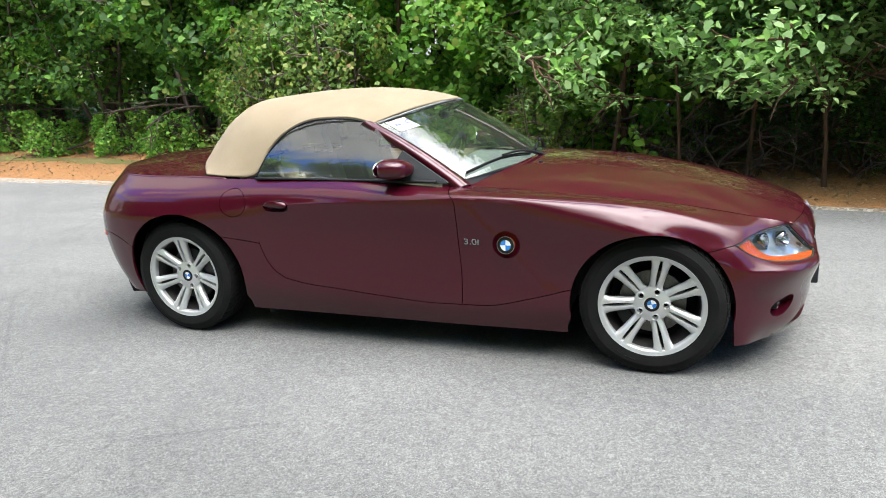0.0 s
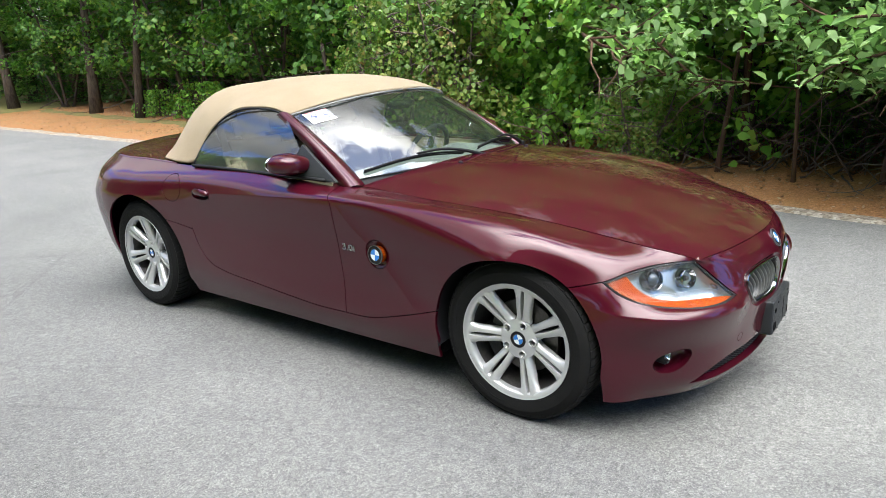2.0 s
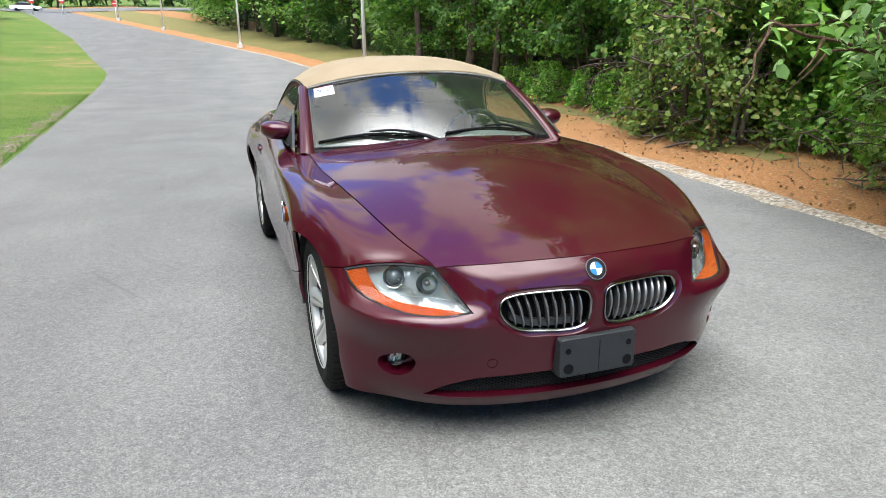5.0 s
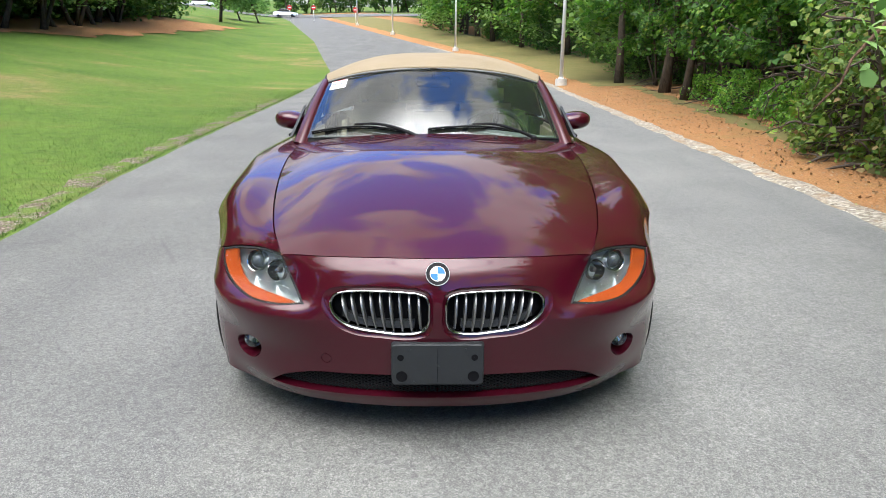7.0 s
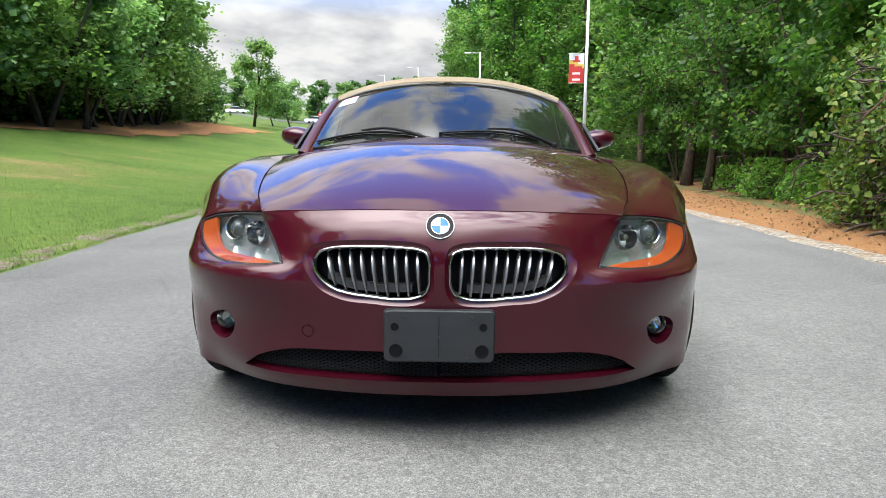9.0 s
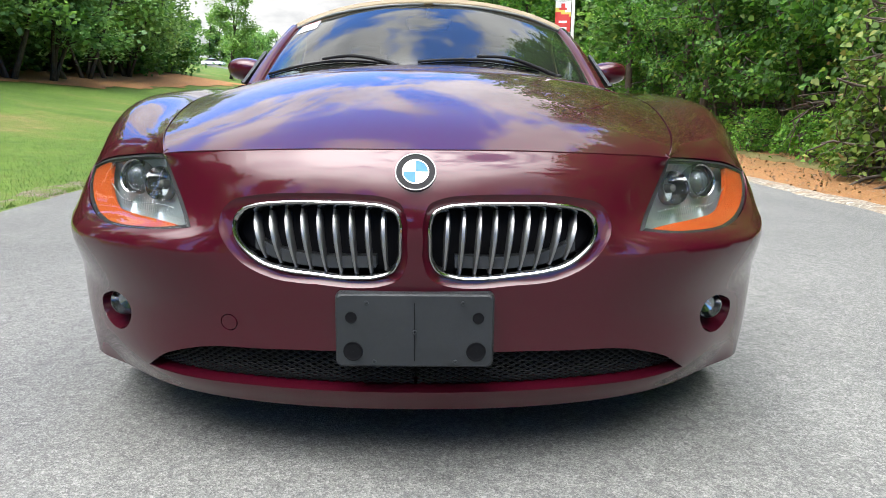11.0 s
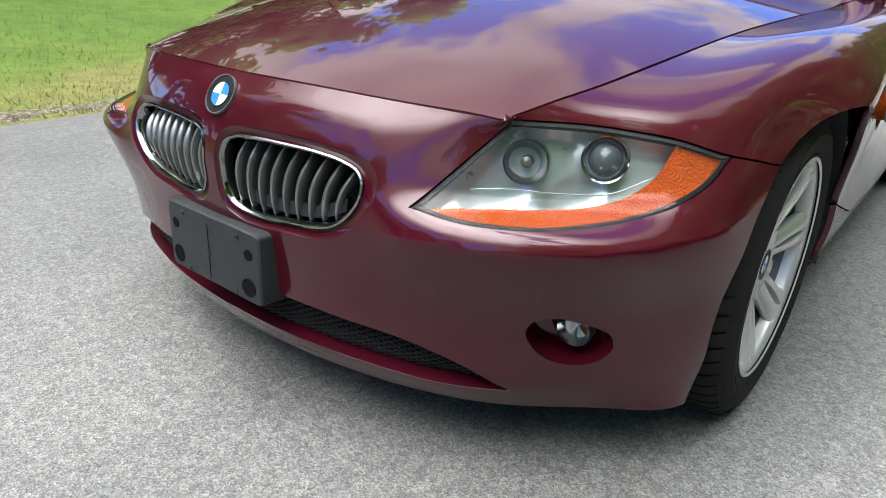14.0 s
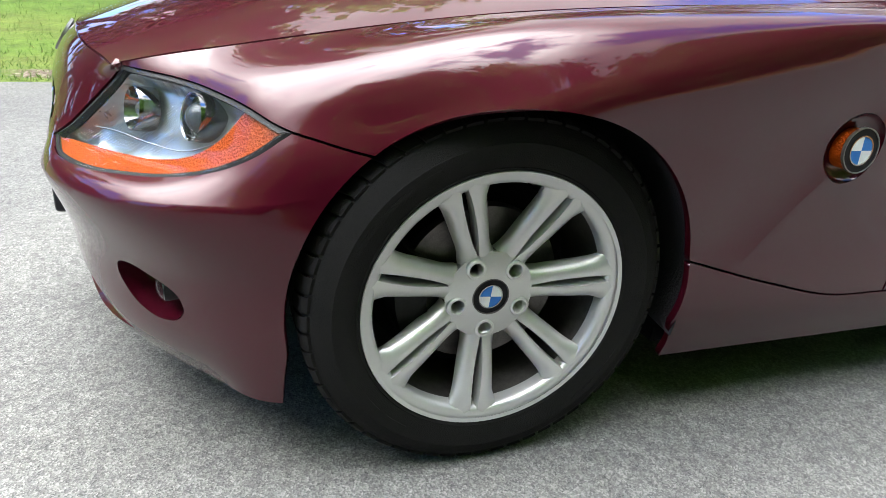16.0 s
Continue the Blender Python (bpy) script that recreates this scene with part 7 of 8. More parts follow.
def build_lamps():
    for s in (1, -1):
        mir = s < 0
        lamp = new("headlamp")
        lamp.parent = car
        tagged(lamp, "clear headlamp with an amber strip along its lower edge")
        def pan(nm, out, gap, mat, lift, depth, step, lb=""):
            vs, fs = fill(shrink(out, gap), (), step)
            return part(nm, panel_mesh(nm, vs, fs, lambda q: skin_place(q) + skin_norm(q) * lift, skin_norm, mat, depth, mirror=mir), None, lamp, lb)
        glass = pan("lamp_glass", lamp_outline, 0.005, M_LAMP_GLASS, -0.001, 0, 0.016, "clear lens")
        glass.visible_shadow = False
        pan("amber_strip", UV_amber, 0.007, M_AMBER, -0.006, 0.012, 0.014, "amber turn signal strip")
        # silvered bowl: dips behind its edge, with two scallops below the units
        vs, fs = fill(shrink(lamp_outline, 0.004), (), 0.008)
        way = unit(skin_norm(lamp_outline).mean(0))
        away = np.sqrt(((vs[:, None] - lamp_outline[None]) ** 2).sum(2).min(1))
        dip = np.clip(away / 0.024, 0, 1)
        dip = 0.016 + 0.022 * dip * dip * (3 - 2 * dip)
        at = skin_place(vs)
        for cy, cz, cr in ((.520, .545, .040), (.615, .540, .034)):
            q = np.clip(1 - ((at[:, 1] - cy) ** 2 + (at[:, 2] - cz) ** 2) / cr ** 2, 0, 1)
            dip = dip + 0.009 * np.sqrt(q) * np.clip(away / 0.02, 0, 1)
        bowl = at - way * dip[:, None]
        if mir:
            bowl = bowl * FLIP
        part("lamp_bowl", fixed("lamp_bowl", bowl, [tuple(int(i) for i in f) for f in fs], M_REFLECTOR, True, 50), None, lamp)
        sweep_ring("lamp_seal", lamp_outline, [(0.0005, -0.003), (0.0078, -0.0005), (0.0082, -0.012), (0.0005, -0.016)], M_BLACK, lamp, "", mir)
        # projector towards the wing, reflector towards the nose
        for y, z, r, kind in ((.629, .582, .038, 0), (.541, .575, .034, 1)):
            uv = on_skin([(1.75, y, z)], FRONT)[0]
            p, n = skin(uv[0], uv[1])[0], skin_normal(uv[:1], uv[1:])[0]
            n = unit(np.array((1.0, 0.30, 0.12)) + 0.4 * n)
            p = p - n * 0.012
            if mir:
                p, n = p * FLIP, n * FLIP
            at = facing(p, n)
            if kind == 0:
                turned("projector_ring", [(r * .98, -.05), (r, -.006), (r * .97, .004), (r * .90, .002), (r * .86, -.008), (r * .84, -.03)], at, M_CHROME, lamp)
                turned("projector_bezel", [(r * .84, -.030), (r * .76, -.010), (r * .72, -.016)], at, M_LAMP_DARK, lamp)
                turned("projector_eye", [(r * .74, -.020), (r * .66, -.008), (r * .48, .003), (r * .25, .009), (.0004, .011)], at, M_EYE, lamp, "round glass projector")
                turned("projector_back", [(r * .80, -.030), (.0004, -.034)], at, M_LAMP_DARK, lamp)
            else:
                turned("reflector_ring", [(r * 1.06, -.03), (r * 1.06, -.002), (r, .003), (r * .95, -.002)], at, M_CHROME, lamp)
                turned("reflector_cup", [(r * .95, -.002), (r * .80, -.020), (r * .5, -.036), (r * .2, -.042), (.0004, -.042)], at, M_CHROME, lamp)
                turned("bulb", [(.010, -.04), (.0105, -.016), (.008, -.006), (.0004, -.003)], at, M_STEEL, lamp)
        # bright line under the units
        pts = front_line([(.700, .566), (.655, .540), (.60, .5365), (.53, .539), (.49, .536)])
        P = skin_place(pts) - skin_norm(pts) * 0.012
        if mir:
            P = P * FLIP
        part("lamp_ledge", tube_mesh("lamp_ledge", [(P, np.full(len(P), .0011))], M_REFLECTOR, 6), None, lamp)
        # fine flutes moulded inside the lens
        for k in range(26):
            f = k / 25
            a, b = (.475 + .150 * f, .520 + .006 * f), (.520 + .150 * f, .575 + .045 * f - .02 * f * f)
            if a[1] > b[1]:
                continue
            uv = front_line([a, b], 0.02)
            P = skin_place(uv) - skin_norm(uv) * 0.0030
            if mir:
                P = P * FLIP
            part("lens_flute", tube_mesh("lens_flute", [(P, np.full(len(P), .0004))], M_LAMP_GLASS, 4), None, lamp)


build_lamps()


def outline_span(pts, y):
    """Lowest and highest z of a closed outline at y."""
    q = smooth_line([(0, a, b) for a, b in pts], 0.004, True)
    near = q[np.abs(q[:, 1] - y) < 0.006]
    return near[:, 2].min(), near[:, 2].max()


def build_grilles():
    for s in (1, -1):
        mir = s < 0
        g = new("kidney_grille")
        g.parent = car
        tagged(g, "kidney grille with a chrome rim and upright satin slats")
        sweep_ring("chrome_rim", UV_grille, [(0.0, -0.009), (0.0010, -0.0034), (0.0040, -0.0022), (0.0070, -0.0048), (0.0086, -0.012), (0.0086, -0.030), (0.0, -0.030)], M_CHROME, g, "polished chrome rim", mir)
        # painted bevel that leads from the bumper's skin down to the chrome
        rows = []
        for uv in (UV_surround, UV_grille):
            q = skin_place(uv)
            th = np.arctan2((q[:, 2] - .49) * 2.2, q[:, 1] - .18)
            o = np.argsort(th)
            grid = np.linspace(-math.pi, math.pi, 121)[:-1]
            rows.append(np.stack([np.interp(grid, th[o], uv[o, c], period=2 * math.pi) for c in (0, 1)], 1))
        v = []
        for share, deep in ((0.0, 0.0), (.08, .0016), (.35, .0048), (.75, .0082), (1.02, .0095)):
            q = rows[0] + (rows[1] - rows[0]) * share
            v.extend((skin_place(q) - skin_norm(q) * deep) * (FLIP if mir else 1))
        f2 = [(r * 120 + i, r * 120 + (i + 1) % 120, (r + 1) * 120 + (i + 1) % 120, (r + 1) * 120 + i) for r in range(4) for i in range(120)]
        part("grille_surround", fixed("grille_surround", v, f2, M_PAINT, True, 60), None, g)
        for k in range(9):
            f = k / 8
            yt, yb = .062 + (.310 - .062) * f, .055 + (.284 - .055) * f
            lo, hi = outline_span(grille, .5 * (yt + yb))
            hi = min(hi, outline_span(grille, min(yt, .335))[1]) - .010
            lo = max(lo, outline_span(grille, yb)[0]) + .008
            cross = []
            for t in np.linspace(0, 1, 9):
                y, z = yb + (yt - yb) * t, lo + (hi - lo) * t
                uv = on_skin([(1.95, y, z)], FRONT)[0]
                p, n = skin(uv[0], uv[1])[0], skin_normal(uv[:1], uv[1:])[0]
                w = .0062 * (0.35 + 0.65 * math.sin(math.pi * min(1, 0.12 + 0.80 * (1 - t)) ** 0.8))
                if t < .12:
                    w *= 1.25
                back = .010 + .012 * (2 * t - 1) ** 2 + .010 * t
                c = p - n * back
                cross.append([c + (0, -w, 0) - n * .004, c + (0, -w * .5, 0) + n * .003, c + (0, w * .5, 0) + n * .003, c + (0, w, 0) - n * .004, c + (0, w * .45, 0) - n * .024, c + (0, -w * .45, 0) - n * .024])
            C = np.array(cross)
            if mir:
                C = C * FLIP
            v = C.reshape(-1, 3)
            f2 = []
            for i in range(8):
                for j in range(6):
                    f2.append((i * 6 + j, i * 6 + (j + 1) % 6, (i + 1) * 6 + (j + 1) % 6, (i + 1) * 6 + j))
            f2 += [tuple(range(6)), tuple(48 + j for j in reversed(range(6)))]
            part("slat", fixed("slat", v, f2, M_SLAT, True, 60), None, g)
        # tray seen at the foot of the slats
        uv = front_line([(.075, .447), (.18, .446), (.27, .462), (.305, .480)])
        P, N = skin_place(uv), skin_norm(uv)
        v = []
        for p, n in zip(P, N):
            for a, b in ((-.024, .010), (-.022, -.012), (-.045, -.012), (-.045, .010)):
                v.append((p + n * a + np.array((0, 0, b))) * (FLIP if mir else 1))
        f2 = []
        for i in range(len(P) - 1):
            for j in range(4):
                f2.append((i * 4 + j, i * 4 + (j + 1) % 4, (i + 1) * 4 + (j + 1) % 4, (i + 1) * 4 + j))
        part("air_guide", fixed("air_guide", v, f2, M_BRACKET), None, g)


build_grilles()


def build_intake():
    out = np.concatenate([UV_in_top, UV_in_mid[1:-1], UV_in_low])
    vs, fs = fill(out, (), 0.02)
    it = part("intake_backing", panel_mesh("intake_backing", vs, fs, lambda q: skin_place(q) - skin_norm(q) * .045, skin_norm, M_VOID, 0, both=True), None, car)
    paths = []
    lo, hi = out.min(0), out.max(0)
    for slope in (0.62, -0.62):
        for c in np.arange(lo[0] - 0.3, hi[0] + 0.3, 0.0235):
            u = np.linspace(lo[0], hi[0], 220)
            v = (lo[1] + hi[1]) / 2 + (u - c) * slope
            ok = (v > lo[1]) & (v < hi[1])
            q = np.stack([u[ok], v[ok]], 1)
            if len(q) < 3:
                continue
            q = q[inside(out, q)]
            if len(q) < 3:
                continue
            q = np.linspace(q[0], q[-1], 5)
            P = skin_place(q) - skin_norm(q) * .026
            paths.append((P, np.full(5, .0021)))
            paths.append((P * FLIP, np.full(5, .0021)))
    part("intake_mesh", tube_mesh("intake_mesh", paths, M_BLACK, 4), None, car, "black diamond mesh in the lower air intake")
    # painted lip under the mesh
    q = UV_in_low
    P, N = skin_place(q), skin_norm(q)
    v = []
    for p, n in zip(P, N):
        v += [p, p - n * .05 + np.array((0, 0, -.004))]
    n2 = len(P)
    f = [(2 * i, 2 * i + 1, 2 * i + 3, 2 * i + 2) for i in range(n2 - 1)]
    v = np.array(v)
    o = len(v)
    part("intake_lip", fixed("intake_lip", np.concatenate([v, v * FLIP]), f + [tuple(o + i for i in g) for g in f], M_PAINT), None, car)
    # darker middle of the mesh
    q = chain(front_line([(.0, .258), (.10, .258), (.18, .257)]), front_line([(.18, .257), (.115, .198)]), front_line([(.115, .198), (.0, .198)]))
    vs, fs = fill(q, (), 0.02)
    part("intake_duct", panel_mesh("intake_duct", vs, fs, lambda a: skin_place(a) - skin_norm(a) * .034, skin_norm, M_VOID, 0, both=True), None, car)


build_intake()


def build_fogs():
    for s in (1, -1):
        mir = s < 0
        fg = new("fog_lamp")
        fg.parent = car
        tagged(fg, "round fog lamp in a body-coloured recess")
        dish("recess", UV_fog, [(0, 0.0), (.03, .012), (.10, .030), (.22, .046), (.40, .052)], M_PAINT, fg, mir)
        uv = on_skin([(1.75, .641, .312)], FRONT)[0]
        p = skin(uv[0], uv[1])[0] + np.array((-.032, 0, 0))
        n = np.array((1.0, .12, 0.0))
        if mir:
            p, n = p * FLIP, n * FLIP
        at = facing(p, unit(n))
        turned("fog_body", [(.0285, -.03), (.0305, -.002), (.0285, .003)], at, M_BLACK, fg)
        turned("fog_reflector", [(.0285, .001), (.020, -.014), (.0004, -.020)], at, M_CHROME, fg)
        g = turned("fog_glass", [(.0285, .003), (.022, .010), (.012, .0135), (.0004, .015)], at, M_LAMP_GLASS, fg, "domed clear glass")
        g.visible_shadow = False


build_fogs()


def build_bracket():
    b = new("plate_bracket")
    b.parent = car
    tagged(b, "blank dark grey plastic front plate bracket with screw holes")
    # rounded rectangle, slightly bowed, standing off the bumper
    def rr(w, h, r, n=5):
        pts = []
        for cx, cz, a0 in ((w - r, h - r, 0), (-w + r, h - r, 90), (-w + r, -h + r, 180), (w - r, -h + r, 270)):
            for i in range(n + 1):
                a = radians(a0 + 90 * i / n)
                pts.append((cx + r * math.cos(a), cz + r * math.sin(a)))
        return pts
    zc = .3255
    v, f = [], []
    rings = []
    for w, h, x in ((.150, .070, 1.958), (.1465, .0705, 1.994), (.1455, .0695, 2.0015), (.1425, .0665, 2.0045), (.06, .03, 2.0045)):
        rings.append(len(v))
        for y, z in rr(w, h, .012 if w > .1 else .005):
            v.append((x - 0.35 * y * y, y, zc + z))
    k = len(rr(.1, .1, .01))
    for a, c in zip(rings, rings[1:]):
        for i in range(k):
            f.append((a + i, a + (i + 1) % k, c + (i + 1) % k, c + i))
    f.append(tuple(rings[-1] + i for i in range(k)))
    part("plate_body", fixed("plate_body", v, f, M_BRACKET, True, 28), None, b)
    # flat near-black discs on the solid plate: the holes' shade is their colour
    for y, z, r in ((.1165, .026, .0095), (-.1165, .026, .0095), (.1135, -.0385, .0165), (-.1135, -.0385, .0165)):
        at = facing((2.0046 - .35 * y * y, y, zc + z), (1, 0.7 * y, 0))
        turned("screw_hole_disc", [(r * 1.12, -.001), (r * 1.10, .0010), (r * 1.02, .0012), (r * .95, .0005), (r * .70, .0004), (.0004, .0004)], at, M_VOID, b, n=20)
    for y, z in ((.088, .054), (-.088, .054), (.075, -.058), (-.075, -.058), (0, 0)):
        at = facing((2.0046 - .35 * y * y, y, zc + z), (1, 0.7 * y, 0))
        turned("small_screw", [(.0045, -.001), (.0045, .0016), (.0028, .0020), (.0022, .0006), (.0004, .0006)], at, M_BRACKET, b, n=12)
    bm = bmesh.new()
    bmesh.ops.create_cube(bm, size=1, matrix=Matrix.Translation((2.0047, 0, zc)) @ Matrix.Diagonal((.0012, .0012, .11, 1)))
    part("moulding_line", bm, M_VOID, b, smooth=False)


build_bracket()

uv_e = on_skin([(1.955, 0.0, .613)], FRONT)[0]
nose_p = skin(U_END, uv_e[1])[0]
nose_n = skin_normal(np.array([U_END - 0.01]), np.array([uv_e[1]]))[0] * (1, 0, 1)
roundel(car, facing(nose_p - unit(nose_n) * .002, unit(nose_n), radians(90)), .0375, 0.0, "nose_emblem", .006)


def build_side_badges():
    for s in (1, -1):
        mir = s < 0
        dish("repeater_recess", badge_ring, [(0, 0.0), (.04, .006), (.14, .012), (.30, .015), (.5, .016)], M_PAINT, car, mir)
        uv = on_skin([(.612, .86, .580)], SIDE)[0]
        p, n = skin(uv[0], uv[1])[0], skin_normal(uv[:1], uv[1:])[0]
        lean = unit(n + np.array((-.11, 0, 0)))
        if mir:
            p, n, lean = p * FLIP, n * FLIP, lean * FLIP
        rep = turned("side_repeater", [(.0365, -.020), (.0360, .004), (.0350, .0075), (.030, .008), (.0004, .008)], facing(p + np.array((.002, 0, 0)), lean), M_AMBER, car, "round amber side repeater under an emblem")
        roundel(car, facing(p + lean * .0082, lean, radians(90) if not mir else 0), .0405, 0.0, "side_emblem", .006)


build_side_badges()


def build_badge_text():
    for s in (1, -1):
        cu = bpy.data.curves.new("badge_text", "FONT")
        cu.body, cu.size, cu.extrude, cu.align_x, cu.align_y = "3.0i", .040, .0024, "CENTER", "CENTER"
        cu.bevel_depth = .0003
        cu.offset = .0007
        tmp = new("badge_text_source", cu)
        me = bpy.data.meshes.new_from_object(tmp.evaluated_get(bpy.context.evaluated_depsgraph_get()))
        bpy.data.objects.remove(tmp)
        uv = on_skin([(.447, .86, .587)], SIDE)[0]
        p, n = skin(uv[0], uv[1])[0], skin_normal(uv[:1], uv[1:])[0]
        if s < 0:
            p, n = p * FLIP, n * FLIP
        along = np.array((-1.0 if s > 0 else 1.0, 0, 0))
        along = unit(along - n * (along @ n))
        up = np.cross(n, along)
        m = Matrix(((along[0] * 1.35, up[0], n[0], p[0] + n[0] * .0012), (along[1] * 1.35, up[1], n[1], p[1] + n[1] * .0012), (along[2] * 1.35, up[2], n[2], p[2] + n[2] * .0012), (0, 0, 0, 1)))
        me.transform(m)
        me.materials.clear()
        me.materials.append(M_CHROME)
        part("model_badge", me, None, car, "small chrome model badge reading 3.0i")


build_badge_text()


def build_handles():
    for s, dr in ((1, car_doors[0]), (-1, car_doors[1])):
        mir = s < 0
        dish("handle_cup", handle_ring, [(0, 0.0), (.03, .010), (.12, .024), (.35, .032)], M_PAINT, dr, mir)
        sweep_ring("handle_trim", handle_ring, [(-.002, -.002), (-.001, .0022), (.003, .0025), (.004, -.004)], M_PAINT, dr, "", mir)
        cross = []
        for t in np.linspace(-1, 1, 13):
            x = -.585 + .066 * t
            z = .743 - .002 * t * t
            uv = on_skin([(x, .85, z)], SIDE)[0]
            p, n = skin(uv[0], uv[1])[0], skin_normal(uv[:1], uv[1:])[0]
            w = .0185 * math.sqrt(max(0.06, 1 - t ** 4))
            o = .007 + .007 * (1 - t * t)
            cross.append([p + n * (o - .014) + (0, 0, -w), p + n * o + (0, 0, -w * .72), p + n * (o + .003) + (0, 0, .1 * w), p + n * (o - .001) + (0, 0, w * .8), p + n * (o - .010) + (0, 0, w)])
        C = np.array(cross) * (FLIP if mir else 1)
        f = []
        for i in range(12):
            for j in range(5):
                f.append((i * 5 + j, i * 5 + (j + 1) % 5, (i + 1) * 5 + (j + 1) % 5, (i + 1) * 5 + j))
        f += [(0, 1, 2, 3, 4), (64, 63, 62, 61, 60)]
        part("handle", fixed("handle", C.reshape(-1, 3), f, M_PAINT, True, 60), None, dr)


build_handles()


def build_mirrors():
    for s in (1, -1):
        mr = new("door_mirror")
        mr.parent = car
        tagged(mr, "burgundy door mirror on a black foot")
        v, f = [], []
        nu, nv = 28, 18
        for i in range(nu):
            a = 2 * math.pi * i / nu
            for j in range(nv):
                # rounded shell; the back face is flatter
                b = math.pi * j / (nv - 1)
                ca, sa = math.cos(a), math.sin(a)
                sy = math.copysign(abs(ca) ** 0.85, ca) * .096 * math.sin(b) ** 0.75
                sz = math.copysign(abs(sa) ** 0.80, sa) * .052 * math.sin(b) ** 0.75
                fx = math.cos(b)
                x = (.098 if fx > 0 else .048) * math.copysign(abs(fx) ** 0.85, fx)
                taper = 1 - 0.18 * max(0.0, -sy / .096)
                v.append((.045 + x - .10 * sy, (.800 + sy) * s, .915 + sz * taper + .06 * sy))
        for i in range(nu):
            for j in range(nv - 1):
                q = (i + 1) % nu
                f.append((i * nv + j, q * nv + j, q * nv + j + 1, i * nv + j + 1))
        part("mirror_shell", fixed("mirror_shell", v, f, M_PAINT, True, 70), None, mr)
        at = Matrix.Translation((-.006, .802 * s, .915)) @ Matrix.Rotation(radians(8 * s), 4, "Z") @ Matrix.Rotation(radians(-90), 4, "Y") @ Matrix.Diagonal((.043, .080, .006, 1))
        bm = bmesh.new()
        bmesh.ops.create_uvsphere(bm, u_segments=28, v_segments=10, radius=1.0, matrix=at)
        part("mirror_glass", bm, M_MIRROR, mr)
        pts = np.array([(.05, .775, .873), (.075, .752, .868), (.11, .735, .862), (.15, .735, .852)]) * (1, s, 1)
        part("mirror_foot", tube_mesh("mirror_foot", [(smooth_line(pts, .012), np.full(len(smooth_line(pts, .012)), .016))], M_BLACK, 10), None, mr)


build_mirrors()


def build_wipers():
    for a0, a1, base_a in ((-.965, -.22, -.10), (-.05, .66, .20)):
        w = new("wiper")
        w.parent = car
        tagged(w, "black windscreen wiper at rest")
        ts = np.linspace(0, 1, 22)
        blade = []
        for t in ts:
            a = a0 + (a1 - a0) * t
            b = .045 + .055 * math.sin(math.pi * min(1, t * 1.05)) if a0 < -.5 else .055 + .040 * math.sin(math.pi * t)
            p = ws_point(a, b) + np.array((.008, 0, .012))
            blade.append(p)
        blade = np.array(blade)
        part("wiper_blade", tube_mesh("wiper_blade", [(blade, np.full(22, .0055))], M_BLACK, 6), None, w)
        part("wiper_rubber", tube_mesh("wiper_rubber", [(blade - (.006, 0, .009), np.full(22, .003))], M_RUBBER, 5), None, w)
        arm = np.array([blade[10] + (.006, 0, .012), blade[15] + (.014, 0, .018), ws_point(a1, .02) + (.025, 0, .022), ws_point(a1 + .10, -.02) + (.03, 0, .012)])
        q = smooth_line(arm, .02)
        part("wiper_arm", tube_mesh("wiper_arm", [(q, np.linspace(.005, .010, len(q)))], M_BLACK, 6), None, w)
        turned("wiper_pivot", [(.016, -.01), (.016, .012), (.012, .018), (.0004, .019)], facing(q[-1] - (0, 0, .008), (0.3, 0, 1)), M_BLACK, w, n=16)
    # cowl between the bonnet and the glass
    v = []
    n = 40
    for i in range(n + 1):
        a = -1 + 2 * i / n
        y = .672 * a
        x = .595 - .20 * (y / .69) ** 2
        p = ws_point(a, .03)
        zb = float(bonnet_place(np.array([[x, y]]))[0, 2])
        v += [(x, y, zb - .016), (x - .012, y, zb - .030), tuple(p - (0.0, 0, .010))]
    part("cowl", fixed("cowl", v, grid_faces(n + 1, 3), M_BLACK), None, car, "black plastic scuttle under the wipers")
    for y in (.30, -.30):
        p = bonnet_place(np.array([[.66, y]]))[0]
        turned("washer_jet", [(.012, -.002), (.011, .005), (.006, .009), (.0004, .010)], facing(p, (0.05, 0, 1)), M_BLACK, car, n=14)


build_wipers()


def build_marker():
    for s in (1, -1):
        uv = on_skin([(-1.80, .74, .545)], (1, .3, 1))[0]
        q = np.array([(uv[0] + .022 * math.cos(a), uv[1] + .016 * math.sin(a)) for a in np.linspace(0, 6.283, 17)[:-1]])
        vs, fs = fill(q, (), 0.012)
        part("side_marker", panel_mesh("side_marker", vs, fs, lambda a: skin_place(a) + skin_norm(a) * .003, skin_norm, M_RED_LENS, .004, mirror=s < 0), None, car, "small red side marker")
        pts = np.array([(-.80, .66, .16), (-.80, .66, .10), (-.765, .66, .105), (-.77, .66, .16)]) * (1, s, 1)
        v = np.concatenate([pts, pts + np.array((0, .05 * s, 0))])
        part("air_deflector", fixed("air_deflector", v, [(0, 1, 2, 3), (7, 6, 5, 4), (0, 4, 5, 1), (1, 5, 6, 2), (2, 6, 7, 3), (3, 7, 4, 0)], M_BLACK), None, car)


build_marker()


# ---- inside the car ----
def soft_box(name, size, place, mat, parent, bevel=0.03, label=""):
    bm = bmesh.new()
    bmesh.ops.create_cube(bm, size=1, matrix=Matrix.Diagonal((*size, 1)))
    bmesh.ops.bevel(bm, geom=bm.edges[:], offset=bevel, segments=4, affect="EDGES")
    bmesh.ops.transform(bm, matrix=place, verts=bm.verts[:])
    return part(name, bm, mat, parent, label)


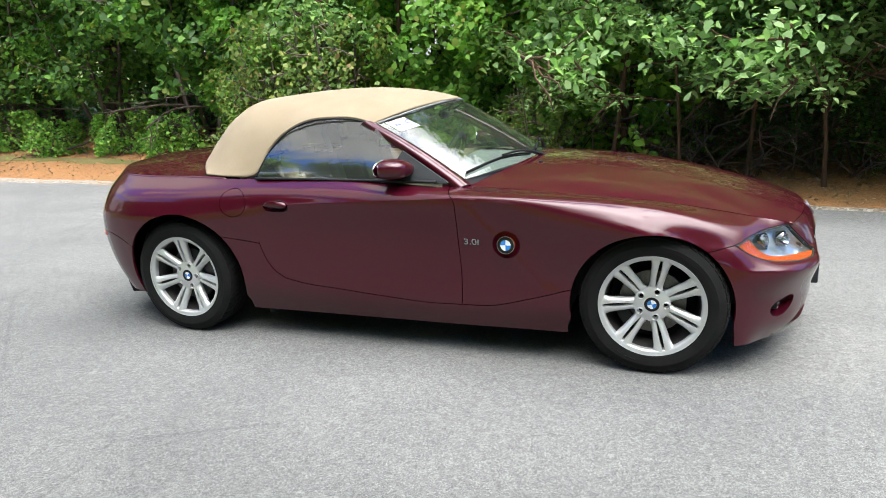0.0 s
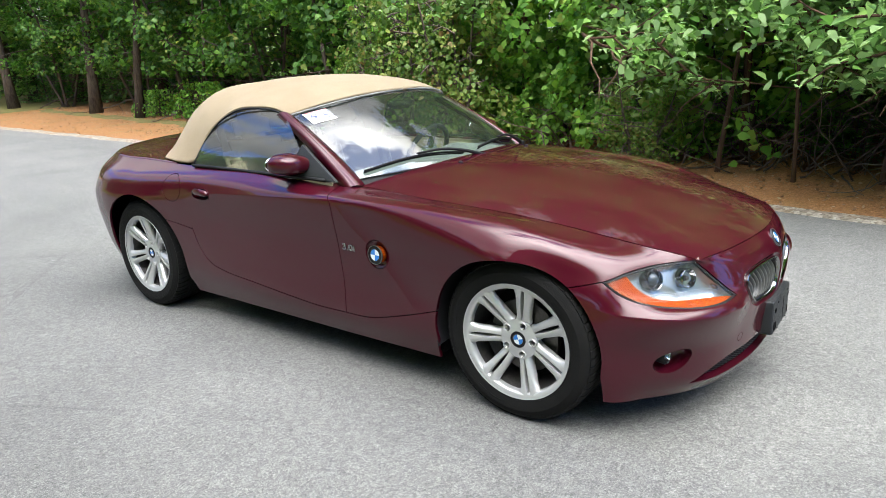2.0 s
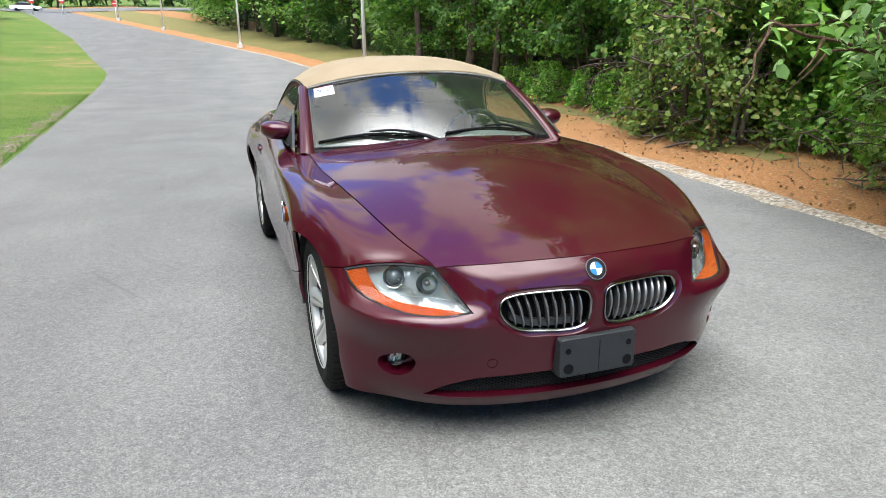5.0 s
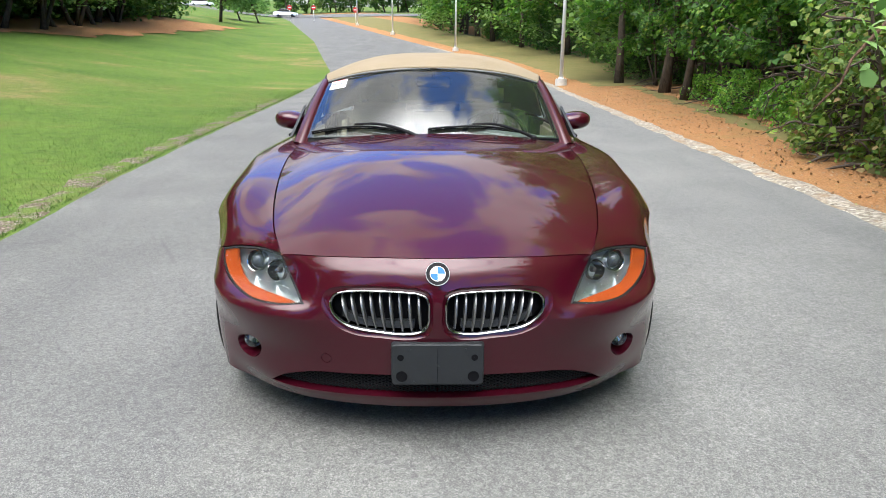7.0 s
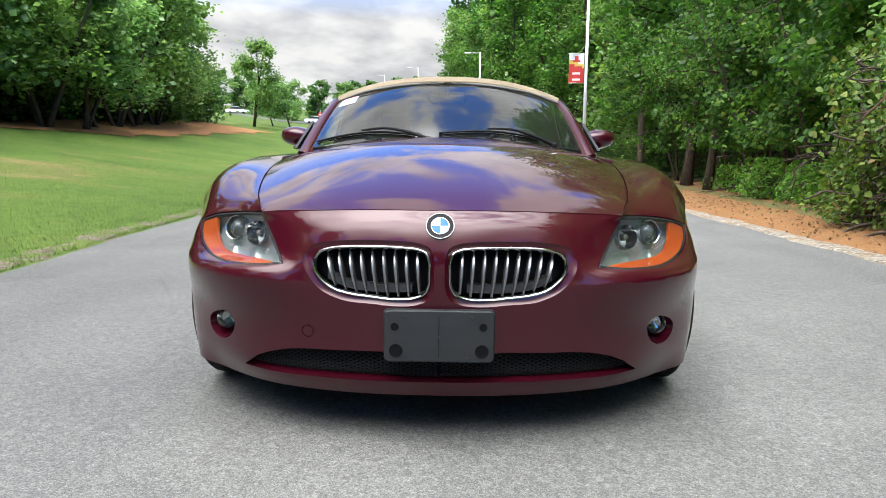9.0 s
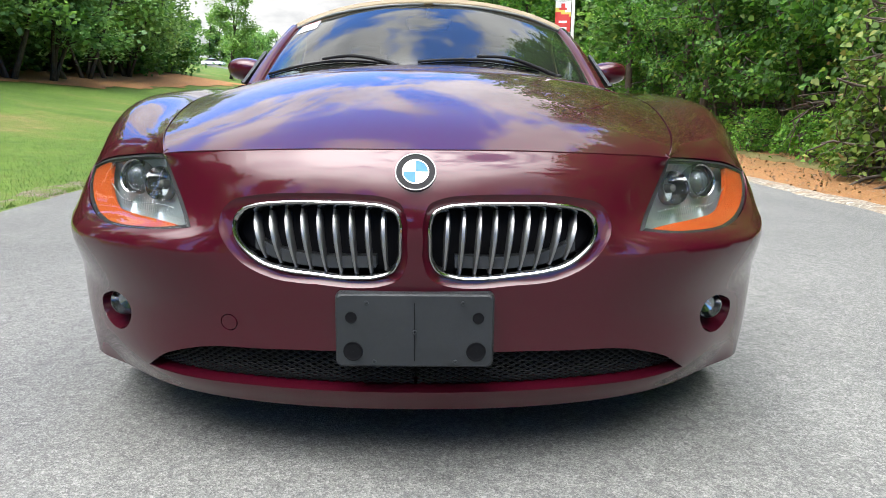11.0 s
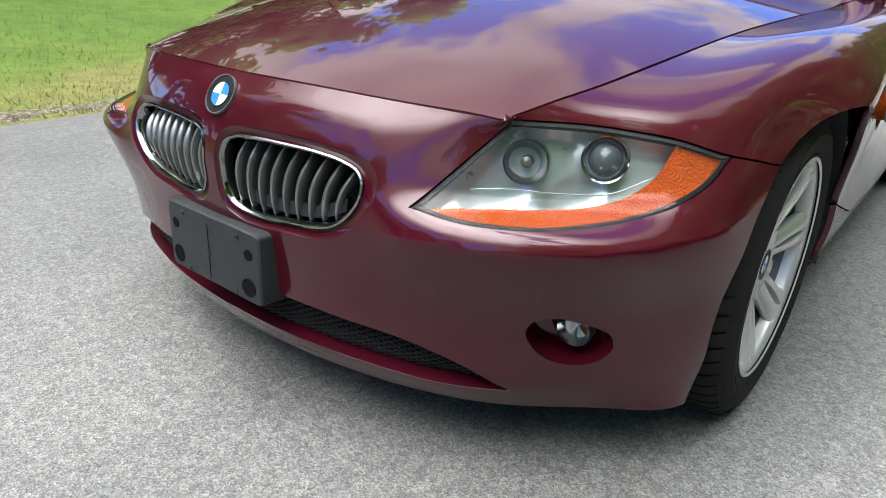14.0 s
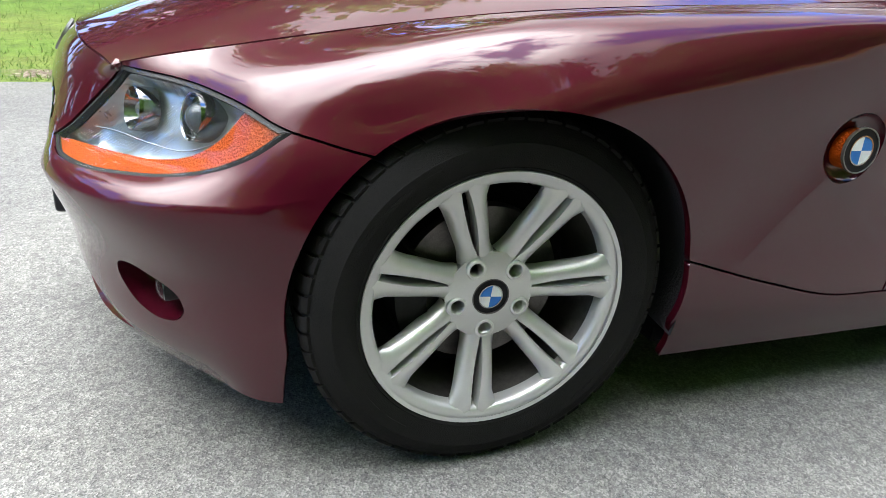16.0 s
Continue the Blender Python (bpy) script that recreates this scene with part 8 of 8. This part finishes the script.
def build_cabin():
    for y in (.36, -.36):
        seat = new("seat")
        seat.parent = car
        tagged(seat, "tan leather sports seat")
        soft_box("cushion", (.52, .48, .14), Matrix.Translation((-.36, y, .42)) @ Matrix.Rotation(radians(-8), 4, "Y"), M_LEATHER, seat, .05)
        soft_box("backrest", (.13, .46, .58), Matrix.Translation((-.66, y, .68)) @ Matrix.Rotation(radians(-16), 4, "Y"), M_LEATHER, seat, .055)
        for d in (-.21, .21):
            soft_box("bolster", (.16, .07, .44), Matrix.Translation((-.60, y + d, .66)) @ Matrix.Rotation(radians(-16), 4, "Y"), M_LEATHER, seat, .03)
        soft_box("headrest", (.10, .25, .17), Matrix.Translation((-.755, y, 1.02)) @ Matrix.Rotation(radians(-12), 4, "Y"), M_LEATHER, seat, .045)
    # dash with a hood over the dials
    v = []
    n = 24
    for i in range(n + 1):
        a = -1 + 2 * i / n
        y = .70 * a
        x0 = .56 - .20 * a * a
        hood = .035 * math.exp(-((y - .36) / .17) ** 2)
        for x, z in ((x0, .835 - .02 * a * a), (x0 - .16, .842 - .01 * a * a), (.13, .835 + hood), (.07, .81 + hood), (.08, .70), (.16, .56)):
            v.append((x, y, z))
    part("dashboard", fixed("dashboard", v, grid_faces(n + 1, 6), M_DASH, True, 60), None, car, "grey dashboard")
    sw = new("steering_wheel")
    sw.parent = car
    tagged(sw, "grey three-spoke steering wheel")
    at = Matrix.Translation((-.06, .36, .80)) @ Matrix.Rotation(radians(-66), 4, "Y")
    ring = [(.182 * math.cos(a), .182 * math.sin(a), 0) for a in np.linspace(0, 6.2832, 49)]
    me = tube_mesh("wheel_rim", [(ring, np.full(49, .0155))], M_BRACKET, 10); me.transform(at)
    part("wheel_rim", me, None, sw)
    for a in (0, 180, 270):
        c, q = math.cos(radians(a)), math.sin(radians(a))
        me = tube_mesh("wheel_spoke", [([(c * r, q * r, -.01 * (1 - r / .18)) for r in (.05, .12, .178)], [.022, .017, .013])], M_BRACKET, 8)
        me.transform(at)
        part("wheel_spoke", me, None, sw)
    soft_box("airbag_cover", (.13, .15, .05), at @ Matrix.Translation((0, 0, -.008)), M_DASH, sw, .022)
    for s in (1, -1):
        soft_box("door_lining", (1.0, .05, .42), Matrix.Translation((-.20, .755 * s, .63)), M_LEATHER, car, .02)
    soft_box("rear_bulkhead", (.06, 1.36, .58), Matrix.Translation((-.90, 0, .60)), M_LEATHER, car, .025)
    soft_box("centre_console", (.85, .20, .24), Matrix.Translation((-.25, 0, .40)), M_DASH, car, .04)
    soft_box("cabin_floor", (1.2, 1.45, .04), Matrix.Translation((-.30, 0, .235)), M_DASH, car, .01)
    for y in (.36, -.36):
        pts = smooth_line([(-.86, y - .11, .88), (-.90, y - .10, 1.03), (-.90, y, 1.075), (-.90, y + .10, 1.03), (-.86, y + .11, .88)], .02)
        part("roll_hoop", tube_mesh("roll_hoop", [(pts, np.full(len(pts), .02))], M_DASH, 10), None, car)
    soft_box("rear_view_mirror", (.03, .20, .06), Matrix.Translation((.055, .0, 1.125)) @ Matrix.Rotation(radians(12), 4, "Y"), M_BLACK, car, .014)
    part("mirror_stalk", tube_mesh("mirror_stalk", [(np.array([(.065, 0, 1.145), (.10, 0, 1.178)]), [.008, .011])], M_BLACK, 8), None, car)


build_cabin()


def build_sticker():
    """A printed slip behind the top corner of the windscreen."""
    st = new("windscreen_sticker")
    st.parent = car
    tagged(st, "white paper sticker with two dark letters and a red stripe")
    a0, a1, b0, b1 = -.955, -.795, .775, .955
    def g(a, b, off):
        return ws_point(a, b) + np.array((.55, 0, .83)) * off
    def patch(name, s0, s1, t0, t1, off, mat, nx=6, ny=4):
        v = [g(a0 + (a1 - a0) * (s0 + (s1 - s0) * i / nx), b0 + (b1 - b0) * (t0 + (t1 - t0) * j / ny), off) for i in range(nx + 1) for j in range(ny + 1)]
        return part(name, mesh_from(name, v, grid_faces(nx + 1, ny + 1), mat, True), None, st)
    patch("paper", 0, 1, 0, 1, .0022, M_PAPER)
    patch("lower_band", .50, .97, .20, .26, .0048, M_PRINT_BLUE)
    patch("upper_band", .03, .97, .90, .95, .0048, M_PRINT_RED)
    patch("box_edge", .50, .53, .26, .84, .0048, M_PRINT_BLUE)
    patch("box_edge", .93, .96, .26, .84, .0048, M_PRINT_BLUE)
    for ch, s in (("N", .25), ("C", .75)):
        cu = bpy.data.curves.new("letter", "FONT")
        cu.body, cu.size, cu.align_x, cu.align_y = ch, .043, "CENTER", "CENTER"
        cu.extrude, cu.offset = .0003, .0011
        tmp = new("letter_source", cu)
        me = bpy.data.meshes.new_from_object(tmp.evaluated_get(bpy.context.evaluated_depsgraph_get()))
        bpy.data.objects.remove(tmp)
        a, b = a0 + (a1 - a0) * s, b0 + (b1 - b0) * .52
        p = g(a, b, .0075)
        ex = unit(g(a + .03, b, .0075) - p)
        ey = unit(g(a, b + .03, .0075) - p)
        ey = unit(ey - ex * (ex @ ey))
        ez = np.cross(ex, ey)
        me.transform(Matrix(((ex[0], ey[0], ez[0], p[0]), (ex[1], ey[1], ez[1], p[1]), (ex[2], ey[2], ez[2], p[2]), (0, 0, 0, 1))))
        me.materials.clear()
        me.materials.append(M_PRINT_BLUE)
        part("letter", me, None, st)


build_sticker()

for fx, fy in ((-138.5, -45.0), (-133.5, -27.5)):
    far_car(fx, fy, 90)
